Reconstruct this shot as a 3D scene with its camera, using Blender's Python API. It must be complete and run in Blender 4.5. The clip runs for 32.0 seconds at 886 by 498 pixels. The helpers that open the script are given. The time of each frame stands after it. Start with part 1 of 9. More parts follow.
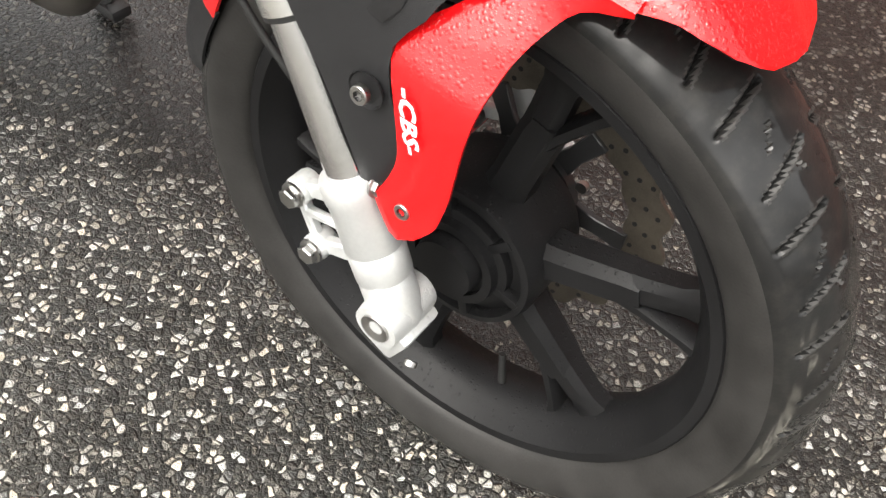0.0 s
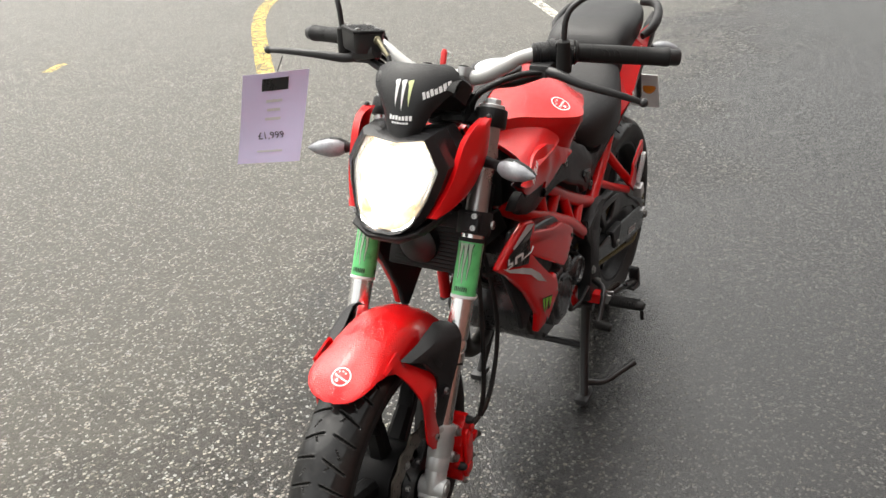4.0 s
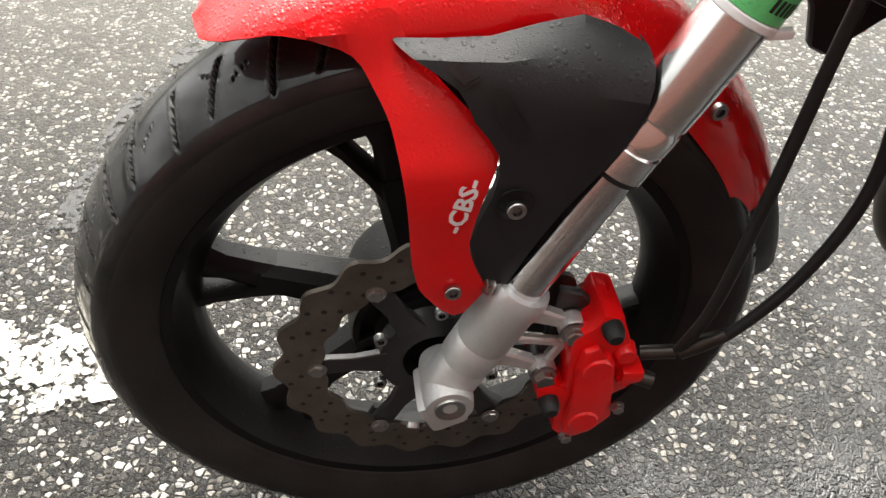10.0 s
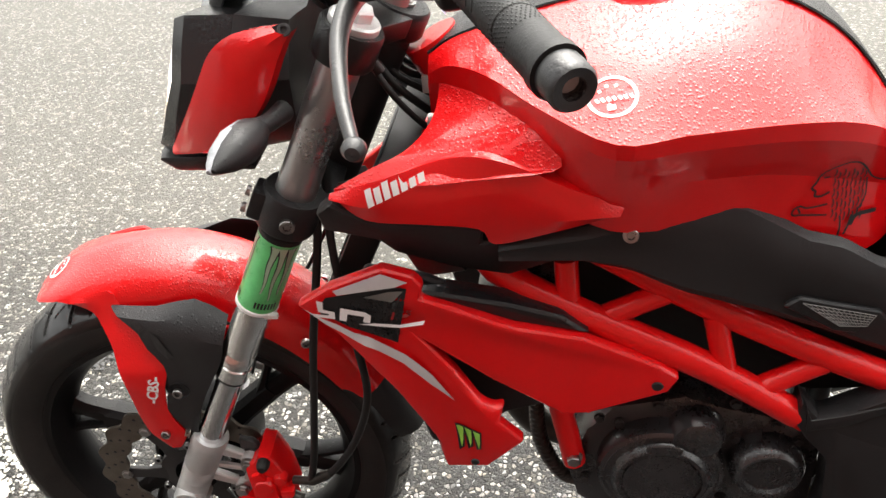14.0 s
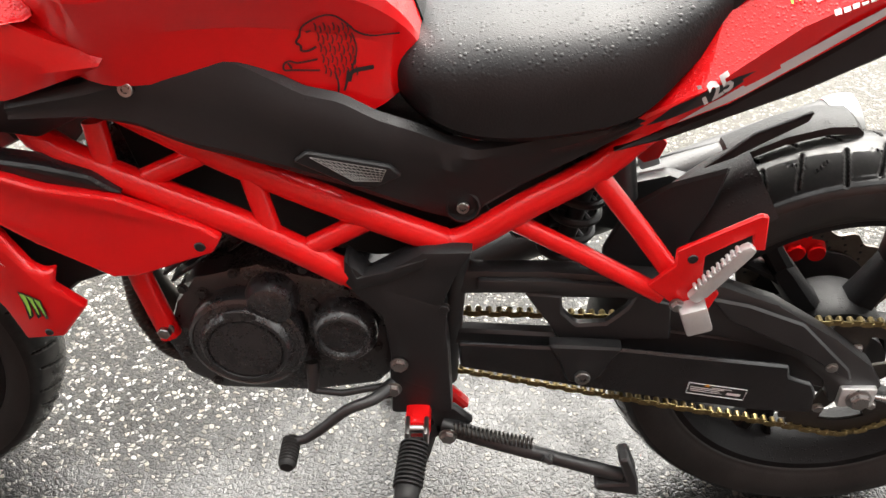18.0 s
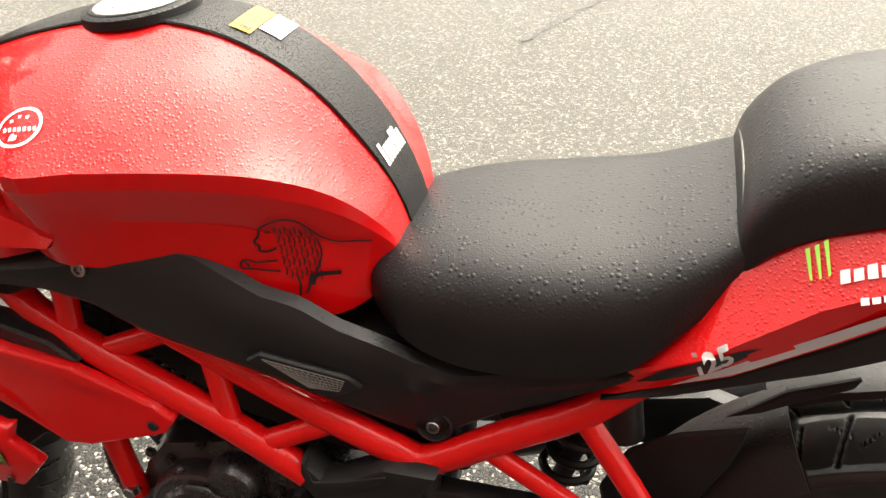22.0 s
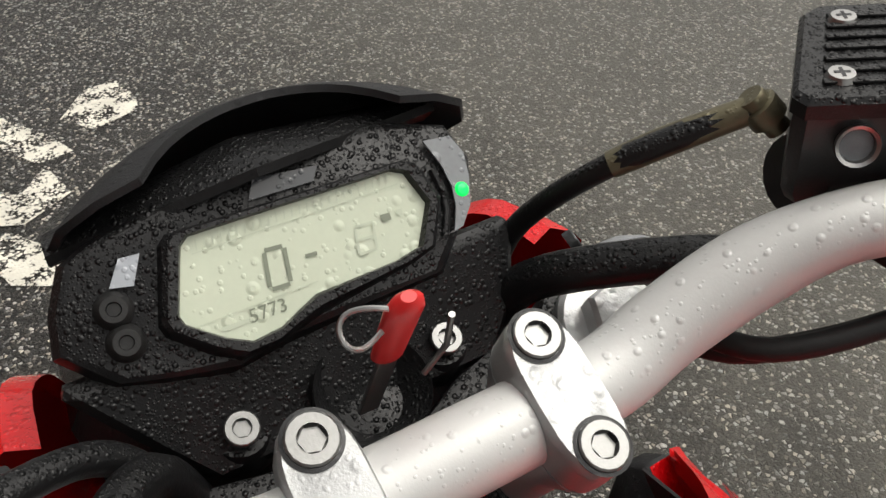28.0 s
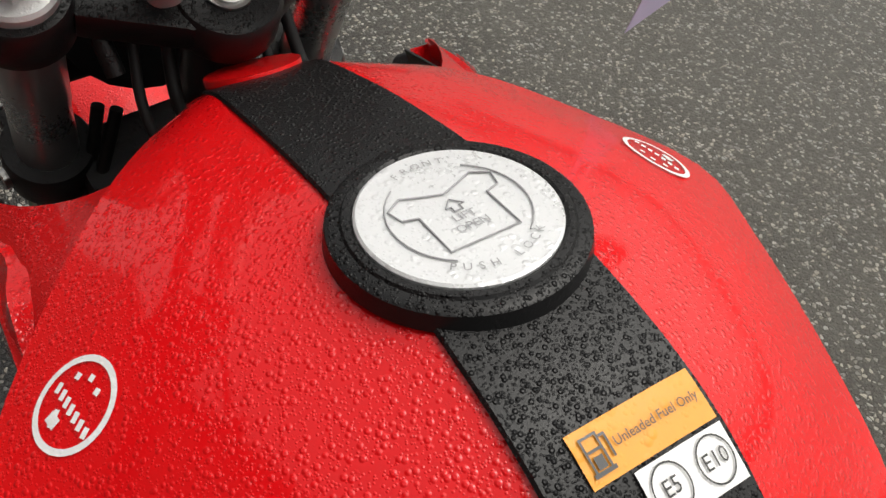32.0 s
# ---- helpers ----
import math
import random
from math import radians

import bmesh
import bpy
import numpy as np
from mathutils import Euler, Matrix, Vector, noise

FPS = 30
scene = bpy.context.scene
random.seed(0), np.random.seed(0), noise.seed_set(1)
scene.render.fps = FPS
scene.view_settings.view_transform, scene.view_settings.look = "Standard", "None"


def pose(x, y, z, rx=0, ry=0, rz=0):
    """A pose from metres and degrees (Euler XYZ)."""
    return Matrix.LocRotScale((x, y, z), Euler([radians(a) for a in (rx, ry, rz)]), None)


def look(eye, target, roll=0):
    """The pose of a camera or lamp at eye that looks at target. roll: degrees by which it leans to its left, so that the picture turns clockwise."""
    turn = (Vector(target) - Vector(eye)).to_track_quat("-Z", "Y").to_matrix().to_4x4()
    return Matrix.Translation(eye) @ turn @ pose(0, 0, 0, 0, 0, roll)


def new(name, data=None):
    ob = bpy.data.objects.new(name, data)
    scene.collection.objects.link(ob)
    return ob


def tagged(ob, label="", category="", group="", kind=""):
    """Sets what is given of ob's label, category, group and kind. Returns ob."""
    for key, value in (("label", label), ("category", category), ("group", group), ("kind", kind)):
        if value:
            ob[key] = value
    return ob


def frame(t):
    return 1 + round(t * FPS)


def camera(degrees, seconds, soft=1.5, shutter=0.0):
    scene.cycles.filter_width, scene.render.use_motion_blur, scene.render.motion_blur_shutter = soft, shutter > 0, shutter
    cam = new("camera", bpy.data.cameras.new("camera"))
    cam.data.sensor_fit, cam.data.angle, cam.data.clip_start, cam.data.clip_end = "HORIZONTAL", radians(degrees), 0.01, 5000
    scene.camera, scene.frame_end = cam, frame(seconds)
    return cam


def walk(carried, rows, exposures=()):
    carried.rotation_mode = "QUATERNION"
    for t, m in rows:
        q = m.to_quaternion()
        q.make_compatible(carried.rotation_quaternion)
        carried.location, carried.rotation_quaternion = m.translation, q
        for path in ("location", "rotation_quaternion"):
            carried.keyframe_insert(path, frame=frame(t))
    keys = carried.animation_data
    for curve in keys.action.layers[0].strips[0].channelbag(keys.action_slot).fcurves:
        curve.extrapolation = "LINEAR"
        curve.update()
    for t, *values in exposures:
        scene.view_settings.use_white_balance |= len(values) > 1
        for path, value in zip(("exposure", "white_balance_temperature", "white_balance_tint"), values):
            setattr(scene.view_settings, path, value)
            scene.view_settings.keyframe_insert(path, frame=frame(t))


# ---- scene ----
cam = camera(53.87, 32.0)
PATH = [
    (0, (-0.2352, 0.4113, 0.8516), (0.0913, -0.1161, 0.0672), 10.26),
    (0.5, (-0.2985, 0.3587, 0.9956), (0.1539, -0.0814, 0.2199), 4.23),
    (1, (-0.4712, 0.2804, 1.1862), (0.2235, -0.0400, 0.5423), -1.83),
    (1.5, (-0.6769, 0.2643, 1.2905), (0.1374, 0.0266, 0.7609), -4.76),
    (2, (-0.8284, 0.1124, 1.3747), (0.0518, 0.0482, 0.9045), -5.11),
    (2.5, (-0.9271, -0.1087, 1.3906), (-0.0306, -0.0457, 0.9520), -4.49),
    (3, (-1.0729, -0.2978, 1.3916), (-0.1888, -0.1482, 0.9489), -5.97),
    (3.5, (-1.1495, -0.5216, 1.4171), (-0.2996, -0.2305, 0.9779), -4.54),
    (5.5, (-0.8839, -1.2447, 1.4193), (-0.2420, -0.6007, 1.0032), -1.97),
    (6, (-0.7528, -1.1915, 1.3914), (-0.1150, -0.5529, 0.9609), -0.70),
    (6.5, (-0.5905, -1.1283, 1.3621), (-0.0057, -0.4647, 0.8956), -1.03),
    (7, (-0.4289, -1.0694, 1.3136), (0.0583, -0.3593, 0.8054), -0.25),
    (7.5, (-0.3172, -0.9501, 1.2521), (0.1087, -0.2287, 0.7061), -1.33),
    (8, (-0.2138, -0.8075, 1.1596), (0.1093, -0.0715, 0.5648), 0.08),
    (8.5, (-0.1223, -0.7469, 1.0617), (0.0757, 0.0090, 0.4378), 0.52),
    (9, (-0.1083, -0.6493, 0.9904), (0.0717, 0.1080, 0.3626), 0.45),
    (9.5, (-0.0896, -0.5771, 0.8963), (0.0568, 0.1774, 0.2566), 1.78),
    (10, (-0.0536, -0.5562, 0.8540), (0.0198, 0.1738, 0.1745), 2.32),
    (10.5, (-0.0024, -0.5835, 0.8763), (0.0060, 0.1512, 0.1979), 1.36),
    (11, (0.0575, -0.6096, 0.9290), (0.0089, 0.1347, 0.2629), -1.12),
    (11.5, (0.1016, -0.6572, 0.9983), (0.0288, 0.1060, 0.3562), -3.14),
    (12, (0.1538, -0.7388, 1.0745), (0.0608, 0.0491, 0.4659), -5.49),
    (12.5, (0.2262, -0.8026, 1.1405), (0.1403, -0.0019, 0.5476), -6.82),
    (13, (0.3139, -0.8314, 1.1936), (0.2282, -0.0236, 0.6104), -5.78),
    (13.5, (0.4206, -0.8427, 1.2165), (0.2772, -0.0357, 0.6436), -5.06),
    (15.5, (0.6160, -0.9198, 1.1925), (0.4952, -0.1013, 0.6310), -3.95),
    (16, (0.6216, -0.9540, 1.1643), (0.5728, -0.1475, 0.5751), -3.26),
    (16.5, (0.6604, -0.9607, 1.1527), (0.5976, -0.1643, 0.5512), -3.12),
    (17, (0.7662, -0.9337, 1.1507), (0.6709, -0.1418, 0.5475), -2.73),
    (17.5, (0.8541, -0.9166, 1.1391), (0.7733, -0.1212, 0.5385), -2.50),
    (18, (0.9045, -0.9155, 1.1285), (0.8613, -0.1192, 0.5253), -2.02),
    (18.5, (0.9399, -0.9433, 1.1318), (0.9413, -0.1443, 0.5305), -2.02),
    (19, (0.9529, -0.9882, 1.1536), (1.0043, -0.1864, 0.5582), -2.18),
    (19.5, (1.0018, -0.9886, 1.1669), (1.0399, -0.1808, 0.5787), -2.33),
    (20, (1.0935, -0.9521, 1.1676), (1.0776, -0.1443, 0.5784), -1.65),
    (20.5, (1.1583, -0.9264, 1.1733), (1.0948, -0.1178, 0.5883), -1.45),
    (21, (1.1769, -0.8898, 1.1854), (1.0925, -0.0708, 0.6179), -1.33),
    (21.5, (1.1368, -0.8101, 1.2044), (1.0102, 0.0118, 0.6490), -1.32),
    (22, (1.0631, -0.7241, 1.1994), (0.8433, 0.0866, 0.6569), -1.30),
    (22.5, (1.0204, -0.6120, 1.2048), (0.6298, 0.1323, 0.6630), -0.85),
    (23, (0.9919, -0.5012, 1.2128), (0.4673, 0.1433, 0.6567), -0.94),
    (23.5, (0.8860, -0.4199, 1.2130), (0.2936, 0.1621, 0.6559), -1.92),
    (24, (0.7975, -0.3697, 1.2183), (0.1249, 0.1058, 0.6513), -2.40),
    (24.5, (0.7372, -0.3184, 1.2065), (-0.0054, 0.0027, 0.6187), -1.64),
    (25, (0.6795, -0.2733, 1.2036), (-0.0864, -0.0391, 0.6049), -1.49),
    (25.5, (0.6335, -0.2261, 1.2133), (-0.1275, 0.0020, 0.6059), -1.39),
    (27.5, (0.5001, -0.1085, 1.2021), (-0.1936, 0.2099, 0.5560), -0.78),
    (28, (0.4984, -0.0814, 1.2067), (-0.1831, 0.2896, 0.5759), -0.93),
    (28.5, (0.5172, -0.0564, 1.2197), (-0.1478, 0.3796, 0.6132), -0.27),
    (29, (0.5545, -0.0511, 1.2350), (-0.1103, 0.4065, 0.6446), -0.45),
    (29.5, (0.5963, -0.0704, 1.2397), (-0.0759, 0.3568, 0.6350), -0.48),
    (30, (0.6434, -0.1069, 1.2359), (-0.0163, 0.2555, 0.5775), 0.63),
    (30.5, (0.6726, -0.1205, 1.2220), (0.0448, 0.2168, 0.5205), 3.19),
    (31, (0.6926, -0.1237, 1.2177), (0.0867, 0.2218, 0.5011), 4.57),
    (31.5, (0.7326, -0.1411, 1.2146), (0.1485, 0.2255, 0.4904), 5.10),
    (32, (0.7711, -0.1614, 1.2122), (0.2443, 0.2545, 0.4709), 6.92),
]
EXPOSURES = [(0.0, 1.85, 6500, 10), (1.0, 1.42, 6500, 10), (2.0, 1.05, 6500, 10), (3.0, 1.29, 6500, 10), (3.5, 1.2, 6500, 10), (6.0, 1.37, 6500, 10), (8.0, 1.57, 6500, 10), (9.0, 1.59, 6500, 10), (10.0, 1.94, 6500, 10), (11.0, 2.09, 6500, 10), (12.0, 1.94, 6500, 10), (13.0, 1.94, 6500, 10), (16.0, 2.47, 6500, 10), (18.0, 2.5, 6500, 10), (20.0, 2.57, 6700, 10), (21.0, 2.4, 6800, 10), (22.0, 2.05, 7100, 10), (23.0, 1.65, 7300, 10), (24.0, 0.7, 6300, 10), (25.0, 0.68, 6150, 10), (27.0, 0.35, 6500, 10), (28.0, 0.3, 6500, 10), (29.0, 0.7, 6500, 10), (30.0, 0.45, 6500, 10), (32.0, 0.23, 6500, 10)]
walk(cam, [(t, look(eye, target, roll)) for t, eye, target, roll in PATH], EXPOSURES)

# world: an overcast, rainy sky
world = bpy.data.worlds.new("overcast_sky")
world.use_nodes = True
scene.world = world
wn, wl = world.node_tree.nodes, world.node_tree.links
sky = wn.new("ShaderNodeTexSky")
sky.sky_type = "NISHITA"
sky.sun_disc = False
sky.sun_elevation, sky.sun_rotation = radians(62), radians(15)
sky.dust_density, sky.air_density = 6.0, 1.0
grey = wn.new("ShaderNodeHueSaturation")
grey.inputs["Saturation"].default_value = 0.12
wl.new(sky.outputs["Color"], grey.inputs["Color"])
tint = wn.new("ShaderNodeMix")
tint.data_type, tint.blend_type = "RGBA", "MULTIPLY"
tint.inputs[0].default_value = 1.0
tint.inputs[7].default_value = (1.02, 1.0, 0.945, 1.0)
wl.new(grey.outputs["Color"], tint.inputs[6])
wl.new(tint.outputs[2], wn["Background"].inputs["Color"])
wn["Background"].inputs["Strength"].default_value = 0.15

sun = new("sun", bpy.data.lights.new("sun", "SUN"))
sun.data.energy, sun.data.angle, sun.data.color = 0.82, radians(88), (1.0, 0.96, 0.88)
sun.matrix_world = look((1.1, 4.0, 8.0), (0, 0, 0))
# ---- materials ----
class Nodes:
    """A small builder for node materials."""

    def __init__(self, name):
        self.mat = bpy.data.materials.new(name)
        self.mat.use_nodes = True
        self.tree = self.mat.node_tree
        self.bsdf = self.tree.nodes["Principled BSDF"]
        self.geo = self.tree.nodes.new("ShaderNodeTexCoord")

    def put(self, socket, value):
        if isinstance(value, bpy.types.NodeSocket):
            self.tree.links.new(value, socket)
        else:
            socket.default_value = (*value, 1.0) if isinstance(value, tuple) and len(value) == 3 and socket.type == "RGBA" else value

    def set(self, **values):
        for key, value in values.items():
            self.put(self.bsdf.inputs[key.replace("_", " ")], value)
        return self

    def node(self, kind, **values):
        n = self.tree.nodes.new("ShaderNode" + kind)
        for key, value in values.items():
            if key in ("operation", "blend_type", "data_type", "feature", "distance", "noise_dimensions", "musgrave_type", "wave_type", "bands_direction", "interpolation_type", "clamp"):
                if key == "operation":
                    n.operation = value
                elif key == "blend_type":
                    n.blend_type = value
                elif key == "data_type":
                    n.data_type = value
                elif key == "feature":
                    n.feature = value
                elif key == "distance":
                    n.distance = value
                elif key == "wave_type":
                    n.wave_type = value
                elif key == "bands_direction":
                    n.bands_direction = value
                elif key == "interpolation_type":
                    n.interpolation_type = value
            else:
                self.put(n.inputs[int(key[1:]) if key[0] == "i" and key[1:].isdigit() else key.replace("_", " ")], value)
        return n

    def noise(self, scale, detail=3.0, rough=0.55, vector=None):
        n = self.node("TexNoise", Scale=scale, Detail=detail, Roughness=rough)
        self.put(n.inputs["Vector"], vector or self.geo.outputs["Object"])
        return n.outputs["Fac"]

    def voronoi(self, scale, feature="F1", rand=1.0, vector=None):
        n = self.node("TexVoronoi", feature=feature, Scale=scale, Randomness=rand)
        self.put(n.inputs["Vector"], vector or self.geo.outputs["Object"])
        return n

    def math(self, op, a, b=0.0, c=0.0):
        return self.node("Math", operation=op, i0=a, i1=b, i2=c).outputs[0]

    def span(self, value, a, b, lo=0.0, hi=1.0, smooth=False):
        n = self.node("MapRange", interpolation_type="SMOOTHSTEP" if smooth else "LINEAR", Value=value, i1=a, i2=b, i3=lo, i4=hi)
        return n.outputs[0]

    def mix(self, fac, a, b, blend="MIX"):
        n = self.node("Mix", data_type="RGBA", blend_type=blend)
        self.put(n.inputs[0], fac)
        self.put(n.inputs[6], a)
        self.put(n.inputs[7], b)
        return n.outputs[2]

    def bump(self, height, strength=0.3, metres=0.001, normal=None):
        n = self.node("Bump", Strength=strength, Distance=metres, Height=height)
        if normal:
            self.put(n.inputs["Normal"], normal)
        return n.outputs[0]


def beads(n, scale=160.0, cover=0.55, up=True):
    """The height of rain beads: round drops of two sizes, on faces that look up."""
    v = n.voronoi(scale)
    keep = n.math("LESS_THAN", n.node("SeparateColor", i0=v.outputs["Color"]).outputs[0], cover)
    big = n.math("MULTIPLY", n.span(v.outputs["Distance"], 0.44, 0.16, smooth=True), keep)
    w = n.voronoi(scale * 2.3)
    small = n.math("MULTIPLY", n.span(w.outputs["Distance"], 0.44, 0.16, 0.0, 0.4, smooth=True), n.math("LESS_THAN", n.node("SeparateColor", i0=w.outputs["Color"]).outputs[1], cover))
    both = n.math("MAXIMUM", big, small)
    if up:
        g = n.node("NewGeometry")
        z = n.node("SeparateXYZ", i0=g.outputs["Normal"]).outputs[2]
        both = n.math("MULTIPLY", both, n.span(z, 0.25, 0.75, 0.04, 1.0))
    return both


def stuff(name, colour, rough=0.5, metal=0.0, vary=0.12, grain=0.0, grain_scale=900.0, wet=0.0, coat=0.0, scale=14.0, bead=160.0, cover=0.55, spec=0.5):
    """A surface with uneven tone at two scales, fine grain and rain beads."""
    n = Nodes(name)
    big, fine = n.noise(scale, 4), n.noise(scale * 22, 3)
    tone = n.math("ADD", n.math("MULTIPLY", big, 0.65), n.math("MULTIPLY", fine, 0.35))
    dark = tuple(c * (1 - vary) for c in colour)
    light = tuple(min(1.0, c * (1 + vary) + 0.004 * vary) for c in colour)
    n.set(Base_Color=n.mix(n.span(tone, 0.3, 0.7), dark, light), Metallic=metal, Coat_Weight=coat, Coat_Roughness=0.06)
    n.bsdf.inputs["Specular IOR Level"].default_value = spec
    n.set(Roughness=n.span(tone, 0.3, 0.7, max(0.02, rough * 0.82), min(1.0, rough * 1.18)))
    normal = None
    if grain:
        normal = n.bump(n.noise(grain_scale, 2), grain, 0.0006)
    if wet:
        normal = n.bump(beads(n, bead, cover), wet, 0.0012, normal)
    if normal:
        n.set(Normal=normal)
        if coat:
            n.put(n.bsdf.inputs["Coat Normal"], normal)
    return n.mat


def glow(name, colour, strength):
    n = Nodes(name)
    n.set(Base_Color=colour, Emission_Color=colour, Emission_Strength=strength, Roughness=0.3)
    return n.mat


RED = stuff("red_gloss_paint", (0.68, 0.004, 0.006), 0.4, spec=0.04, vary=0.05, wet=0.42, coat=1.0, bead=260, cover=0.93)
RED.node_tree.nodes["Principled BSDF"].inputs["Coat IOR"].default_value = 1.56
DARK_RED = stuff("dark_red_decal", (0.3, 0.01, 0.012), 0.35, vary=0.05)
RED_METAL = stuff("red_powder_coat", (0.72, 0.006, 0.007), 0.34, spec=0.08, vary=0.08, wet=0.35, grain=0.04, coat=0.75, bead=260, cover=0.3)
BLACK = stuff("black_grained_plastic", (0.013, 0.013, 0.014), 0.48, spec=0.36, vary=0.3, grain=0.4, grain_scale=1400, wet=0.4, bead=210, cover=0.35)
BLACK_WET = stuff("black_plastic_beaded", (0.008, 0.008, 0.0085), 0.34, spec=0.3, vary=0.25, grain=0.2, grain_scale=1500, wet=0.8, bead=340, cover=0.9)
BLACK_GLOSS = stuff("black_gloss_paint", (0.012, 0.012, 0.013), 0.2, vary=0.2, wet=0.2)
BLACK_METAL = stuff("black_satin_metal", (0.018, 0.018, 0.019), 0.4, spec=0.5, vary=0.25, grain=0.2, wet=0.2, coat=0.1)
ENGINE = stuff("dark_grey_cast_engine", (0.026, 0.026, 0.028), 0.28, spec=0.7, metal=0.1, vary=0.25, grain=0.14, grain_scale=700, wet=0.1, coat=0.35)
RUBBER = stuff("black_rubber", (0.012, 0.012, 0.012), 0.5, spec=0.28, vary=0.3, grain=0.3, grain_scale=500)
def tread_material():
    """Tread rubber: dull black, with smooth sheets of rain that mirror the sky."""
    n = Nodes("wet_tread_rubber")
    sheet = n.span(n.math("ADD", n.math("MULTIPLY", n.noise(14.0, 3), 0.8), n.math("MULTIPLY", n.noise(90.0, 2), 0.2)), 0.36, 0.56, 0.25, 1.0)
    dust = n.span(n.noise(60.0, 5, 0.7), 0.45, 0.8)
    n.set(Base_Color=n.mix(dust, (0.006, 0.006, 0.0062), (0.017, 0.016, 0.0145)), Roughness=0.55, Normal=n.bump(n.noise(420.0, 3), 0.25, 0.0006), Coat_Weight=sheet, Coat_Roughness=0.07)
    n.bsdf.inputs["Specular IOR Level"].default_value = 0.15
    return n.mat


TYRE = tread_material()
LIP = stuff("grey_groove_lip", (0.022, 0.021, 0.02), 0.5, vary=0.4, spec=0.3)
SIDEWALL = stuff("dull_sidewall_rubber", (0.019, 0.0182, 0.0175), 0.5, vary=0.5, grain=0.25, grain_scale=420, scale=22, spec=0.25)
# Darker, duller tread rubber: shade inside the grooves put in as colour.
GROOVE = stuff("groove_shade_rubber", (0.004, 0.004, 0.004), 0.8, vary=0.3, spec=0.1)
WHEEL = stuff("black_wheel_paint", (0.008, 0.008, 0.0085), 0.42, spec=0.14, vary=0.3, grain=0.12, wet=0.4, bead=260, cover=0.25)
CAST = stuff("silver_cast_aluminium", (0.58, 0.59, 0.59), 0.36, metal=0.5, vary=0.1, grain=0.25, grain_scale=1100, wet=0.3)
BAR = stuff("silver_painted_tube", (0.52, 0.52, 0.51), 0.46, metal=0.2, vary=0.04, grain=0.06, wet=0.35, bead=240, cover=0.2)
STEEL = stuff("bare_steel", (0.4, 0.395, 0.385), 0.3, metal=1.0, vary=0.12, grain=0.15)
CHROME = stuff("polished_fork_steel", (0.72, 0.72, 0.73), 0.14, metal=1.0, vary=0.08, grain=0.04)
FORK = stuff("satin_fork_aluminium", (0.86, 0.86, 0.85), 0.2, metal=1.0, vary=0.04, grain=0.02)
# FORK's metal made darker: dim reflections on the upper tube put into colour.
SATIN = stuff("satin_dimmed_aluminium", (0.48, 0.48, 0.48), 0.3, metal=0.9, vary=0.06, grain=0.05)
DISC = stuff("dark_brake_disc", (0.17, 0.15, 0.125), 0.36, metal=0.85, vary=0.3, grain=0.3, scale=40)
CHAIN = stuff("brass_chain", (0.26, 0.2, 0.09), 0.38, metal=0.9, vary=0.35, scale=70)
SPRING = stuff("oiled_spring_steel", (0.05, 0.045, 0.04), 0.4, metal=0.7, vary=0.3)
WHITE = stuff("white_decal", (0.8, 0.8, 0.8), 0.35, vary=0.03, wet=0.2)
SILVER = stuff("silver_decal", (0.6, 0.6, 0.61), 0.34, metal=0.1, vary=0.05)
# For black print, and for holes and sockets, whose inner shade it paints.
BLACK_DECAL_HOLE = stuff("black_decal_and_hole_shade", (0.011, 0.011, 0.012), 0.3, vary=0.1)
GREEN_DECAL = stuff("green_decal", (0.35, 0.75, 0.1), 0.35, vary=0.05)
PALE_CLAW = stuff("pale_green_print", (0.36, 0.5, 0.36), 0.35, vary=0.15)
GREEN_WRAP = stuff("green_printed_sleeve", (0.13, 0.6, 0.2), 0.3, vary=0.25, wet=0.2, coat=0.4, scale=40)
SEAT = stuff("black_seat_vinyl", (0.011, 0.011, 0.012), 0.42, spec=0.28, vary=0.25, grain=0.55, grain_scale=420, wet=0.5, bead=170, cover=0.4, coat=0.05)
CLAMP = stuff("silver_painted_clamp", (0.34, 0.345, 0.345), 0.36, metal=0.55, vary=0.08, grain=0.2, grain_scale=1100, wet=0.2)
SCREW = stuff("grey_screw_steel", (0.2, 0.2, 0.195), 0.34, metal=0.9, vary=0.2, grain=0.1)
PAPER = stuff("pale_lilac_paper", (0.62, 0.56, 0.78), 0.7, vary=0.03)
YELLOW = stuff("orange_yellow_sticker", (0.75, 0.3, 0.012), 0.4, vary=0.05, wet=0.3)
MESH = stuff("grey_vent_mesh", (0.24, 0.24, 0.23), 0.4, metal=0.6, vary=0.1)
CLEAR = Nodes("clear_lens")
CLEAR.set(Base_Color=(0.95, 0.96, 0.98), Roughness=0.06, Transmission_Weight=0.85, IOR=1.45)
CLEAR = CLEAR.mat
AMBER_LENS = stuff("grey_indicator_lens", (0.26, 0.27, 0.29), 0.35, metal=0.1, vary=0.4, coat=0.2, wet=0.3, scale=60)
AMBER = stuff("amber_reflector", (0.75, 0.25, 0.03), 0.2, vary=0.1, coat=0.5)
LAMP = glow("lit_headlamp", (1.0, 0.95, 0.83), 2.0)
LAMP_LOW = glow("lit_position_lamp", (1.0, 0.98, 0.93), 5.0)
REFLECTOR = stuff("warm_reflector_chrome", (0.75, 0.6, 0.4), 0.25, metal=0.9, vary=0.2, scale=60)
LED = glow("green_indicator_light", (0.0, 0.75, 0.1), 0.9)
LCD = stuff("pale_lcd_screen", (0.47, 0.51, 0.4), 0.32, vary=0.06, wet=0.5, bead=150, cover=0.4, spec=0.4)
LCD_DARK = stuff("lcd_segment", (0.16, 0.18, 0.13), 0.35, vary=0.05)
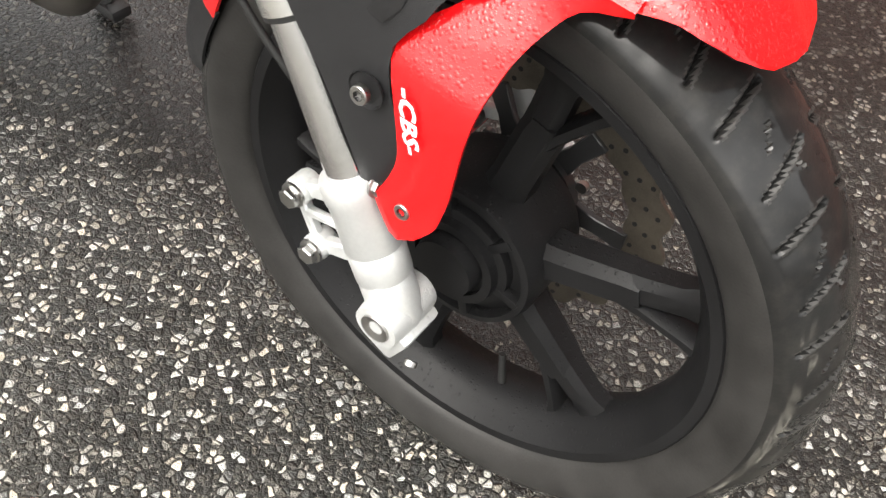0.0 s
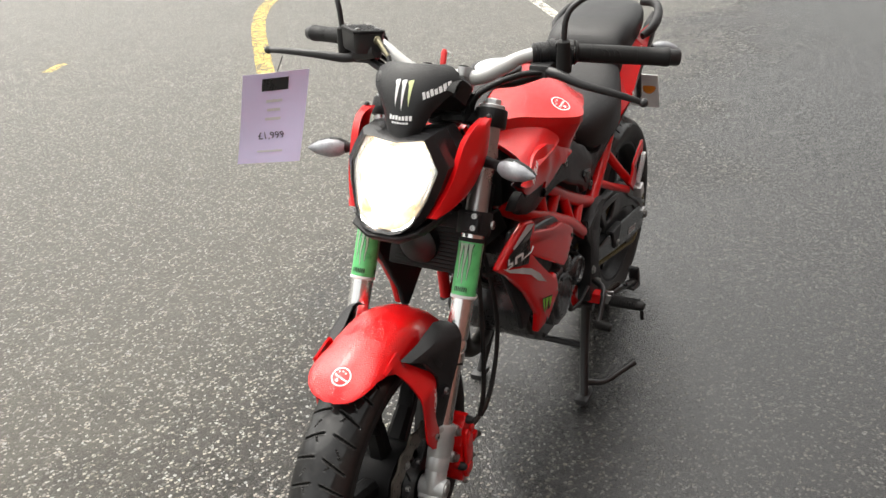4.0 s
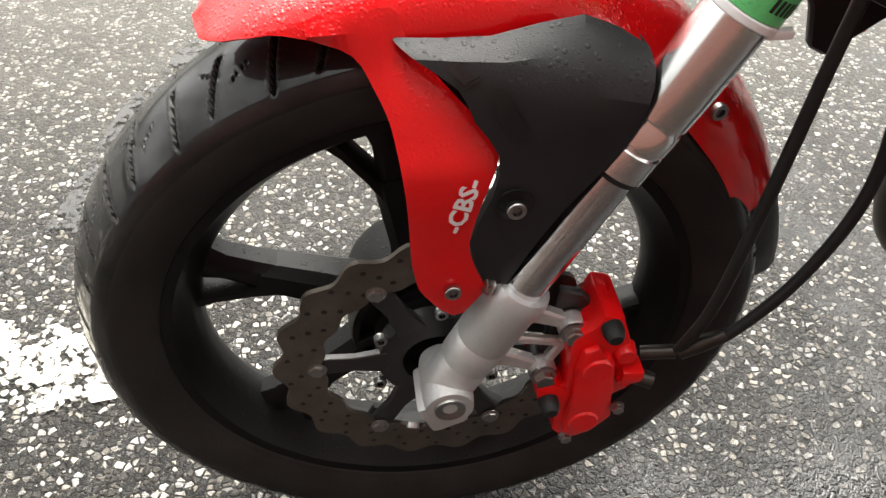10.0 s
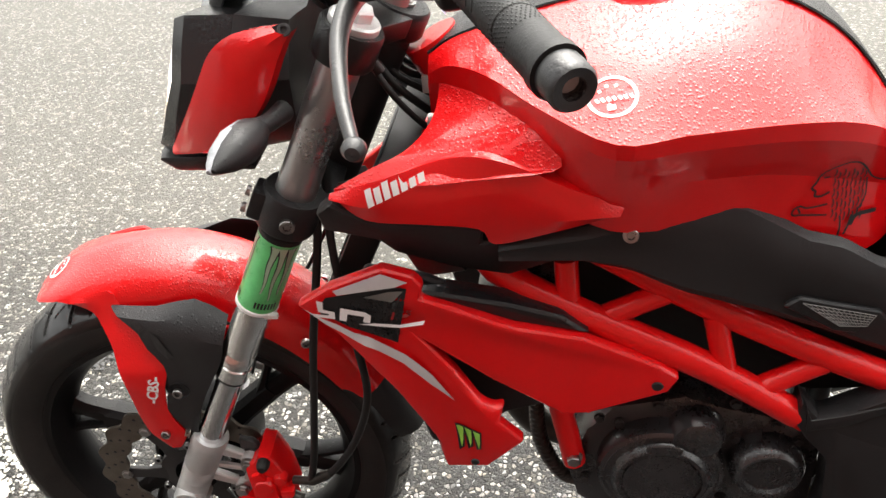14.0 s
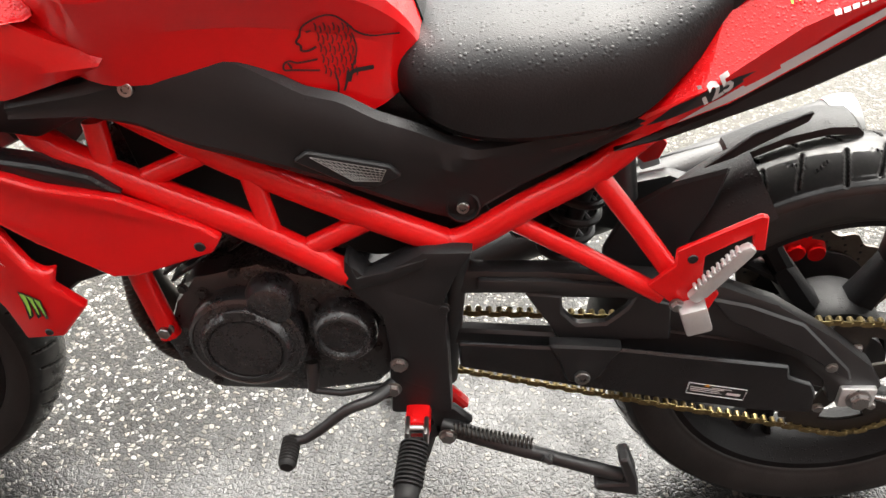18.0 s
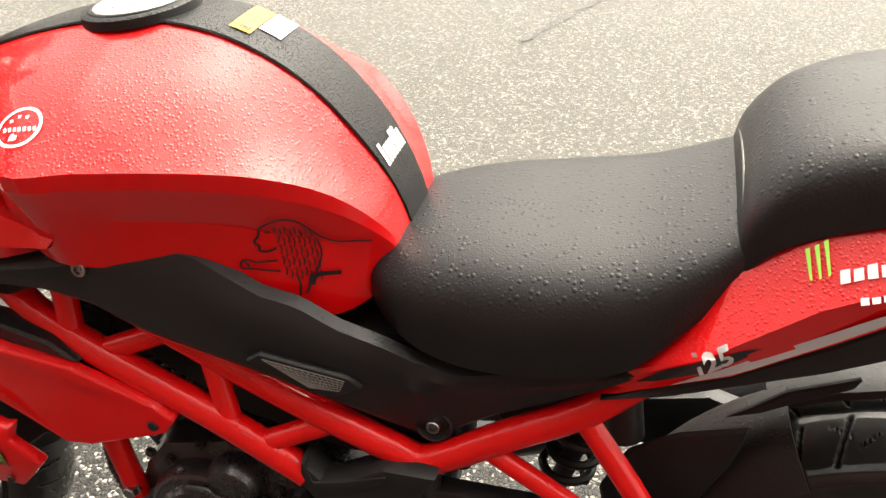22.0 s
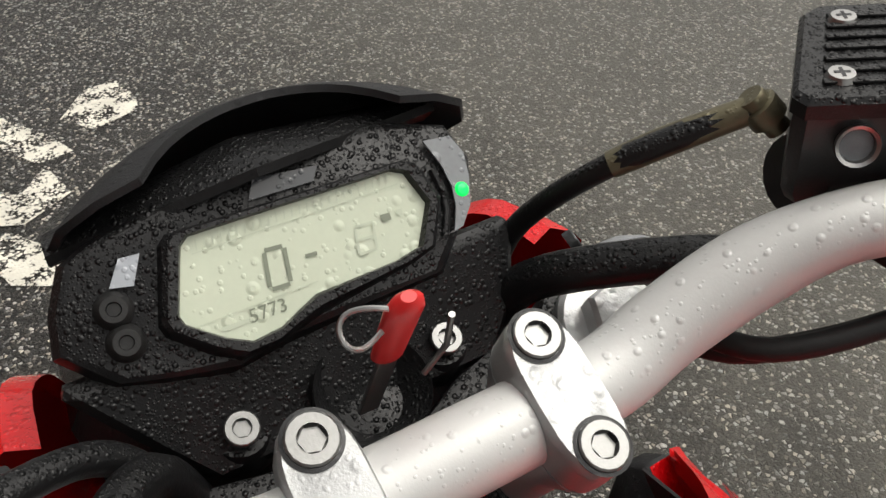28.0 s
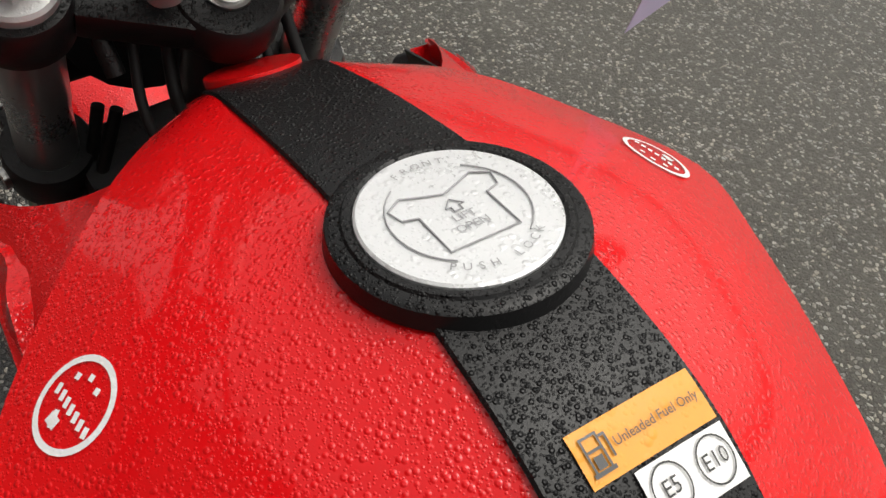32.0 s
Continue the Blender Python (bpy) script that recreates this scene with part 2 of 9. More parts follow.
LCD_FAINT = stuff("lcd_faint_segment", (0.42, 0.46, 0.36), 0.35, vary=0.05)


def asphalt_material():
    """Wet asphalt: stone chips of every tone in black bitumen, under a film of rain."""
    n = Nodes("wet_asphalt")
    warp = n.node("TexNoise", Scale=90.0, Detail=2.0)
    n.put(warp.inputs["Vector"], n.geo.outputs["Object"])
    shift = n.node("VectorMath", operation="SCALE", i0=warp.outputs["Color"], i3=0.005).outputs[0]
    where = n.node("VectorMath", operation="ADD", i0=n.geo.outputs["Object"], i1=shift).outputs[0]
    v = n.voronoi(112.0, vector=where)
    edge = n.voronoi(112.0, feature="DISTANCE_TO_EDGE", vector=where)
    rgb = n.node("SeparateColor", i0=v.outputs["Color"])
    small = n.voronoi(300.0, vector=where)
    sedge = n.voronoi(300.0, feature="DISTANCE_TO_EDGE", vector=where)
    srgb = n.node("SeparateColor", i0=small.outputs["Color"])
    big = n.noise(0.9, 5, 0.6)
    mid = n.noise(6.0, 4, 0.6)
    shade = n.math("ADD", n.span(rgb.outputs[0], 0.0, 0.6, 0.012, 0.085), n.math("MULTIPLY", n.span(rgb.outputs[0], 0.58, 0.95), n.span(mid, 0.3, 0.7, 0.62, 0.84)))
    tint = n.mix(rgb.outputs[1], (1.0, 0.9, 0.74), (0.97, 0.98, 0.96))
    stone_colour = n.mix(1.0, tint, n.mix(n.noise(800, 3), n.mix(1.0, shade, (0.62, 0.62, 0.62), "MULTIPLY"), shade), "MULTIPLY")
    grain = n.math("MULTIPLY", n.math("GREATER_THAN", srgb.outputs[0], 0.7), n.span(sedge.outputs["Distance"], 0.06, 0.12))
    grit = n.mix(grain, (0.013, 0.012, 0.0105), n.mix(srgb.outputs[1], (0.04, 0.037, 0.032), (0.2, 0.19, 0.17)))
    gap = n.span(rgb.outputs[2], 0.0, 1.0, 0.05, 0.16)
    inside = n.math("SUBTRACT", edge.outputs["Distance"], gap)
    base = n.mix(n.span(inside, 0.0, 0.035), grit, stone_colour)
    off = n.node("VectorMath", operation="SUBTRACT", i0=where, i1=v.outputs["Position"]).outputs[0]
    lean = n.node("VectorMath", operation="SUBTRACT", i0=v.outputs["Color"], i1=(0.5, 0.5, 0.5)).outputs[0]
    tilt = n.math("MULTIPLY", n.node("VectorMath", operation="DOT_PRODUCT", i0=off, i1=lean).outputs["Value"], 130.0)
    dome = n.span(inside, -0.05, 0.12, smooth=True)
    height = n.math("ADD", n.math("MULTIPLY", dome, n.math("ADD", n.math("ADD", 0.35, n.math("MULTIPLY", rgb.outputs[0], 0.6)), tilt)), n.math("ADD", n.math("MULTIPLY", n.span(sedge.outputs["Distance"], 0.0, 0.25), 0.22), n.math("MULTIPLY", n.noise(500, 2), 0.16)))
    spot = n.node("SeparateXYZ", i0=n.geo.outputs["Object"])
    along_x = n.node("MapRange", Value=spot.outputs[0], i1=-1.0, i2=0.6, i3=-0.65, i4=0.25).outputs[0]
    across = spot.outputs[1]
    wet_shade = n.math("ADD", n.math("ADD", n.math("MULTIPLY", big, 1.5), n.math("MULTIPLY", mid, 0.5)), n.math("ADD", n.math("MULTIPLY", across, -0.5), along_x))
    wet = n.span(wet_shade, 0.68, 1.35, smooth=True)
    # Besides wetness, this dark factor paints the wall's dim reflection into the base.
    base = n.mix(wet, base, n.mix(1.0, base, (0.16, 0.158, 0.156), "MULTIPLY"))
    # Paler base towards +y: sky glare on the road put into its colour.
    sky_glare = n.math("MULTIPLY", n.span(n.math("ADD", across, n.math("MULTIPLY", mid, 0.8)), 0.55, 1.7, smooth=True), n.span(wet, 0.0, 0.6, 1.0, 0.0))
    base = n.mix(n.math("MULTIPLY", sky_glare, 0.43), base, n.mix(mid, (0.185, 0.174, 0.145), (0.265, 0.251, 0.212)))
    stone = n.bump(height, 1.0, 0.006)
    film = n.bump(height, n.span(wet, 0.0, 1.0, 0.8, 0.24), 0.005)
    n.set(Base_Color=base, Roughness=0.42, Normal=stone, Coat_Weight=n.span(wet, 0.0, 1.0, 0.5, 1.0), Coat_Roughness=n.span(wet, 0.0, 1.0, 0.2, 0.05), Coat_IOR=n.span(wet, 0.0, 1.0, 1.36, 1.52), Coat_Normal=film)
    n.put(n.bsdf.inputs["Specular IOR Level"], n.span(wet, 0.0, 1.0, 0.22, 0.14))
    return n.mat


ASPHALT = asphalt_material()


def paint_material(name, colour):
    """Worn road paint: flakes gone where the noise is high, with chips in relief."""
    n = Nodes(name)
    v = n.voronoi(105.0)
    height = n.math("ADD", n.span(v.outputs["Distance"], 0.0, 0.5, 0.6, 0.0), n.math("MULTIPLY", n.noise(300, 2), 0.4))
    tone = n.noise(9.0, 5)
    n.set(Base_Color=n.mix(n.span(tone, 0.35, 0.7), tuple(c * 0.72 for c in colour), colour), Roughness=0.4, Normal=n.bump(height, 0.5, 0.002))
    worn = n.math("ADD", n.math("MULTIPLY", n.noise(17.0, 8, 0.72), 0.85), n.math("MULTIPLY", n.span(v.outputs["Distance"], 0.1, 0.6), 0.15))
    n.set(Alpha=n.span(worn, 0.53, 0.57, 1.0, 0.0))
    return n.mat


ROAD_WHITE = paint_material("worn_white_road_paint", (0.78, 0.75, 0.65))
ROAD_YELLOW = paint_material("worn_yellow_road_paint", (0.7, 0.5, 0.08))
ROAD_TAR = paint_material("dark_tar", (0.022, 0.021, 0.02))
BRICK = stuff("wet_red_brick", (0.12, 0.046, 0.034), 0.5, vary=0.6, grain=0.6, grain_scale=300, scale=22)
MORTAR = stuff("dark_mortar", (0.07, 0.062, 0.055), 0.75, vary=0.3, grain=0.6, grain_scale=400)
MOSS = stuff("green_moss", (0.07, 0.1, 0.02), 0.9, vary=0.5, grain=0.9, grain_scale=350, scale=60)
# ---- shape helpers ----
from mathutils.bvhtree import BVHTree

V = Vector


def finish(bm, name, material, angle=38.0):
    bmesh.ops.recalc_face_normals(bm, faces=bm.faces)
    me = bpy.data.meshes.new(name)
    bm.to_mesh(me)
    bm.free()
    me.materials.append(material)
    for p in me.polygons:
        p.use_smooth = True
    me.set_sharp_from_angle(angle=radians(angle))
    return me


def part(name, shape, material, parent, label="", m=None, angle=38.0):
    """Links a bmesh (or a mesh) as one mesh object under a thing or a part."""
    me = finish(shape, name, material, angle) if isinstance(shape, bmesh.types.BMesh) else shape
    ob = new(name, me)
    if m is not None:
        ob.matrix_world = m
    ob.parent = parent
    if parent is not None and parent.type == "MESH":
        ob.matrix_parent_inverse = parent.matrix_basis.inverted()
    if label:
        ob["label"] = label
    return ob


def thing(name, label, category, group=""):
    return tagged(new(name), label, category, group)


def rings(sections, closed=True, caps=True, bm=None):
    """A skin over rings of points, all of one length."""
    bm = bm or bmesh.new()
    rows = [[bm.verts.new(p) for p in ring] for ring in sections]
    k = len(rows[0])
    for a, b in zip(rows, rows[1:]):
        for i in range(k if closed else k - 1):
            bm.faces.new((a[i], a[(i + 1) % k], b[(i + 1) % k], b[i]))
    if caps and closed:
        bm.faces.new(rows[0][::-1])
        bm.faces.new(rows[-1])
    return bm


def lathe(profile, centre, axis, seg=48, caps=True, bm=None, closed=False):
    """Turns (radius, height) pairs about an axis through centre."""
    axis = V(axis).normalized()
    side = axis.orthogonal().normalized()
    other = axis.cross(side)
    c = V(centre)
    prof = list(profile) + ([profile[0]] if closed else [])
    secs = [[c + axis * h + (side * math.cos(2 * math.pi * i / seg) + other * math.sin(2 * math.pi * i / seg)) * max(r, 1e-5) for i in range(seg)] for r, h in prof]
    return rings(secs, True, caps and not closed, bm)


def smooth(points, n=6):
    """A Catmull-Rom curve through the points, of any dimension."""
    pts = [np.array(p, float) for p in points]
    pts = [2 * pts[0] - pts[1]] + pts + [2 * pts[-1] - pts[-2]]
    out = []
    for a, b, c, d in zip(pts, pts[1:], pts[2:], pts[3:]):
        for t in np.arange(n) / n:
            out.append(0.5 * (2 * b + (c - a) * t + (2 * a - 5 * b + 4 * c - d) * t * t + (3 * b - a - 3 * c + d) * t**3))
    return out + [pts[-2]]


def tube(points, radius, seg=14, n=0, caps=True, bm=None, flat=1.0):
    """A tube along points; radius is a number or one for each point. n > 0 rounds the way."""
    rad = radius if isinstance(radius, (list, tuple)) else [radius] * len(points)
    rows = [(*p, r) for p, r in zip(points, rad)]
    if n:
        rows = smooth(rows, n)
    pts, rad = [V(r[:3]) for r in rows], [float(r[3]) for r in rows]
    up = None
    secs = []
    for i, p in enumerate(pts):
        d = (pts[min(i + 1, len(pts) - 1)] - pts[max(i - 1, 0)]).normalized()
        if up is None:
            up = d.cross(V((0, 0, 1)) if abs(d.z) < 0.9 else V((0, 1, 0))).normalized()
        up = (up - d * up.dot(d)).normalized()
        w = d.cross(up)
        secs.append([p + (up * math.cos(2 * math.pi * k / seg) + w * flat * math.sin(2 * math.pi * k / seg)) * rad[i] for k in range(seg)])
    return rings(secs, True, caps, bm)


def plate(outline, thick, bevel=0.0, seg=2, bm=None):
    """A plate from an outline of points in space, thickened by a vector."""
    bm2 = bmesh.new()
    t = V(thick)
    a = [bm2.verts.new(V(p)) for p in outline]
    b = [bm2.verts.new(V(p) + t) for p in outline]
    k = len(a)
    bm2.faces.new(a)
    bm2.faces.new(b[::-1])
    for i in range(k):
        bm2.faces.new((a[i], b[i], b[(i + 1) % k], a[(i + 1) % k]))
    bmesh.ops.recalc_face_normals(bm2, faces=bm2.faces)
    if bevel:
        bmesh.ops.bevel(bm2, geom=bm2.edges[:], offset=bevel, segments=seg, affect="EDGES", profile=0.6, clamp_overlap=True)
    if bm is not None:
        join(bm, bm2)
        return bm
    return bm2


def join(bm, other):
    me = bpy.data.meshes.new("joined")
    other.to_mesh(me)
    other.free()
    bm.from_mesh(me)
    bpy.data.meshes.remove(me)
    return bm


def xz(points, y):
    return [(p[0], y, p[1]) for p in points]


def block(centre, size, bevel=0.003, turn=None, seg=2):
    bm = bmesh.new()
    bmesh.ops.create_cube(bm, size=1.0)
    bmesh.ops.scale(bm, vec=size, verts=bm.verts)
    if bevel:
        bmesh.ops.bevel(bm, geom=bm.edges[:], offset=bevel, segments=seg, affect="EDGES", profile=0.6, clamp_overlap=True)
    m = Matrix.Translation(centre) @ (turn.to_4x4() if turn else Matrix())
    bmesh.ops.transform(bm, matrix=m, verts=bm.verts)
    return bm


def solid(bm, t):
    """Gives a sheet a thickness, inwards."""
    bmesh.ops.recalc_face_normals(bm, faces=bm.faces)
    bmesh.ops.solidify(bm, geom=bm.faces[:], thickness=t)
    return bm


def mirror(points):
    return [(p[0], -p[1], p[2]) for p in points]


def both(points):
    """The two sides of something, from the points of its left side."""
    return (points, mirror(points))


def hexbolt(r, h, socket=False):
    """A bolt head along +z: a flanged hexagon, or a round cap with a hexagon socket."""
    if socket:
        bm = lathe([(r * 0.5, h * 0.45), (r * 0.55, h), (r * 0.92, h), (r, h * 0.85), (r, 0)], (0, 0, 0), (0, 0, 1), 18, True)
        for f in bm.faces:
            f.material_index = 0
        k = len(bm.faces)
        bm = lathe([(r * 0.56, h * 1.02), (r * 0.5, h * 0.3), (0.0001, h * 0.3)], (0, 0, 0), (0, 0, 1), 6, False, bm)
        bm.faces.ensure_lookup_table()
        # Socket faces take the second, black material: recess shade as colour.
        for f in bm.faces[k:]:
            f.material_index = 1
    else:
        bm = lathe([(r * 1.25, 0), (r * 1.25, h * 0.25), (r * 1.0, h * 0.32)], (0, 0, 0), (0, 0, 1), 18, True)
        bm = lathe([(r, h * 0.3), (r, h * 0.9), (r * 0.88, h)], (0, 0, 0), (0, 0, 1), 6, True, bm)
    return bm


BOLTS = {}


def bolt(parent, place, axis, r=0.006, h=0.005, material=None, socket=False, name="bolt"):
    """A bolt head at a place, looking along axis; alike ones share a mesh."""
    material = material or STEEL
    key = (round(r, 4), round(h, 4), material.name, socket)
    if key not in BOLTS:
        BOLTS[key] = finish(hexbolt(r, h, socket), "bolt", material, 30)
        if socket:
            BOLTS[key].materials.append(BLACK_DECAL_HOLE)
    m = Matrix.Translation(place) @ V(axis).to_track_quat("Z", "Y").to_matrix().to_4x4()
    return part(name, BOLTS[key], material, parent, m=m)


def tree_of(*obs):
    """A ray tree over meshes, to lay decals on them."""
    verts, faces = [], []
    for ob in obs:
        k = len(verts)
        verts += [ob.data.vertices[i].co.copy() for i in range(len(ob.data.vertices))]
        faces += [[k + i for i in p.vertices] for p in ob.data.polygons]
    return BVHTree.FromPolygons(verts, faces)


def lay(bm, tree, way, lift=0.0012, cuts=0):
    """Drops a flat shape along way on to a surface, a little proud of it."""
    way = V(way).normalized()
    if cuts:
        bmesh.ops.triangulate(bm, faces=bm.faces[:])
        bmesh.ops.subdivide_edges(bm, edges=bm.edges[:], cuts=cuts, use_grid_fill=True)
    lost = []
    for v in bm.verts:
        hit, normal, _, _ = tree.ray_cast(v.co - way * 0.3, way)
        if hit is not None:
            v.co = hit - way * lift
        else:
            lost.append(v)
    if len(lost) < len(bm.verts):
        bmesh.ops.delete(bm, geom=lost, context="VERTS")
    return bm


def flat(outline):
    bm = bmesh.new()
    bm.faces.new([bm.verts.new(p) for p in outline])
    return bm


def lettering(text, size, place, right, up, parent, material, name="lettering", label="", tree=None, lift=0.0012, shear=0.0, bold=0.0, align="CENTER"):
    """Words in the built-in font, laid flat at a place, or dropped on a surface."""
    cu = bpy.data.curves.new(name, "FONT")
    cu.body, cu.size, cu.align_x, cu.align_y, cu.shear, cu.offset, cu.resolution_u = text, size, align, "CENTER", shear, bold, 2
    ob = bpy.data.objects.new(name, cu)
    me = bpy.data.meshes.new_from_object(ob)
    bpy.data.objects.remove(ob)
    right, up = V(right).normalized(), V(up).normalized()
    out = right.cross(up).normalized()
    up = out.cross(right)
    m = Matrix((right, up, out)).transposed().to_4x4()
    m.translation = V(place)
    bm = bmesh.new()
    bm.from_mesh(me)
    bmesh.ops.transform(bm, matrix=m, verts=bm.verts)
    if tree:
        lay(bm, tree, -out, lift)
    else:
        bmesh.ops.translate(bm, verts=bm.verts, vec=out * lift)
    ob = part(name, bm, material, parent, label)
    if name == "wordmark":
        tagged(ob, kind="stuff")
    return ob


def bars(place, right, up, width, height, parent, material, name="wordmark", label="", tree=None, count=6, lift=0.0012, slant=0.2, m=None):
    """A wordmark as a row of plain slanted bars, each laid by itself."""
    right, up = V(right).normalized(), V(up).normalized()
    out = right.cross(up).normalized()
    up = out.cross(right)
    step = width / count
    for i in range(count):
        x0 = -width / 2 + i * step
        w, hgt = step * 0.74, height * (1.0 if i == 0 or i == count - 1 else 0.78 + 0.1 * (i % 3))
        quad = [(x0, 0), (x0 + w, 0), (x0 + w, hgt), (x0, hgt)]
        bm = flat([V(place) + right * (x + slant * (y - height / 2)) + up * (y - height / 2) for x, y in quad])
        if tree:
            lay(bm, tree, -out, lift, 1)
        else:
            bmesh.ops.translate(bm, verts=bm.verts, vec=out * lift)
        part("printed_bar", bm, material, parent, label if i == 0 else "", m)
# ---- the setting ----
GROUND = -0.008
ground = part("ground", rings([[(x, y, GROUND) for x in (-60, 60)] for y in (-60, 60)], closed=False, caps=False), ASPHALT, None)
tagged(ground, "wet dark asphalt with pale stone chips, filmed with rain", "ground", kind="structure")


def road_mark(outline, material, label, z=GROUND + 0.004):
    """A patch of worn paint that lies on the asphalt."""
    ob = part("road_marking", flat([(x, y, z) for x, y in outline]), material, ground, label)
    return ob


def stripe(pts, width, material, label):
    left, right = [], []
    pts = [np.array(p) for p in pts]
    for i, p in enumerate(pts):
        d = pts[min(i + 1, len(pts) - 1)] - pts[max(i - 1, 0)]
        s = np.array((-d[1], d[0])) / np.hypot(*d) * width / 2
        left.append(tuple(p + s)), right.append(tuple(p - s))
    return road_mark(left + right[::-1], material, label)


stripe([(5.1, 1.25), (5.56, 1.64), (6.65, 2.42), (8.0, 3.34), (10.0, 4.7)], 0.1, ROAD_WHITE, "white parking bay line")
stripe([(6.7, 2.35), (7.3, 1.5), (9.0, -1.7)], 0.08, ROAD_WHITE, "thin white parking bay line")
stripe([tuple(p) for p in smooth([(3.05, 2.64), (3.5, 3.03), (4.2, 3.62), (4.95, 4.22), (5.7, 4.7), (6.6, 5.1)], 4)], 0.12, ROAD_YELLOW, "curved yellow line")
stripe([(2.97, 6.84), (3.25, 6.85)], 0.1, ROAD_YELLOW, "worn yellow dash")
stripe([(2.4, 5.52), (2.84, 5.72)], 0.1, ROAD_YELLOW, "worn yellow dash")
stripe([(1.4, 5.15), (1.72, 5.35)], 0.1, ROAD_YELLOW, "worn yellow dash")
stripe([(3.05, 4.65), (3.3, 4.75)], 0.08, ROAD_YELLOW, "worn yellow dash")
stripe([tuple(p) for p in smooth([(0.48, 2.59), (0.72, 3.18), (1.01, 3.83), (1.25, 4.27), (1.61, 4.93)], 4)], 0.035, ROAD_TAR, "dark tarred seam in the asphalt")
stripe([tuple(p) for p in smooth([(-0.38, 0.97), (-0.42, 0.83), (-0.46, 0.73), (-0.49, 0.52), (-0.51, 0.42)], 4)], 0.06, ROAD_TAR, "dark oily stain on the asphalt")
# the worn white letter shapes in front of the front wheel
LETTERS = [
    ([(-2.79, -0.55), (-2.61, -0.53), (-2.4, -0.4), (-2.03, -0.29), (-1.79, -0.19), (-1.62, -0.09), (-1.64, 0.0), (-1.75, -0.04), (-1.89, -0.13), (-2.13, -0.19), (-2.48, -0.31), (-2.75, -0.42)], "worn white painted letter"),
    ([(-1.65, -0.41), (-1.48, -0.34), (-1.4, -0.23), (-1.37, -0.16), (-1.45, -0.04), (-1.6, -0.075), (-1.5, -0.15), (-1.6, -0.31)], "worn white painted hook of a letter"),
    ([(-1.3, -0.26), (-1.16, -0.22), (-1.1, -0.12), (-1.22, -0.1), (-1.36, -0.2)], "worn scrap of white paint"),
    ([(-1.96, 0.09), (-1.97, 0.19), (-1.84, 0.21), (-1.77, 0.2), (-1.72, 0.07), (-1.82, 0.0)], "worn scrap of white paint"),
    ([(-1.52, 0.06), (-1.46, 0.06), (-1.43, 0.15), (-1.56, 0.16)], "worn scrap of white paint"),
    ([(-1.06, 0.18), (-0.88, 0.2), (-0.73, 0.22), (-0.58, 0.26), (-0.47, 0.24), (-0.4, 0.2), (-0.36, 0.12), (-0.47, 0.1), (-0.53, 0.07), (-0.66, 0.0), (-0.93, -0.07), (-1.03, -0.05), (-1.0, 0.03)], "worn white painted letter"),
]
for outline, words in LETTERS:
    road_mark(outline, ROAD_WHITE, words)

# the brick building beside the parking place
# Wall top and roof are unseen additions; WALL_H sets how much sky they hide.
WALL_Y, WALL_X, WALL_H = -1.81, 3.37, 3.1
TURN = Matrix.Translation((WALL_X, WALL_Y, 0)) @ Matrix.Rotation(radians(8), 4, "Z") @ Matrix.Translation((-WALL_X, -WALL_Y, 0))
wall = part("wall_north", rings([[(x, y, z) for x, z in ((-7, GROUND), (WALL_X - 0.012, GROUND), (WALL_X - 0.012, WALL_H), (-7, WALL_H))] for y in (WALL_Y - 0.3, WALL_Y - 0.012)]), MORTAR, None, m=TURN)
tagged(wall, "red brick building wall with mossy foot", "wall", kind="structure")
wall_return = part("wall_return", rings([[(x, y, z) for y, z in ((WALL_Y - 6, GROUND), (WALL_Y - 0.302, GROUND), (WALL_Y - 0.302, WALL_H), (WALL_Y - 6, WALL_H))] for x in (WALL_X - 0.3, WALL_X - 0.012)]), MORTAR, None, m=TURN)
tagged(wall_return, "end wall of the red brick building", "wall", kind="structure")
roof = part("roof", block(((WALL_X - 7) / 2, WALL_Y - 3.0, WALL_H + 0.1), (WALL_X + 7.4, 6.4, 0.16), 0.02), MORTAR, None, m=TURN)
tagged(roof, "unseen flat dark roof added on the brick building", "roof", kind="structure")
# ---- the motorcycle: frames of reference ----
bike = thing("motorcycle", "red and black naked motorcycle on its centre stand, wet with rain", "motorcycle")
UP_FORK = V((0.433, 0, 0.901)).normalized()
STEM = V((0.347, 0, 0.937))
FR = Matrix.Translation(STEM + V((-0.005, 0, -0.001))) @ Matrix.Rotation(radians(3.6), 4, UP_FORK) @ Matrix.Translation(-STEM)
AXLE, REAR = V((-0.003, 0, 0.293)), V((1.381, 0, 0.294))
FRONT_HUB, REAR_HUB = V((-0.006, -0.006, 0.29)), V((1.38, -0.006, 0.292))


def fpart(name, shape, material, parent, label="", angle=38.0):
    """A part of the steered front end."""
    return part(name, shape, material, parent, label, FR, angle)


def fbolt(parent, place, axis, *a, **k):
    ob = bolt(parent, FR @ V(place), FR.to_3x3() @ V(axis), *a, **k)
    return ob


def leg(s, y=0.0, ahead=0.0):
    """A point s metres up the fork from the axle, and ahead of its line."""
    return AXLE + UP_FORK * s + V((0, y, 0)) + V((-0.901, 0, 0.433)) * ahead


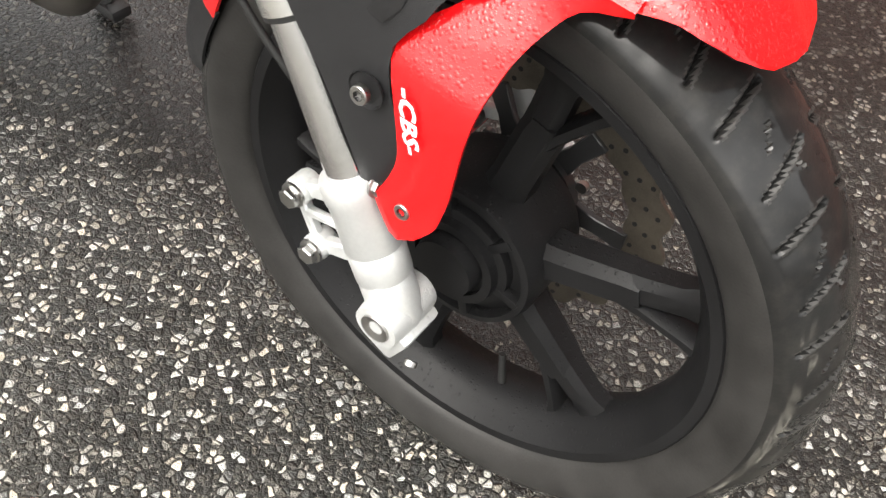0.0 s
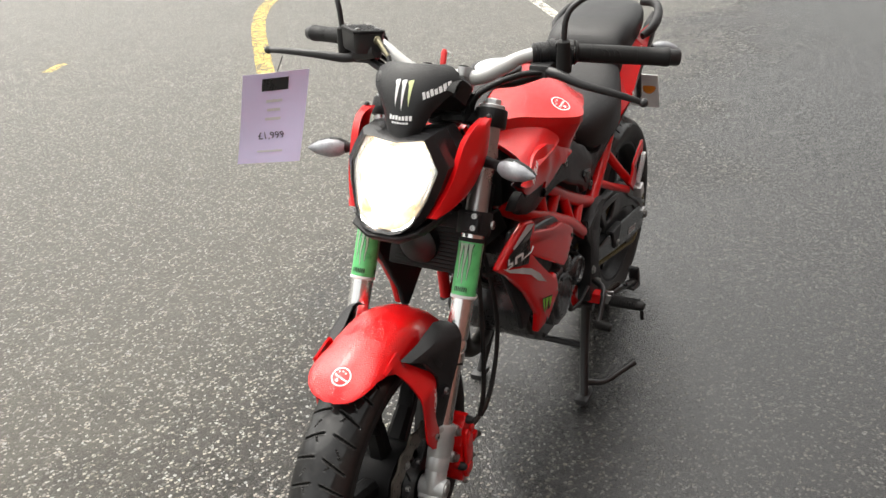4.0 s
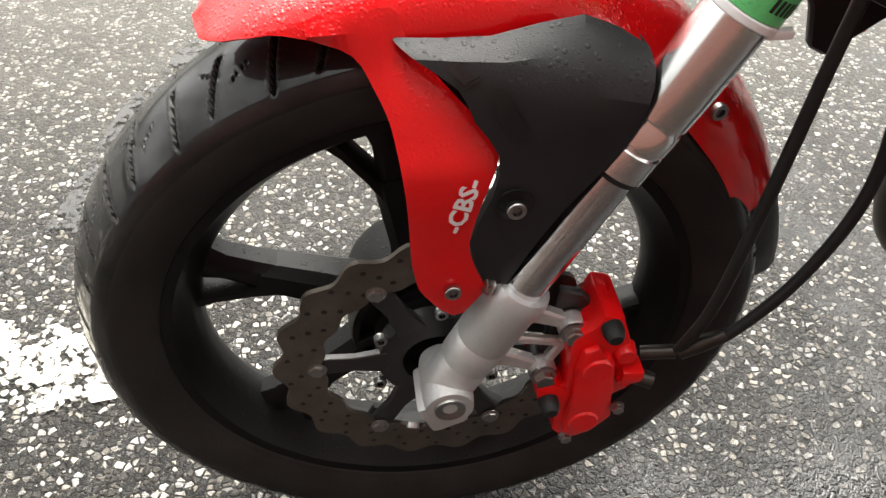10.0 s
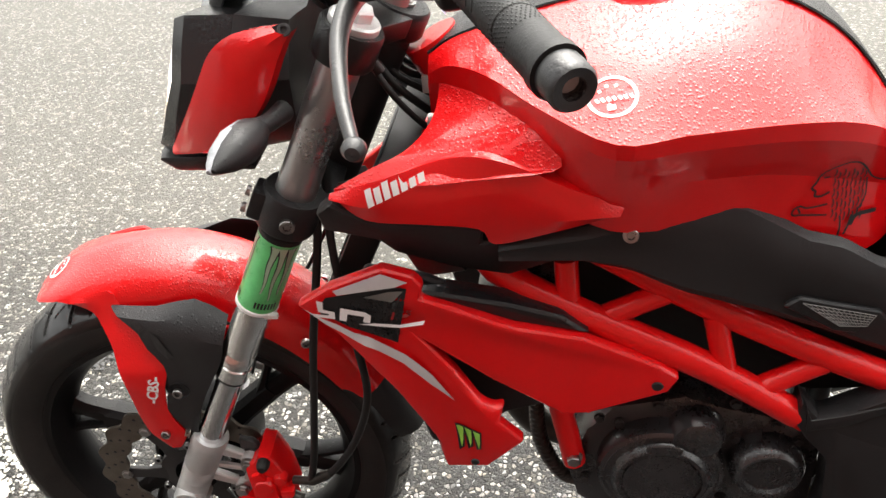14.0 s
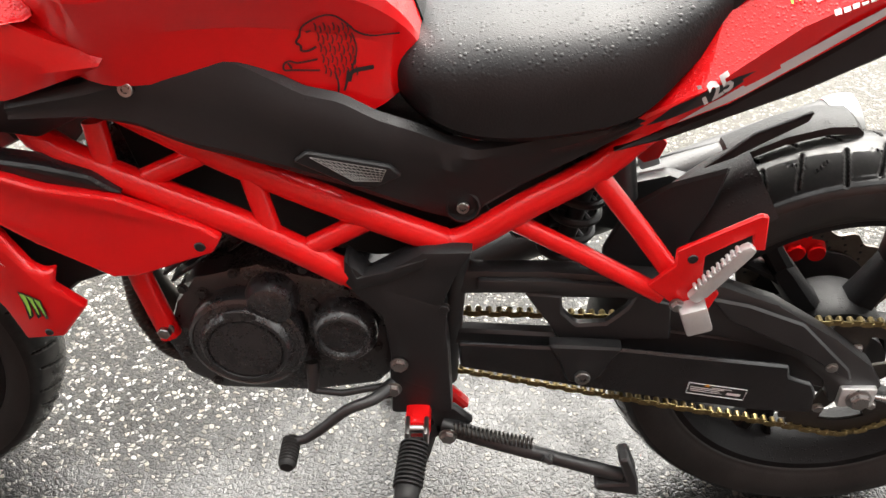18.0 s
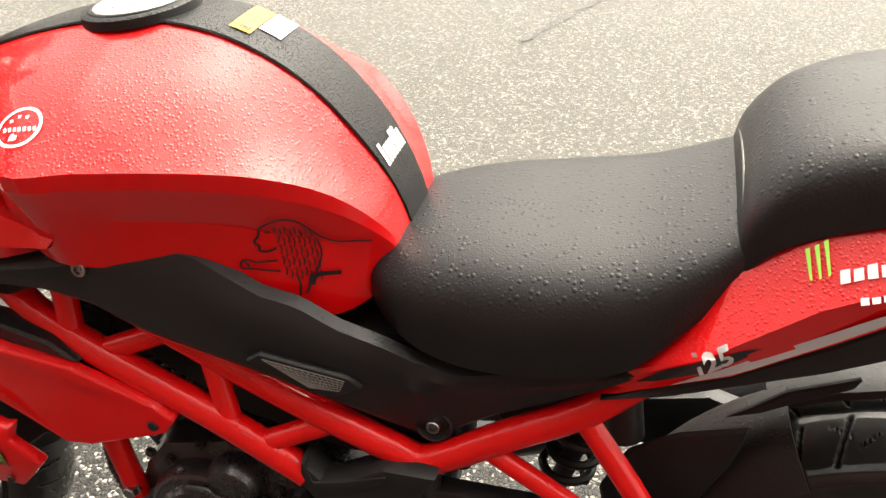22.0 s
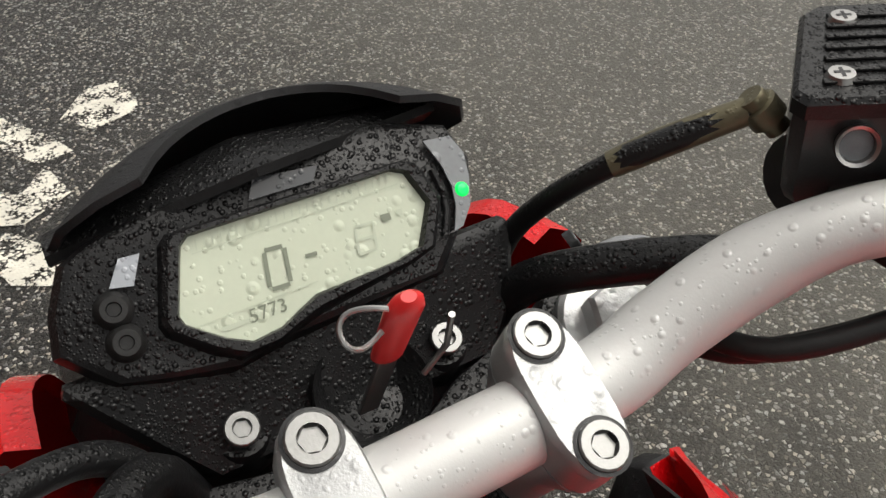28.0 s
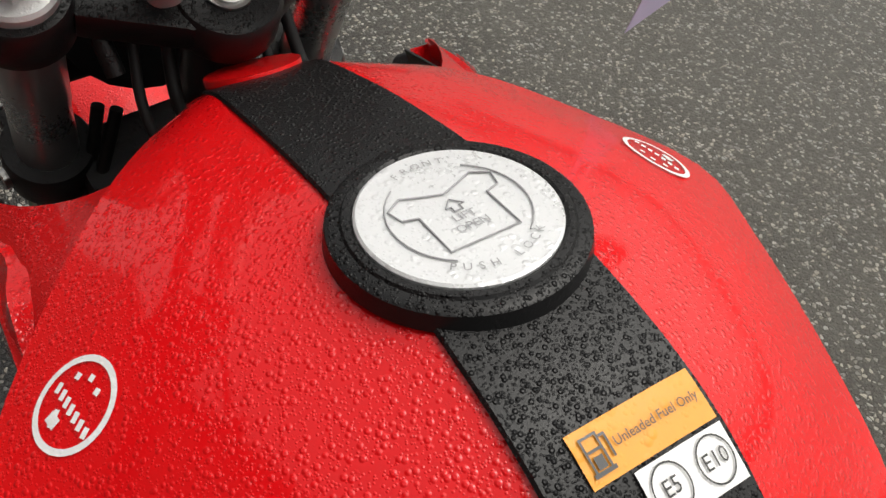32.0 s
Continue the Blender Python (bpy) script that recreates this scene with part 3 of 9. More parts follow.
def tyre_mesh(centre, profile, count, rows, phase):
    """A tyre whose tread grooves are cut into its crown. rows: (y0, y1, lean, offset, half-width)."""
    prof = np.array(smooth(profile, 8))
    seg = 1100
    k = len(prof)
    th = np.arange(seg) * 2 * np.pi / seg
    r = np.repeat(prof[None, :, 0], seg, 0)
    y = np.repeat(prof[None, :, 1], seg, 0)
    pitch = 2 * np.pi / count
    top = r.max()
    cut = np.zeros_like(r)
    lip = np.zeros_like(r)
    for side in (-1, 1):
        for y0, y1, lean, off, half in rows:
            d = y * side
            inside = np.clip((d - y0) / 0.004, 0, 1) * np.clip((y1 - d) / 0.004, 0, 1) * (r > top - 0.042)
            mid = (off + (side > 0) * 0.5) * pitch + lean * (d - y0) / top + 2.0 * (d - y0) ** 2 / top * np.sign(lean)
            a = (th[:, None] + phase - mid + pitch / 2) % pitch - pitch / 2
            cut = np.maximum(cut, inside * np.clip(1.5 - np.abs(a) * top / half, 0, 1))
            lip = np.maximum(lip, inside * np.clip(1.6 - np.abs(np.abs(a) * top - half - 0.0016) / 0.0012, 0, 1))
    lip = lip * (cut < 0.2)
    r = r - 0.0035 * np.clip(cut, 0, 1) + 0.0005 * lip
    pts = np.stack([centre[0] + r * np.cos(th)[:, None], centre[1] + y, centre[2] + r * np.sin(th)[:, None]], -1).reshape(-1, 3)
    i, j = np.meshgrid(np.arange(seg), np.arange(k), indexing="ij")
    n = lambda a, b: (a % seg) * k + b % k
    quads = np.stack([n(i, j), n(i, j + 1), n(i + 1, j + 1), n(i + 1, j)], -1).reshape(-1, 4)
    me = bpy.data.meshes.new("tyre")
    me.from_pydata(pts.tolist(), [], quads.tolist())
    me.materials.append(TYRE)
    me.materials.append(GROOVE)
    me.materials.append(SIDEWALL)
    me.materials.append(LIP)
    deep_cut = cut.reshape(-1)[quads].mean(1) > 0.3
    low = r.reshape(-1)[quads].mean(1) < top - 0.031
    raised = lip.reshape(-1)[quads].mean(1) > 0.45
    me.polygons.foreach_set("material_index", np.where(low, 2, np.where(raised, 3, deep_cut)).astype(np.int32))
    for p in me.polygons:
        p.use_smooth = True
    me.set_sharp_from_angle(angle=radians(40))
    return me


def rim_shape(c, r, w):
    """A cast rim: lips, seats and a well, as one turned ring."""
    prof = [(r + 0.006, w), (r + 0.003, w + 0.004), (r - 0.006, w + 0.003), (r - 0.012, w - 0.006), (r - 0.02, w - 0.016), (r - 0.026, w - 0.026), (r - 0.028, 0.0)]
    prof = prof + [(a, -b) for a, b in prof[-2::-1]] + [(r + 0.004, -w + 0.01), (r - 0.004, 0), (r + 0.004, w - 0.01)]
    return lathe(prof, c, (0, 1, 0), 128, False, closed=True)


def spoke(c, a, r0, r1, wide, deep, fork=0.13, split=0.62):
    """A cast spoke that forks into two prongs before it meets the rim."""
    def at(r, ang, y):
        return (c[0] + r * math.cos(ang), c[1] + y, c[2] + r * math.sin(ang))

    bm = bmesh.new()
    rs = r0 + (r1 - r0) * split
    body = [(r0, wide * 0.72, deep), (r0 + (rs - r0) * 0.45, wide * 0.52, deep * 0.9), (rs, wide * 0.5, deep * 0.8), (rs + 0.012, wide * 0.42, deep * 0.75)]
    secs = []
    for r, w, d in body:
        q = w / r
        secs.append([at(r, a - q, -d * 0.55), at(r, a - q * 0.55, -d), at(r, a + q * 0.55, -d), at(r, a + q, -d * 0.55), at(r, a + q, d * 0.55), at(r, a + q * 0.55, d), at(r, a - q * 0.55, d), at(r, a - q, d * 0.55)])
    rings(secs, bm=bm)
    for s, thick in ((-0.25, 1.35), (1.55, 0.6)):
        secs = []
        for f, w in ((0.0, 0.34), (0.35, 0.31), (0.75, 0.3), (1.0, 0.42)):
            r = rs - 0.012 + (r1 - rs + 0.012) * f
            q = wide * w * thick / r
            m = a + s * (fork * f ** 0.9 + wide * 0.12 / r * (1 - f))
            d = deep * (0.72 - 0.12 * f)
            secs.append([at(r, m - q, -d * 0.6), at(r, m - q * 0.5, -d), at(r, m + q * 0.5, -d), at(r, m + q, -d * 0.6), at(r, m + q, d * 0.6), at(r, m + q * 0.5, d), at(r, m - q * 0.5, d), at(r, m - q, d * 0.6)])
        rings(secs, bm=bm)
    return bm


def brake_disc(c, r_in, r_out, y, waves, thick=0.0045, holes=3):
    """A petal-edged brake disc with drilled rows."""
    seg = waves * 12
    secs = []
    for rr, hh in ((0, 0), (1, 0), (1, 1), (0, 1)):
        ring = []
        for i in range(seg):
            a = 2 * math.pi * i / seg
            wave = 0.0045 * math.cos(a * waves)
            r = (r_out + wave) if rr else (r_in + wave * 0.5)
            ring.append((c[0] + r * math.cos(a), y + (hh - 0.5) * thick, c[2] + r * math.sin(a)))
        secs.append(ring)
    bm = rings(secs + [secs[0]], True, False)
    bmesh.ops.remove_doubles(bm, verts=bm.verts, dist=1e-6)
    return bm


def disc_holes(c, y, r_in, r_out, count, parent, m=None):
    """The drilled holes, as black studs: their dark inside is put in as colour."""
    bm = bmesh.new()
    for i in range(count):
        for k in range(3):
            a = 2 * math.pi * (i + k * 0.28) / count
            r = r_in + (r_out - r_in) * (0.22 + 0.28 * k)
            p = (c[0] + r * math.cos(a), y, c[2] + r * math.sin(a))
            lathe([(0.0001, -0.0026), (0.0021, -0.0026), (0.0024, -0.0024), (0.0024, 0.0026), (0.0001, 0.0026)], p, (0, 1, 0), 10, False, bm)
    ob = part("disc_drilling", bm, BLACK_DECAL_HOLE, parent, "drilled cooling holes, drawn as black studs", m)
    tagged(ob, kind="stuff")
    return ob


def wheel(name, c, radius, rim_r, rim_w, tyre_prof, count, rows, phase, angles, m, label, hub_r, deep):
    rim = part(name, rim_shape(c, rim_r, rim_w), WHEEL, bike, label, m)
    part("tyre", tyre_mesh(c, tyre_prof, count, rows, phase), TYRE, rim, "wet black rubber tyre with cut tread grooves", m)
    for a in angles:
        part("spoke", spoke(c, radians(a), hub_r * 0.8, rim_r - 0.022, 0.034, deep), WHEEL, rim, m=m)
    prof = [(0.0, -0.06), (hub_r * 0.55, -0.06), (hub_r * 0.6, -0.045), (hub_r, -0.04), (hub_r * 1.06, -0.02), (hub_r * 1.06, 0.02), (hub_r, 0.04), (hub_r * 0.6, 0.045), (hub_r * 0.55, 0.06), (0.0, 0.06)]
    part("hub", lathe(prof, c, (0, 1, 0), 40), WHEEL, rim, m=m)
    for s in (-1, 1):
        part("hub_flange", lathe([(0.034, s * 0.03), (0.034, s * 0.05), (0.042, s * 0.05), (0.044, s * 0.034), (0.062, s * 0.03), (0.064, s * 0.041), (0.07, s * 0.04), (0.073, s * 0.03), (0.073, 0.0)], c, (0, 1, 0), 48, False), WHEEL, rim, m=m)
        for k in range(6):
            g = radians(angles[0] + 30 + 60 * k)
            rib = block((c[0] + 0.053 * math.cos(g), c[1] + s * 0.036, c[2] + 0.053 * math.sin(g)), (0.026, 0.012, 0.009), 0.002, Matrix.Rotation(-g, 3, "Y"))
            part("hub_rib", rib, WHEEL, rim, m=m)
    a = radians(angles[0] + 150)
    p, q = V((c[0] + (rim_r - 0.028) * math.cos(a), c[1], c[2] + (rim_r - 0.028) * math.sin(a))), V((c[0] + (rim_r - 0.062) * math.cos(a), c[1] - 0.006, c[2] + (rim_r - 0.062) * math.sin(a)))
    part("valve", tube([p, q], [0.0042, 0.0035], 10), RUBBER, rim, m=m)
    return rim


def tyre_profile(half):
    return half + [(r, -y) for r, y in half[-2::-1]] + [(half[0][0] + 0.004, 0.0)]


FRONT_PROF = tyre_profile([(0.226, 0.036), (0.233, 0.046), (0.249, 0.0535), (0.264, 0.0555), (0.2765, 0.051), (0.2868, 0.037), (0.2945, 0.0185), (0.297, 0.0)])
FRONT_ROWS = [(0.004, 0.047, 0.35, 0.0, 0.0016), (0.009, 0.051, 0.2, 0.5, 0.0016), (0.012, 0.026, -1.5, 0.25, 0.0008), (0.02, 0.034, 1.6, 0.72, 0.0008)]
front_wheel = wheel("front_wheel", FRONT_HUB, 0.293, 0.224, 0.038, FRONT_PROF, 22, FRONT_ROWS, 0.2, (102, 162, 222, 282, 342, 42), FR, "black cast front wheel with forked spokes", 0.05, 0.022)

REAR_PROF = tyre_profile([(0.226, 0.046), (0.234, 0.056), (0.252, 0.064), (0.269, 0.066), (0.283, 0.062), (0.2955, 0.044), (0.304, 0.022), (0.3065, 0.0)])
REAR_ROWS = [(0.004, 0.054, 0.35, 0.0, 0.0018), (0.01, 0.06, 0.2, 0.5, 0.0018), (0.014, 0.03, -1.5, 0.25, 0.0009), (0.024, 0.04, 1.6, 0.72, 0.0009)]
rear_wheel = wheel("rear_wheel", REAR_HUB, 0.31, 0.224, 0.047, REAR_PROF, 20, REAR_ROWS, 0.0, (6, 66, 126, 186, 246, 306), None, "black cast rear wheel with forked spokes", 0.055, 0.026)

# brake discs
disc = part("brake_disc", brake_disc(FRONT_HUB, 0.097, 0.133, -0.079, 18), DISC, front_wheel, "petal-edged drilled steel disc", FR)
disc_holes(FRONT_HUB, -0.079, 0.097, 0.133, 26, disc, FR)
carrier = part("disc_carrier", lathe([(0.03, -0.075), (0.05, -0.073), (0.052, -0.06), (0.03, -0.058)], FRONT_HUB, (0, 1, 0), 36, False, closed=True), BLACK_METAL, disc, m=FR)
for i in range(6):
    a = 2 * math.pi * i / 6
    pts = [(FRONT_HUB.x + r * math.cos(a + da), -0.073, FRONT_HUB.z + r * math.sin(a + da)) for r, da in ((0.044, -0.3), (0.07, -0.12), (0.101, -0.1), (0.101, 0.1), (0.07, 0.12), (0.044, 0.3))]
    part("carrier_arm", plate(pts, (0, -0.007, 0), 0.001, 1), BLACK_METAL, disc, m=FR)
for i in range(6):
    a = 2 * math.pi * i / 6
    fbolt(disc, (FRONT_HUB.x + 0.101 * math.cos(a), -0.0815, FRONT_HUB.z + 0.101 * math.sin(a)), (0, -1, 0), 0.0065, 0.004)
    fbolt(disc, (FRONT_HUB.x + 0.056 * math.cos(a + 0.5), -0.076, FRONT_HUB.z + 0.056 * math.sin(a + 0.5)), (0, -1, 0), 0.0055, 0.006, socket=True)
rdisc = part("brake_disc", brake_disc(REAR_HUB, 0.08, 0.113, 0.078, 16), DISC, rear_wheel, "petal-edged drilled steel disc")
disc_holes(REAR_HUB, 0.078, 0.08, 0.113, 22, rdisc)
part("disc_carrier", lathe([(0.03, 0.07), (0.084, 0.075), (0.084, 0.08), (0.03, 0.082)], REAR_HUB, (0, 1, 0), 36, False, closed=True), BLACK_METAL, rdisc)
# ---- fork ----
FORK_Y = 0.108
for side in (-1, 1):
    y = side * FORK_Y
    lower = fpart("fork_leg", lathe([(0.0, 0.11), (0.0168, 0.11), (0.0168, 0.255), (0.0, 0.255)], AXLE + V((0, y, 0)), UP_FORK, 36), CHROME, bike, "polished inner tube of the upside-down fork")
    fpart("fork_tube", lathe([(0.0, 0.243), (0.0186, 0.243), (0.0202, 0.2445), (0.0202, 0.264), (0.0185, 0.2655), (0.0185, 0.268), (0.0206, 0.2695), (0.0206, 0.283), (0.0188, 0.2855), (0.0188, 0.288), (0.0212, 0.29), (0.0216, 0.31), (0.0222, 0.5), (0.0222, 0.53), (0.0, 0.53)], AXLE + V((0, y, 0)), UP_FORK, 40), FORK, lower, "satin silver outer tube with a stepped collar")
    fpart("upper_tube", lathe([(0.0, 0.525), (0.0218, 0.525), (0.0205, 0.6), (0.0215, 0.604), (0.0215, 0.7), (0.0, 0.7)], AXLE + V((0, y, 0)), UP_FORK, 40), SATIN, lower, "satin upper end of the outer tube")
    fpart("dust_seal", lathe([(0.0166, 0.2395), (0.0196, 0.2405), (0.0196, 0.245), (0.0166, 0.246)], AXLE + V((0, y, 0)), UP_FORK, 36, False, closed=True), RUBBER, lower)
    wrap = fpart("sleeve", lathe([(0.0224, 0.372), (0.0238, 0.3725), (0.0238, 0.478), (0.0224, 0.4785)], AXLE + V((0, y, 0)), UP_FORK, 48, False), GREEN_WRAP, lower, "bright green printed sleeve tied round the tube")
    fpart("rubber_ring", lathe([(0.0225, 0.472), (0.0248, 0.474), (0.0248, 0.479), (0.0225, 0.481)], AXLE + V((0, y, 0)), UP_FORK, 36, False, closed=True), RUBBER, lower)
    fpart("cable_tie", lathe([(0.0235, 0.366), (0.0248, 0.367), (0.0248, 0.371), (0.0235, 0.372)], AXLE + V((0, y, 0)), UP_FORK, 36, False, closed=True), WHITE, lower, "white nylon cable tie")
    fpart("tie_end", block(leg(0.369, y + side * 0.016, -0.02), (0.016, 0.006, 0.006), 0.0012), WHITE, lower)
    # dark clawed stripes printed on the sleeve, and a band of plain bars under them
    def on_sleeve(ang, s, r=0.0242):
        f = V((-0.901, 0, 0.433))
        return AXLE + V((0, y, 0)) + UP_FORK * s + (f * math.cos(ang) + V((0, 1, 0)) * math.sin(ang)) * r
    for turn in (0.0, -2.0, 2.0):
        for k, (da, s0) in enumerate(((-0.4, 0.402), (0.0, 0.394), (0.4, 0.402))):
            for mat_, w, r, nm in ((BLACK_DECAL_HOLE, 0.17, 0.02405, "printed_claw"), (PALE_CLAW, 0.125, 0.0243, "printed_claw")):
                bm = bmesh.new()
                secs = []
                for j in range(13):
                    f = j / 12
                    s = 0.47 + (s0 - 0.47) * f
                    wob = 0.03 * math.sin(f * 9 + k * 2)
                    ww = w * (1.15 - f * 0.9) * (0.9 if mat_ is PALE_CLAW else 1.0) * (1 + 0.5 * max(0, 0.12 - f) * 8)
                    secs.append([on_sleeve(turn + da + wob + q * ww, s, r) for q in (-1, -0.3, 0.3, 1)])
                rings(secs, False, False, bm)
                fpart(nm, bm, mat_, wrap)
        for k in range(7):
            a0 = turn - 0.55 + k * 0.16
            fpart("printed_bar", rings([[on_sleeve(a0 + 0.1 * q, s, 0.0242) for q in (0, 0.5, 1.0)] for s in (0.379, 0.388)], False, False), BLACK_DECAL_HOLE, wrap)
    # the cast foot of the leg, with caliper lugs, axle clamp and pinch bolts
    foot = lathe([(0.0, -0.014), (0.016, -0.014), (0.0215, -0.004), (0.0215, 0.03), (0.0208, 0.034), (0.0222, 0.036), (0.0226, 0.058), (0.0216, 0.061), (0.0228, 0.063), (0.0228, 0.104), (0.0238, 0.106), (0.0238, 0.12), (0.0225, 0.124), (0.016, 0.1245), (0.0155, 0.116), (0.0, 0.116)], AXLE + V((0, y, 0)), UP_FORK, 36)
    lathe([(0.0, -0.026), (0.019, -0.026), (0.0205, -0.02), (0.0205, 0.016), (0.019, 0.026), (0.0, 0.026)], AXLE + V((0, y, 0)), (0, side, 0), 36, True, foot)
    join(foot, block(AXLE + V((-0.004, y - side * 0.002, -0.018)), (0.034, 0.046, 0.036), 0.006, Matrix.Rotation(radians(-25), 3, "Y")))
    lugs = []
    for s, reach in ((0.1, 0.058), (0.046, 0.064)):
        lug = lathe([(0.0, -0.01), (0.0105, -0.01), (0.0115, -0.007), (0.0115, 0.007), (0.0105, 0.01), (0.0, 0.01)], leg(s, y, -reach), (0, side, 0), 22, True)
        plate([leg(s + 0.009, y - side * 0.006, -0.01), leg(s - 0.009, y - side * 0.006, -0.01), leg(s - 0.005, y - side * 0.006, -reach), leg(s + 0.006, y - side * 0.006, -reach)], (0, side * 0.011, 0), 0.002, 1, lug)
        lugs.append(lug)
    lugs.append(plate([leg(0.1, y - side * 0.005, -reach - 0.005), leg(0.1, y - side * 0.005, -reach + 0.004), leg(0.046, y - side * 0.005, -reach + 0.004), leg(0.046, y - side * 0.005, -reach - 0.005)], (0, side * 0.009, 0), 0.002, 1))
    lugs.append(plate([leg(0.07, y - side * 0.004, -0.01), leg(0.062, y - side * 0.004, -0.01), leg(0.074, y - side * 0.004, -reach), leg(0.082, y - side * 0.004, -reach)], (0, side * 0.008, 0), 0.002, 1))
    foot = fpart("fork_foot", foot, CAST, lower, "silver cast fork bottom with caliper lugs")
    for lug in lugs:
        fpart("caliper_lug", lug, CAST, foot)
    fpart("axle_end", lathe([(0.006, 0.026), (0.0125, 0.028), (0.013, 0.0262), (0.013, 0.02), (0.006, 0.018)], AXLE + V((0, y, 0)), (0, side, 0), 28, False, closed=True), STEEL, foot)
    # Blackened bore: the shade within is put in as colour.
    fpart("axle_bore", lathe([(0.0062, 0.024), (0.0, 0.02)], AXLE + V((0, y, 0)), (0, side, 0), 6, False), BLACK_DECAL_HOLE, foot)
    for s in (0.1, 0.046):
        fbolt(foot, leg(s, y + side * 0.01, -0.058 if s > 0.07 else -0.064), (0, side, 0), 0.0085, 0.009)
    for dx in (-0.016, 0.006):
        fbolt(foot, (AXLE.x + dx - 0.012, y + side * 0.012, AXLE.z - 0.034), (-0.2, side * 0.8, -0.6), 0.0055, 0.005, socket=True)
    fbolt(foot, leg(0.118, y + side * 0.004, 0.026), (-0.9, side * 0.2, 0.4), 0.006, 0.006)

# triple clamps
low = bmesh.new()
for side in (-1, 1):
    lathe([(0.0215, 0.488), (0.0315, 0.488), (0.033, 0.492), (0.033, 0.528), (0.0315, 0.532), (0.0215, 0.532)], AXLE + V((0, side * FORK_Y, 0)), UP_FORK, 40, False, low, closed=True)
    join(low, block(leg(0.51, side * (FORK_Y + 0.006), 0.03), (0.02, 0.03, 0.034), 0.003, Matrix.Rotation(radians(25.6), 3, "Y")))
join(low, block(leg(0.51, 0, -0.02), (0.05, 0.19, 0.032), 0.006, Matrix.Rotation(radians(25.6), 3, "Y")))
low = fpart("lower_fork_clamp", low, BLACK, bike, "black cast lower fork clamp")
top = bmesh.new()
for side in (-1, 1):
    lathe([(0.0205, 0.69), (0.0295, 0.69), (0.031, 0.693), (0.031, 0.722), (0.0295, 0.725), (0.0205, 0.725)], AXLE + V((0, side * FORK_Y, 0)), UP_FORK, 40, False, top, closed=True)
    plate([leg(0.695, side * 0.085, 0.022), leg(0.695, side * 0.085, -0.022), leg(0.695, side * 0.03, -0.052), leg(0.695, 0, -0.062), leg(0.695, 0, -0.006), leg(0.695, side * 0.04, 0.012)], UP_FORK * 0.024, 0.004, 2, top)
lathe([(0.0, 0.69), (0.031, 0.69), (0.033, 0.694), (0.033, 0.717), (0.03, 0.721), (0.0, 0.721)], AXLE + V((-0.901, 0, 0.433)) * -0.036, UP_FORK, 36, True, top)
top = fpart("upper_fork_clamp", top, BLACK_WET, bike, "black cast upper fork clamp")
fpart("stem_washer", lathe([(0.0, 0.72), (0.0135, 0.72), (0.0148, 0.7215), (0.0148, 0.724), (0.0, 0.724)], AXLE + V((-0.901, 0, 0.433)) * -0.036, UP_FORK, 36), STEEL, top)
fbolt(top, leg(0.724, 0, -0.036), UP_FORK, 0.0095, 0.009)
fpart("steering_stem", lathe([(0.0, 0.5), (0.024, 0.5), (0.024, 0.69), (0.0, 0.69)], AXLE + V((-0.901, 0, 0.433)) * -0.036, UP_FORK, 28), BLACK_METAL, top)
for side in (-1, 1):
    fpart("fork_cap", lathe([(0.0, 0.722), (0.0235, 0.722), (0.0245, 0.725), (0.0245, 0.731), (0.0225, 0.733), (0.0, 0.733)], AXLE + V((0, side * FORK_Y, 0)), UP_FORK, 36), CAST, top, "brushed aluminium fork cap")
    fpart("cap_hexagon", lathe([(0.0155, 0.733), (0.0155, 0.742), (0.0135, 0.744), (0.0, 0.744)], AXLE + V((0, side * FORK_Y, 0)), UP_FORK, 6), CAST, top)
    fbolt(low, leg(0.51, side * (FORK_Y + 0.033), -0.004), (0.1, side, 0), 0.008, 0.005, socket=True)
    for ds in (0.5, 0.522):
        fbolt(low, leg(ds, side * (FORK_Y + 0.014), 0.042), (-0.9, side * 0.1, 0.4), 0.0055, 0.005, socket=True)

# ---- front mudguard ----
def guard_point(a, v, rise=0.0):
    """Angle a from the top, forwards positive, in degrees; v from -1 to 1 across."""
    w = float(np.interp(a, [-92, -78, -55, -20, 8, 17, 23, 26, 28, 29.4, 30.2, 30.5], [0.03, 0.052, 0.062, 0.068, 0.07, 0.068, 0.061, 0.053, 0.043, 0.032, 0.02, 0.01]))
    r = float(np.interp(a, [-78, -64, -44, -29, -18, -9, 0, 8, 15, 24, 30.5], [0.303, 0.308, 0.317, 0.328, 0.336, 0.339, 0.34, 0.339, 0.337, 0.331, 0.323]))
    drop = float(np.interp(a, [-78, -30, -6, 2, 10, 15, 20, 27, 30.5], [0.045, 0.05, 0.046, 0.054, 0.05, 0.03, 0.014, 0.004, 0.001]))
    ridge = 0.004 * math.exp(-((v / 0.22) ** 2)) * float(np.interp(a, [-40, 0, 25, 34], [0.3, 0.8, 1.0, 0.2]))
    rr = r - drop * abs(v) ** 2.6 + ridge + rise
    q = radians(a)
    return AXLE + V((-rr * math.sin(q), w * math.sin(v * 1.35) / math.sin(1.35), rr * math.cos(q)))


def guard(a0, a1, na=30, nv=17, rise=0.0):
    return solid(rings([[guard_point(a0 + (a1 - a0) * i / na, -1 + 2 * j / (nv - 1), rise) for j in range(nv)] for i in range(na + 1)], False, False), 0.0028)


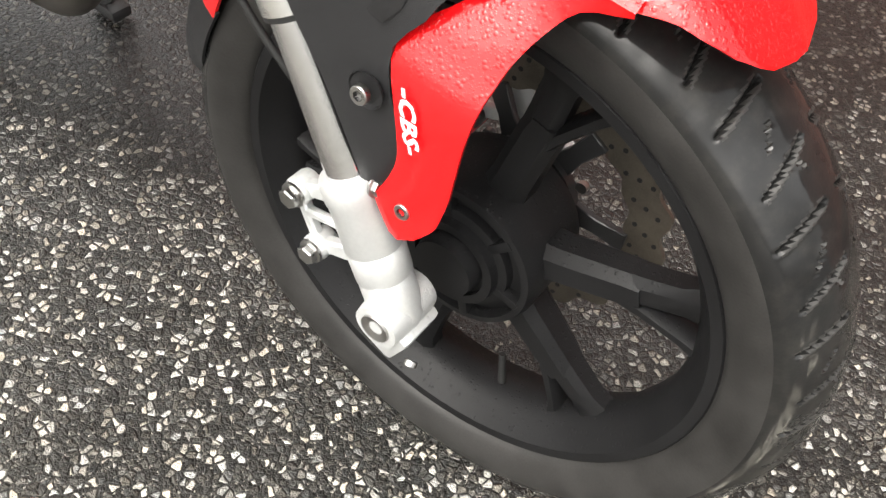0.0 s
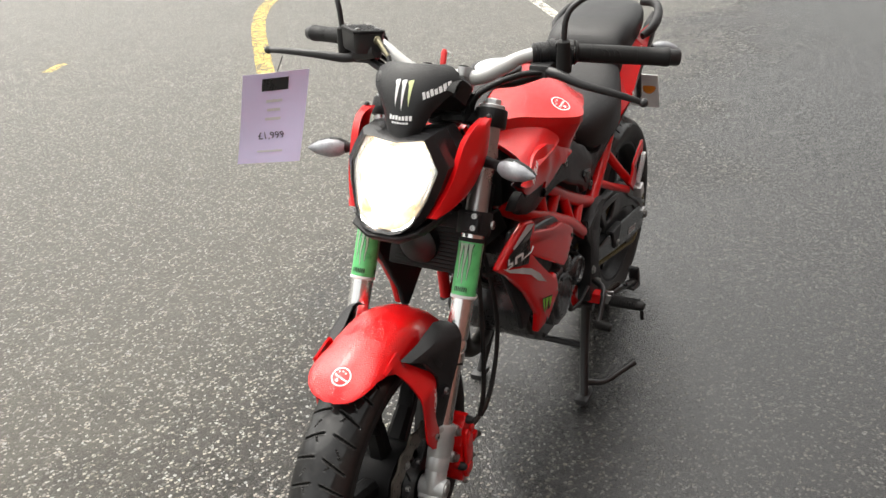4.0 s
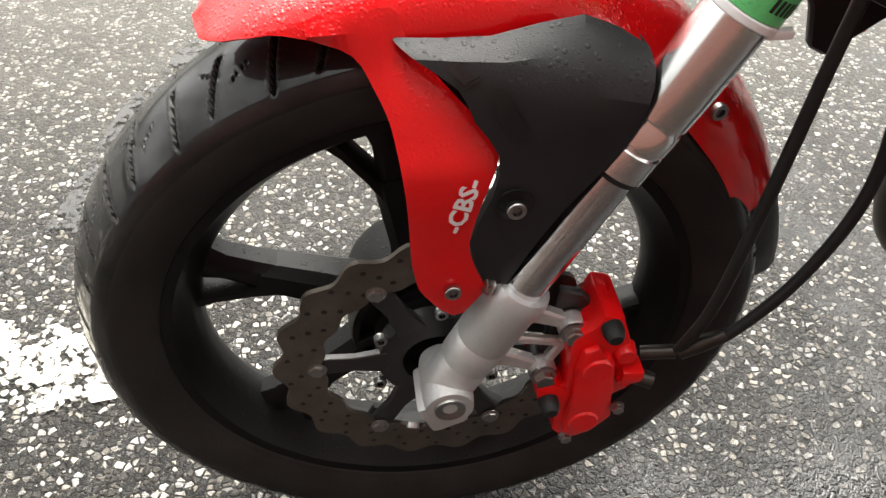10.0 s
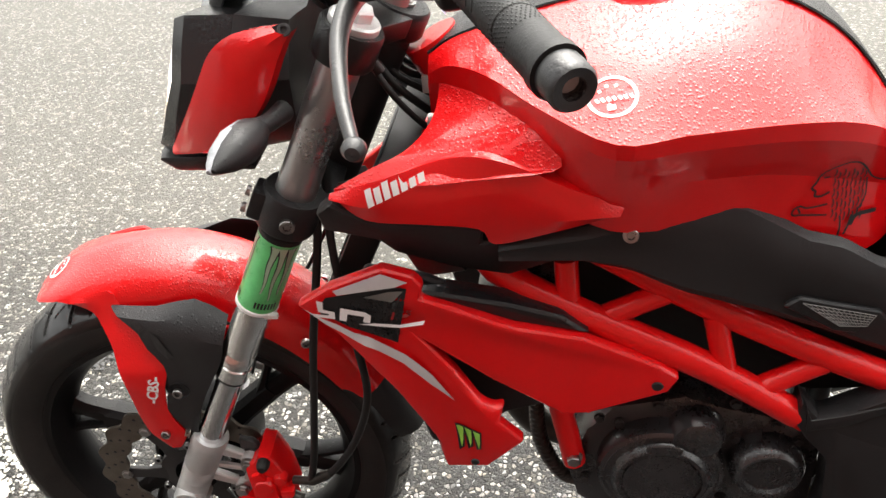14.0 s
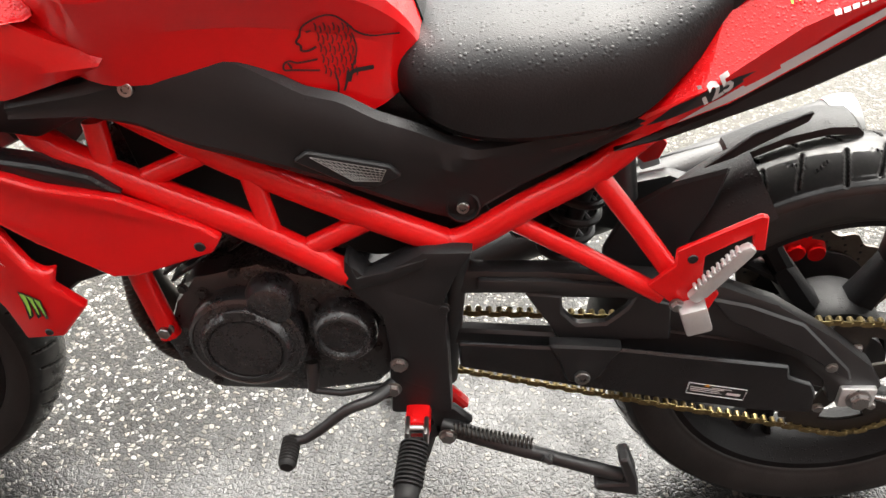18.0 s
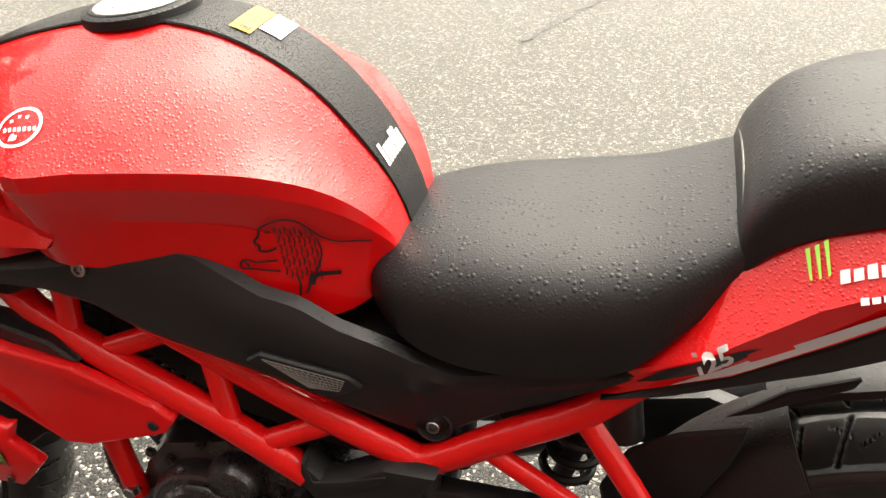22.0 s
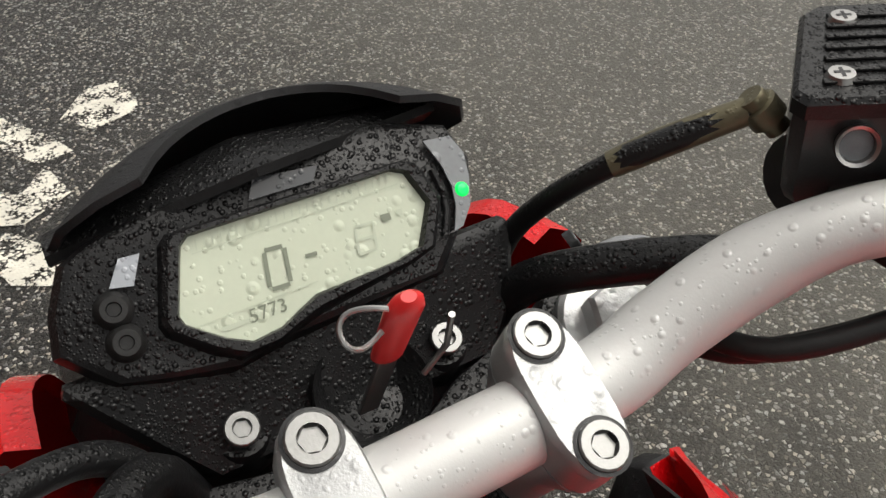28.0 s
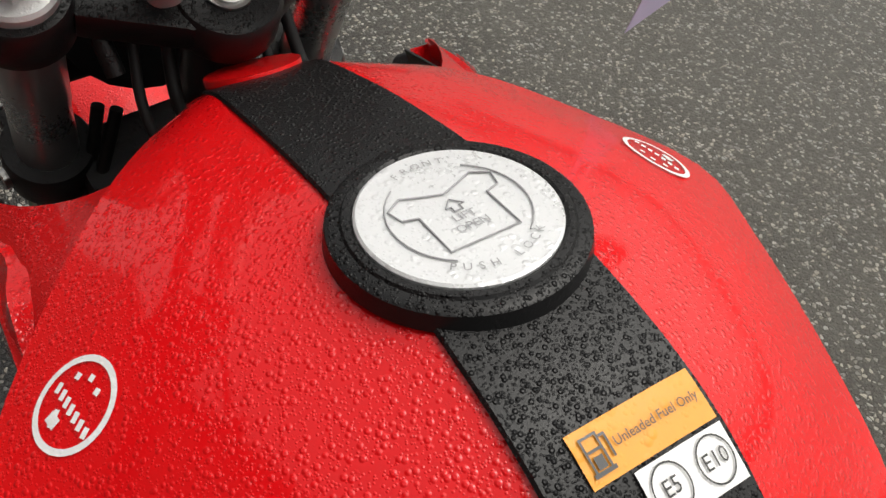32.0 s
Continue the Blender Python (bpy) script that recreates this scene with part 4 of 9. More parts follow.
mudguard = fpart("front_mudguard", guard(-64, 30.5, 84, 21), RED, bike, "glossy red front mudguard beaded with rain")
tail_rows = [[guard_point(-62 - 1.9 * i, -1 + j / 6, -0.002 + 0.0013 * i) for j in range(13)] for i in range(13)]
fpart("mudguard_tail", solid(rings(tail_rows, False, False), 0.003), BLACK, mudguard, "black plastic mudguard extension")
for side in (-1, 1):
    y = side * 0.1
    rear_edge = [(-0.094, 0.598), (-0.043, 0.61), (-0.032, 0.588), (0.0, 0.556), (0.022, 0.536), (0.022, 0.519), (0.013, 0.49), (0.007, 0.457), (0.011, 0.435), (0.02, 0.412), (0.018, 0.402), (0.006, 0.384)]
    front_edge = [(-0.092, 0.59), (-0.066, 0.582), (-0.054, 0.565), (-0.046, 0.548), (-0.042, 0.532), (-0.039, 0.515), (-0.036, 0.49), (-0.034, 0.46), (-0.033, 0.442), (-0.03, 0.424), (-0.026, 0.41), (-0.012, 0.39)]

    def bulge(p):
        t = min(1.0, max(0.0, (0.59 - p[1]) / 0.08))
        return (p[0], side * (0.066 + 0.047 * t ** 0.8), p[1])

    rows = []
    for a_, b_ in zip(rear_edge, front_edge):
        a_, b_ = V(bulge(a_)), V(bulge(b_))
        rows.append([a_, a_.lerp(b_, 0.5) + V((0, side * 0.004, 0)), b_])
    fine = [smooth([tuple(r[c]) for r in rows], 3) for c in range(3)]
    rows = [[V(fine[c][k]) for c in range(3)] for k in range(len(fine[0]))]
    leg_plate = fpart("mudguard_stay", solid(rings(rows, False, False), -0.004 * side), RED, mudguard, "red side arm of the mudguard")
    # black stay cover: a sculpted wing with soft ridges, narrowing down to the fork foot
    net = [
        [(-0.043, 0.07, 0.592), (0.018, 0.076, 0.594), (0.072, 0.084, 0.611), (0.112, 0.094, 0.594)],
        [(-0.03, 0.086, 0.586), (0.024, 0.1, 0.59), (0.07, 0.104, 0.597), (0.112, 0.112, 0.588)],
        [(-0.004, 0.1, 0.572), (0.034, 0.112, 0.572), (0.076, 0.12, 0.576), (0.108, 0.124, 0.572)],
        [(0.006, 0.108, 0.553), (0.037, 0.114, 0.546), (0.071, 0.122, 0.55), (0.1, 0.125, 0.546)],
        [(0.022, 0.113, 0.53), (0.044, 0.116, 0.522), (0.067, 0.121, 0.52), (0.083, 0.124, 0.516)],
        [(0.02, 0.114, 0.498), (0.038, 0.117, 0.49), (0.053, 0.12, 0.488), (0.066, 0.121, 0.486)],
        [(0.007, 0.113, 0.455), (0.025, 0.116, 0.452), (0.038, 0.118, 0.449), (0.048, 0.118, 0.447)],
        [(0.02, 0.111, 0.415), (0.027, 0.113, 0.414), (0.032, 0.114, 0.413), (0.037, 0.113, 0.412)],
    ]
    wide_net = [smooth(row, 2) for row in net]
    cols = [smooth([tuple(row[c]) for row in wide_net], 2) for c in range(len(wide_net[0]))]
    skin = [[V((q[0], side * q[1], q[2])) for q in (col[k] for col in cols)] for k in range(len(cols[0]))]
    skin = [[row[0] + V((0.002, -side * 0.012, 0))] + row + [row[-1] + V((-0.002, -side * 0.016, 0))] for row in skin]
    cover = fpart("stay_cover", rings(skin, False, False), BLACK, mudguard, "black grained plastic cover on the mudguard arm", 20)
    cover_tree, back = tree_of(cover), FR.inverted()
    # Black patches laid on the closed skin paint the shade of its openings.
    for pts in ([(-0.031, 0.597), (-0.02, 0.606), (0.014, 0.581), (0.002, 0.575), (-0.004, 0.566)], [(0.016, 0.574), (0.026, 0.569), (0.041, 0.543), (0.031, 0.539), (0.021, 0.552)]):
        local = [back @ V((x, -0.11, z)) for x, z in pts]
        fpart("cover_dark_patch", lay(flat([(q.x, side * 0.2, q.z) for q in local]), cover_tree, (0, -side, 0), 0.0015, 2), BLACK_DECAL_HOLE, cover, "black patch painted for a shaded opening in the cover")
    fbolt(mudguard, (-0.004, side * 0.1185, 0.415), (0, side, 0.1), 0.006, 0.004, socket=True)
    fbolt(mudguard, (0.034, side * 0.122, 0.494), (0, side, 0.1), 0.0065, 0.005, socket=True)
    fpart("bolt_recess", lathe([(0.013, 0.001), (0.0115, -0.002), (0.008, -0.003)], (0.034, side * 0.1185, 0.494), (0, side, 0), 22, False), BLACK, mudguard)
    fbolt(mudguard, (0.186, side * 0.062, 0.52), (0.2, side, 0), 0.0065, 0.005, socket=True)
    stay = tree_of(leg_plate)
    lettering("-CBS-", 0.0185, (0.0, side * 0.16, 0.492), (0.3, 0, 0.954) if side < 0 else (-0.3, 0, -0.954), (-0.954, 0, 0.3), leg_plate, WHITE, tree=stay, lift=0.0028, shear=0.15, bold=0.0006, label="white letters").matrix_world = FR
    # inner brace behind the fork
    fpart("fork_brace", plate([(0.065, side * 0.08, 0.555), (0.12, side * 0.078, 0.565), (0.12, side * 0.08, 0.5), (0.075, side * 0.082, 0.46)], (0, -side * 0.006, 0), 0.002, 1), RED, mudguard)


def round_badge(place, right, up, r, parent, tree, m=None, material=None):
    """A round badge: a ring, a slanted bar and a few specks, as plain shapes."""
    right, up = V(right).normalized(), V(up).normalized()
    out = right.cross(up).normalized()
    up = out.cross(right)
    bm = bmesh.new()

    def at(x, y):
        return V(place) + right * x + up * y

    k = 36
    inner = [bm.verts.new(at(r * 0.86 * math.cos(2 * math.pi * i / k), r * 0.86 * math.sin(2 * math.pi * i / k))) for i in range(k)]
    outer = [bm.verts.new(at(r * math.cos(2 * math.pi * i / k), r * math.sin(2 * math.pi * i / k))) for i in range(k)]
    for i in range(k):
        bm.faces.new((inner[i], outer[i], outer[(i + 1) % k], inner[(i + 1) % k]))
    for x0, y0, x1, y1, w in ([(-0.62 + 0.21 * k, 0.2 - 0.07 * k, -0.6 + 0.21 * k, -0.02 - 0.07 * k, 0.065) for k in range(7)] + [(-0.4, 0.46, -0.26, 0.46, 0.07), (-0.05, 0.56, 0.09, 0.56, 0.07), (0.28, 0.4, 0.42, 0.4, 0.07), (-0.42, -0.42, -0.1, -0.5, 0.12), (-0.3, -0.25, -0.22, -0.6, 0.07)]):
        d = V((x1 - x0, y1 - y0)).normalized()
        nx, ny = -d.y * w, d.x * w
        bm.faces.new([bm.verts.new(at(r * a, r * b)) for a, b in ((x0 + nx, y0 + ny), (x0 - nx, y0 - ny), (x1 - nx, y1 - ny), (x1 + nx, y1 + ny))])
    lay(bm, tree, -out, 0.001)
    return part("badge", bm, material or WHITE, parent, "round white badge", m)


guard_tree = tree_of(mudguard)
round_badge((-0.145, -0.006, 0.62), (0, -1, 0), (0.8, 0, 0.6), 0.0175, mudguard, guard_tree, FR)

# ---- front brake caliper ----
cal_out = [(0.067, 0.3), (0.08, 0.306), (0.092, 0.296), (0.09, 0.33), (0.089, 0.36), (0.106, 0.371), (0.111, 0.385), (0.128, 0.38), (0.137, 0.353), (0.142, 0.336), (0.147, 0.292), (0.134, 0.284), (0.139, 0.252), (0.122, 0.23), (0.098, 0.227), (0.087, 0.24), (0.086, 0.27), (0.07, 0.283)]
caliper = fpart("brake_caliper", plate(xz(cal_out, -0.128), (0, 0.05, 0), 0.005, 2), RED_METAL, bike, "red painted front brake caliper")
hump = plate(xz([(0.098, 0.352), (0.11, 0.356), (0.116, 0.345), (0.126, 0.332), (0.13, 0.3), (0.128, 0.27), (0.12, 0.246), (0.104, 0.238), (0.094, 0.246), (0.096, 0.29), (0.095, 0.325)], -0.128), (0, -0.008, 0), 0.004, 2)
fpart("caliper_body", hump, RED_METAL, caliper)
for x, z, r in ((0.112, 0.33, 0.014), (0.11, 0.262, 0.014), (0.134, 0.34, 0.009), (0.139, 0.31, 0.008)):
    fpart("piston_boss", lathe([(0.0, 0.004), (r * 0.8, 0.004), (r, 0.0), (r * 1.1, -0.008)], (x, -0.134 if r > 0.01 else -0.13, z), (0, -1, 0), 24), RED_METAL, caliper)
fpart("caliper_port", block((0.142, -0.128, 0.318), (0.018, 0.02, 0.014), 0.003), RED_METAL, caliper)
for x, z in ((0.118, 0.372), (0.079, 0.285)):
    fpart("slide_pin", lathe([(0.0, 0.012), (0.005, 0.012), (0.007, 0.009), (0.0085, 0.004), (0.0085, -0.004), (0.0, -0.004)], (x, -0.13, z), (0, -1, 0), 20), RUBBER, caliper, "black rubber pin cap")
for x, z in ((0.1, 0.231), (0.14, 0.268)):
    fbolt(caliper, (x, -0.128, z), (0, -1, 0), 0.005, 0.006, STEEL)
bracket = bmesh.new()
for s, r in ((0.1, 0.058), (0.046, 0.064)):
    lathe([(0.0, -0.006), (0.013, -0.006), (0.013, 0.006), (0.0, 0.006)], leg(s, -0.1, -r), (0, 1, 0), 22, True, bracket)
plate(xz([(0.082, 0.39), (0.1, 0.385), (0.11, 0.372), (0.106, 0.35), (0.1, 0.33), (0.095, 0.29), (0.072, 0.296), (0.076, 0.34)], -0.104), (0, 0.009, 0), 0.002, 1, bracket)
fpart("caliper_bracket", bracket, BLACK_METAL, caliper)
fpart("banjo", tube([(0.15, -0.122, 0.33), (0.176, -0.128, 0.336)], 0.006, 12), SPRING, caliper)
fpart("banjo", tube([(0.146, -0.13, 0.312), (0.16, -0.136, 0.31)], 0.007, 12), SPRING, caliper)
# ---- headlamp and front mask ----
AMBER_CHROME = stuff("amber_chrome", (0.8, 0.52, 0.22), 0.22, metal=0.85, vary=0.25, scale=70)
GREY_CHROME = stuff("grey_chrome", (0.5, 0.5, 0.52), 0.22, metal=0.85, vary=0.2, scale=60)
FR = Matrix.Translation(STEM) @ Matrix.Rotation(radians(1.8), 4, UP_FORK) @ Matrix.Translation(-STEM)
# half outline of the lamp glass, from the top middle round to the bottom: y, x, z
LENS = [(0.0, 0.128, 0.924), (0.03, 0.124, 0.93), (0.058, 0.124, 0.935), (0.072, 0.12, 0.91), (0.084, 0.117, 0.884), (0.076, 0.1, 0.852), (0.064, 0.083, 0.82), (0.052, 0.07, 0.8), (0.034, 0.061, 0.787), (0.016, 0.058, 0.782), (0.0, 0.057, 0.784)]
loop = [(x, -y, z) for y, x, z in LENS] + [(x, y, z) for y, x, z in LENS[-2:0:-1]]
centre = V((0.075, 0, 0.86))


lens = bmesh.new()
rows = []
for f in (1.0, 0.8, 0.55, 0.25):
    bulge = -0.012 * (1 - f * f)
    rows.append([V((centre.x + (p[0] - centre.x) * f + bulge + (1 - f) * 0.012, p[1] * f, centre.z + (p[2] - centre.z) * f)) for p in loop])
rings(rows, True, False, lens)
lens.faces.new([lens.verts.new(v) for v in rows[-1]])
bmesh.ops.remove_doubles(lens, verts=lens.verts, dist=1e-5)
headlamp = fpart("headlamp", lens, CLEAR, bike, "lit headlamp with a faceted clear glass", 20)
headlamp.visible_shadow = False
bowl = bmesh.new()
rows = [[V((p[0] + 0.006 + 0.05 * (1 - f), p[1] * f * 0.96, centre.z + (p[2] - centre.z) * f * 0.96)) for p in loop] for f in (1.0, 0.85, 0.6, 0.35)]
rings(rows, True, False, bowl)
bowl.faces.new([bowl.verts.new(v) for v in rows[-1]])
fpart("reflector_bowl", bowl, REFLECTOR, headlamp, "warm chrome reflector")
# lit parts behind the glass: the broad main beam and two position lamps
def lens_x(z):
    return float(np.interp(z, [0.782, 0.82, 0.852, 0.884, 0.935], [0.06, 0.083, 0.1, 0.117, 0.126]))


main = [(-0.05, 0.916), (0.0, 0.906), (0.05, 0.916), (0.064, 0.884), (0.054, 0.846), (0.03, 0.822), (0.0, 0.808), (-0.03, 0.822), (-0.054, 0.846), (-0.064, 0.884)]
fpart("main_beam", plate([(lens_x(z) + 0.01, y, z) for y, z in main], (0.008, 0, 0.003), 0.003, 2), LAMP, headlamp, "glowing main beam")
for side in (-1, 1):
    fpart("position_lamp", plate([(lens_x(z) + 0.006, side * y, z) for y, z in ((0.056, 0.818), (0.034, 0.806), (0.005, 0.785), (0.02, 0.782), (0.048, 0.792))], (0.008, 0, 0.003), 0.0015, 1), LAMP_LOW, headlamp, "glowing position lamp")
    fpart("reflector_facet", plate([(lens_x(z) + 0.005, side * y, z) for y, z in ((0.048, 0.826), (0.028, 0.812), (0.0, 0.799), (0.0, 0.79), (0.03, 0.803), (0.05, 0.81))], (0.008, 0, 0.003), 0.001, 1), AMBER_CHROME, headlamp, "amber-tinted reflector facet")
    fpart("reflector_rim", plate([(lens_x(z) + 0.006, side * y, z) for y, z in ((0.057, 0.93), (0.071, 0.908), (0.081, 0.884), (0.073, 0.852), (0.061, 0.82), (0.058, 0.835), (0.069, 0.862), (0.073, 0.884), (0.064, 0.905), (0.054, 0.922))], (0.006, 0, 0.002), 0.001, 1), GREY_CHROME, headlamp, "grey chrome rim behind the glass")
# black bezel round the glass
bez = bmesh.new()
outer = [V((p[0] + 0.012, p[1] * (1.2 if p[2] > 0.8 else 1.15), centre.z + (p[2] - centre.z) * (1.16 if p[2] < 0.86 else 1.12))) for p in loop]
back = [V((p.x + 0.05, p.y * 1.04, p.z)) for p in outer]
rings([[V(p) for p in loop], [V((p[0] - 0.003, p[1] * 1.035, centre.z + (p[2] - centre.z) * 1.035)) for p in loop], outer, back], True, False, bez)
bezel = fpart("headlamp_bezel", bez, BLACK_GLOSS, bike, "black surround of the headlamp", 25)
shell = bmesh.new()
rings([back, [V((p.x * 0.2 + 0.2, p.y * 0.9, 0.88 + (p.z - 0.88) * 0.85)) for p in back]], True, True, shell)
fpart("headlamp_shell", shell, BLACK, bezel)
for side in (-1, 1):
    # red cheek panels
    a = [(0.238, 0.124, 0.95), (0.2, 0.122, 0.944), (0.172, 0.116, 0.925), (0.155, 0.112, 0.9), (0.138, 0.108, 0.872), (0.12, 0.1, 0.845), (0.104, 0.09, 0.822), (0.092, 0.08, 0.806)]
    b = [(0.255, 0.128, 0.945), (0.246, 0.132, 0.932), (0.236, 0.134, 0.912), (0.224, 0.134, 0.888), (0.206, 0.13, 0.862), (0.182, 0.122, 0.836), (0.15, 0.108, 0.814), (0.1, 0.084, 0.802)]
    rows = []
    for p, q in zip(smooth(a, 3), smooth(b, 3)):
        rows.append([V((c[0], side * c[1], c[2])) for c in (p + np.array((0.004, -0.012, -0.002)), p, 0.65 * p + 0.35 * q + np.array((0, 0.007, 0)), 0.3 * p + 0.7 * q + np.array((0, 0.007, 0)), q, q + np.array((0.004, -0.014, 0)))])
    fpart("cheek_panel", rings(rows, False, False), RED, bezel, "glossy red headlamp cheek", 28)
    fbolt(bezel, (0.25, side * 0.126, 0.947), (0.2, side, 0.6), 0.006, 0.005, BLACK_METAL, True)
# lower chin and the black upper mask
fpart("chin", plate([(0.066, -0.07, 0.788), (0.05, -0.03, 0.772), (0.05, 0.03, 0.772), (0.066, 0.07, 0.788), (0.16, 0.085, 0.795), (0.16, -0.085, 0.795)], (0.02, 0, -0.016), 0.004, 1), BLACK, bezel)
# the small black flyscreen
rows = []
for z, x, w in ((0.921, 0.133, 0.004), (0.926, 0.135, 0.016), (0.936, 0.139, 0.03), (0.952, 0.146, 0.04), (0.972, 0.153, 0.048), (0.99, 0.16, 0.064), (1.006, 0.168, 0.08), (1.02, 0.178, 0.086), (1.034, 0.19, 0.08), (1.043, 0.202, 0.066), (1.047, 0.21, 0.05)):
    rows.append([V((x + 0.034 * (v * v) * (w / 0.086) ** 1.5 + 0.01 * abs(v) ** 4, v * w, z - 0.004 * v * v)) for v in np.linspace(-1, 1, 15)])
screen = fpart("flyscreen", solid(rings(rows, False, False), 0.003), BLACK, bike, "small black matt flyscreen")
screen_tree = tree_of(screen)
way = V((1, 0, 0))
for i in range(3):
    y0 = 0.0145 - i * 0.013
    for mat_, g, lift in ((BLACK_DECAL_HOLE, 0.0, 0.0006), (WHITE if i != 2 else stuff("pale_lime_decal", (0.62, 0.68, 0.34), 0.35, vary=0.04), 0.0, 0.0012)):
        bm = bmesh.new()
        pts = []
        top_z, bot = 1.024, (0.982 if i == 0 else 0.975 if i == 1 else 0.983)
        pts = [(y0 + 0.006, top_z - 0.003), (y0 + 0.004, top_z), (y0 - 0.004, top_z + 0.001), (y0 - 0.0025, 1.012), (y0 - 0.003, 1.003), (y0 - 0.0012, 0.994), (y0 - 0.0015, bot), (y0 + 0.0012, 0.996), (y0 + 0.0006, 1.006), (y0 + 0.0025, 1.014)]
        bm.faces.new([bm.verts.new((0.0, y, z)) for y, z in pts])
        lay(bm, screen_tree, way, lift, 1)
        if mat_ is not BLACK_DECAL_HOLE:
            fpart("pale_claw", bm, mat_, screen, "pale claw graphic")
        else:
            bm.free()
for z, h, w, k in ((0.964, 0.008, 0.046, 7), (0.9555, 0.0035, 0.034, 6)):
    bars((0.13, 0.0, z), (0, -1, 0), (0, 0, 1), w, h, screen, WHITE, "wordmark", "pale wordmark", screen_tree, k, 0.001, 0.0, m=FR)
bars((0.13, -0.056, 1.008), (0, -0.93, 0.36), (0, 0.36, 0.93), 0.044, 0.012, screen, WHITE, "wordmark", "pale wordmark", screen_tree, 7, 0.001, 0.1, m=FR)
# indicators
for side in (-1, 1):
    stalk = fpart("indicator", tube([(0.235, side * 0.125, 0.868), (0.226, side * 0.15, 0.868), (0.216, side * 0.165, 0.868)], [0.011, 0.009, 0.012], 12, 3), BLACK, bike, "leaf-shaped indicator on a short stalk")
    rows = []
    for f, w, h in ((0.0, 0.011, 0.011), (0.15, 0.016, 0.017), (0.4, 0.018, 0.019), (0.7, 0.014, 0.014), (0.9, 0.007, 0.007), (1.0, 0.002, 0.002)):
        c = V((0.216 - 0.02 * f, side * (0.163 + 0.073 * f), 0.868 - 0.002 * f))
        rows.append([c + V((math.cos(k) * w, math.cos(k) * w * 0.25 * side, math.sin(k) * h)) for k in np.arange(16) * math.pi / 8])
    fpart("indicator_lens", rings(rows), AMBER_LENS, stalk, "clear grey leaf-shaped lens")
    rows2 = [[p + V((0.0045, 0, 0.001)) for p in r] for r in rows]
    fpart("indicator_back", rings(rows2), BLACK, stalk)

# ---- instrument cluster ----
# the face: origin, right and up of the dial plane
D0 = V((0.25, -0.002, 1.006))
DR, DU = V((0.0, 1.0, 0.0)), V((-0.68, 0.0, 0.733)).normalized()
DN = DR.cross(DU)


def dash(a, b, c=0.0):
    return D0 + DR * a + DU * b + DN * c


def dash_ring(pts, c, grow=0.0, mid=(-0.003, -0.005)):
    out = []
    for a, b in pts:
        d = V((a - mid[0], b - mid[1]))
        d += d.normalized() * grow
        out.append(dash(mid[0] + d.x, mid[1] + d.y, c))
    return out


face = [(-0.0725, 0.024), (-0.0824, 0.0196), (-0.0904, 0.0048), (-0.0938, -0.0096), (-0.0796, -0.0257), (-0.0625, -0.031), (-0.0404, -0.0363), (-0.0177, -0.034), (0.0489, -0.032), (0.0726, -0.0072), (0.0778, 0.008), (0.0728, 0.024), (0.045, 0.034), (-0.02, 0.036)]
cluster = fpart("instrument_panel", rings([dash_ring(face, -0.04, -0.004), dash_ring(face, -0.004), dash_ring(face, 0.002, -0.003), dash_ring(face, 0.0035, -0.006)]), BLACK_WET, bike, "black digital instrument panel beaded with rain", 30)
lcd_out = [(-0.0513, -0.0108), (-0.0425, 0.0115), (-0.039, 0.014), (0.0395, 0.0123), (0.0444, 0.0099), (0.0487, -0.0037), (0.0395, -0.0185), (0.0289, -0.0203), (-0.0041, -0.0208), (-0.012, -0.0238), (-0.02, -0.0272), (-0.0309, -0.0281), (-0.0395, -0.0234), (-0.0503, -0.0144)]
fr = rings([dash_ring(lcd_out, 0.003, 0.008), dash_ring(lcd_out, 0.0075, 0.0065), dash_ring(lcd_out, 0.0095, 0.0045), dash_ring(lcd_out, 0.0095, 0.001), dash_ring(lcd_out, 0.0055, 0.0)], True, False)
fpart("lcd_frame", fr, BLACK_WET, cluster, "raised frame round the screen", 25)
lcd = fpart("lcd_screen", plate(dash_ring(lcd_out, 0.0058, 0.0005), DN * -0.002), LCD, cluster, "pale green-grey lcd screen")


def seg(a0, b0, a1, b1, w, mat_=LCD_DARK):
    d = V((a1 - a0, b1 - b0)).normalized()
    nx, ny = -d.y * w / 2, d.x * w / 2
    bm = flat([dash(a0 + nx, b0 + ny, 0.0063), dash(a0 - nx, b0 - ny, 0.0063), dash(a1 - nx, b1 - ny, 0.0063), dash(a1 + nx, b1 + ny, 0.0063)])
    fpart("lcd_segment", bm, mat_, lcd)


for q in ((-0.0189, -0.0127, -0.0165, -0.0005), (-0.0112, -0.0133, -0.009, -0.0011), (-0.0184, -0.0137, -0.0117, -0.0141), (-0.016, 0.0003, -0.0095, -0.0003)):
    seg(*q, 0.0016)
seg(-0.0029, -0.0068, 0.0016, -0.0071, 0.0015)
for q in ((0.0166, -0.0128, 0.0185, -0.0035), (0.0238, -0.0132, 0.0258, -0.0039), (0.0166, -0.0132, 0.0238, -0.0136), (0.0185, -0.0031, 0.0258, -0.0035), (0.0178, -0.0082, 0.0248, -0.0086)):
    seg(*q, 0.001, LCD_FAINT)
lcd_no = lettering("5773", 0.0072, dash(-0.0225, -0.0203, 0.0063), DR + DU * -0.03, DU + DR * 0.15, lcd, LCD_DARK, lift=0)
lcd_no.matrix_world = FR
for i in range(26):
    a = -0.038 + i * 0.003
    seg(a, 0.0085, a + 0.0008, 0.0115 if i % 5 else 0.0125, 0.0005, LCD_FAINT)
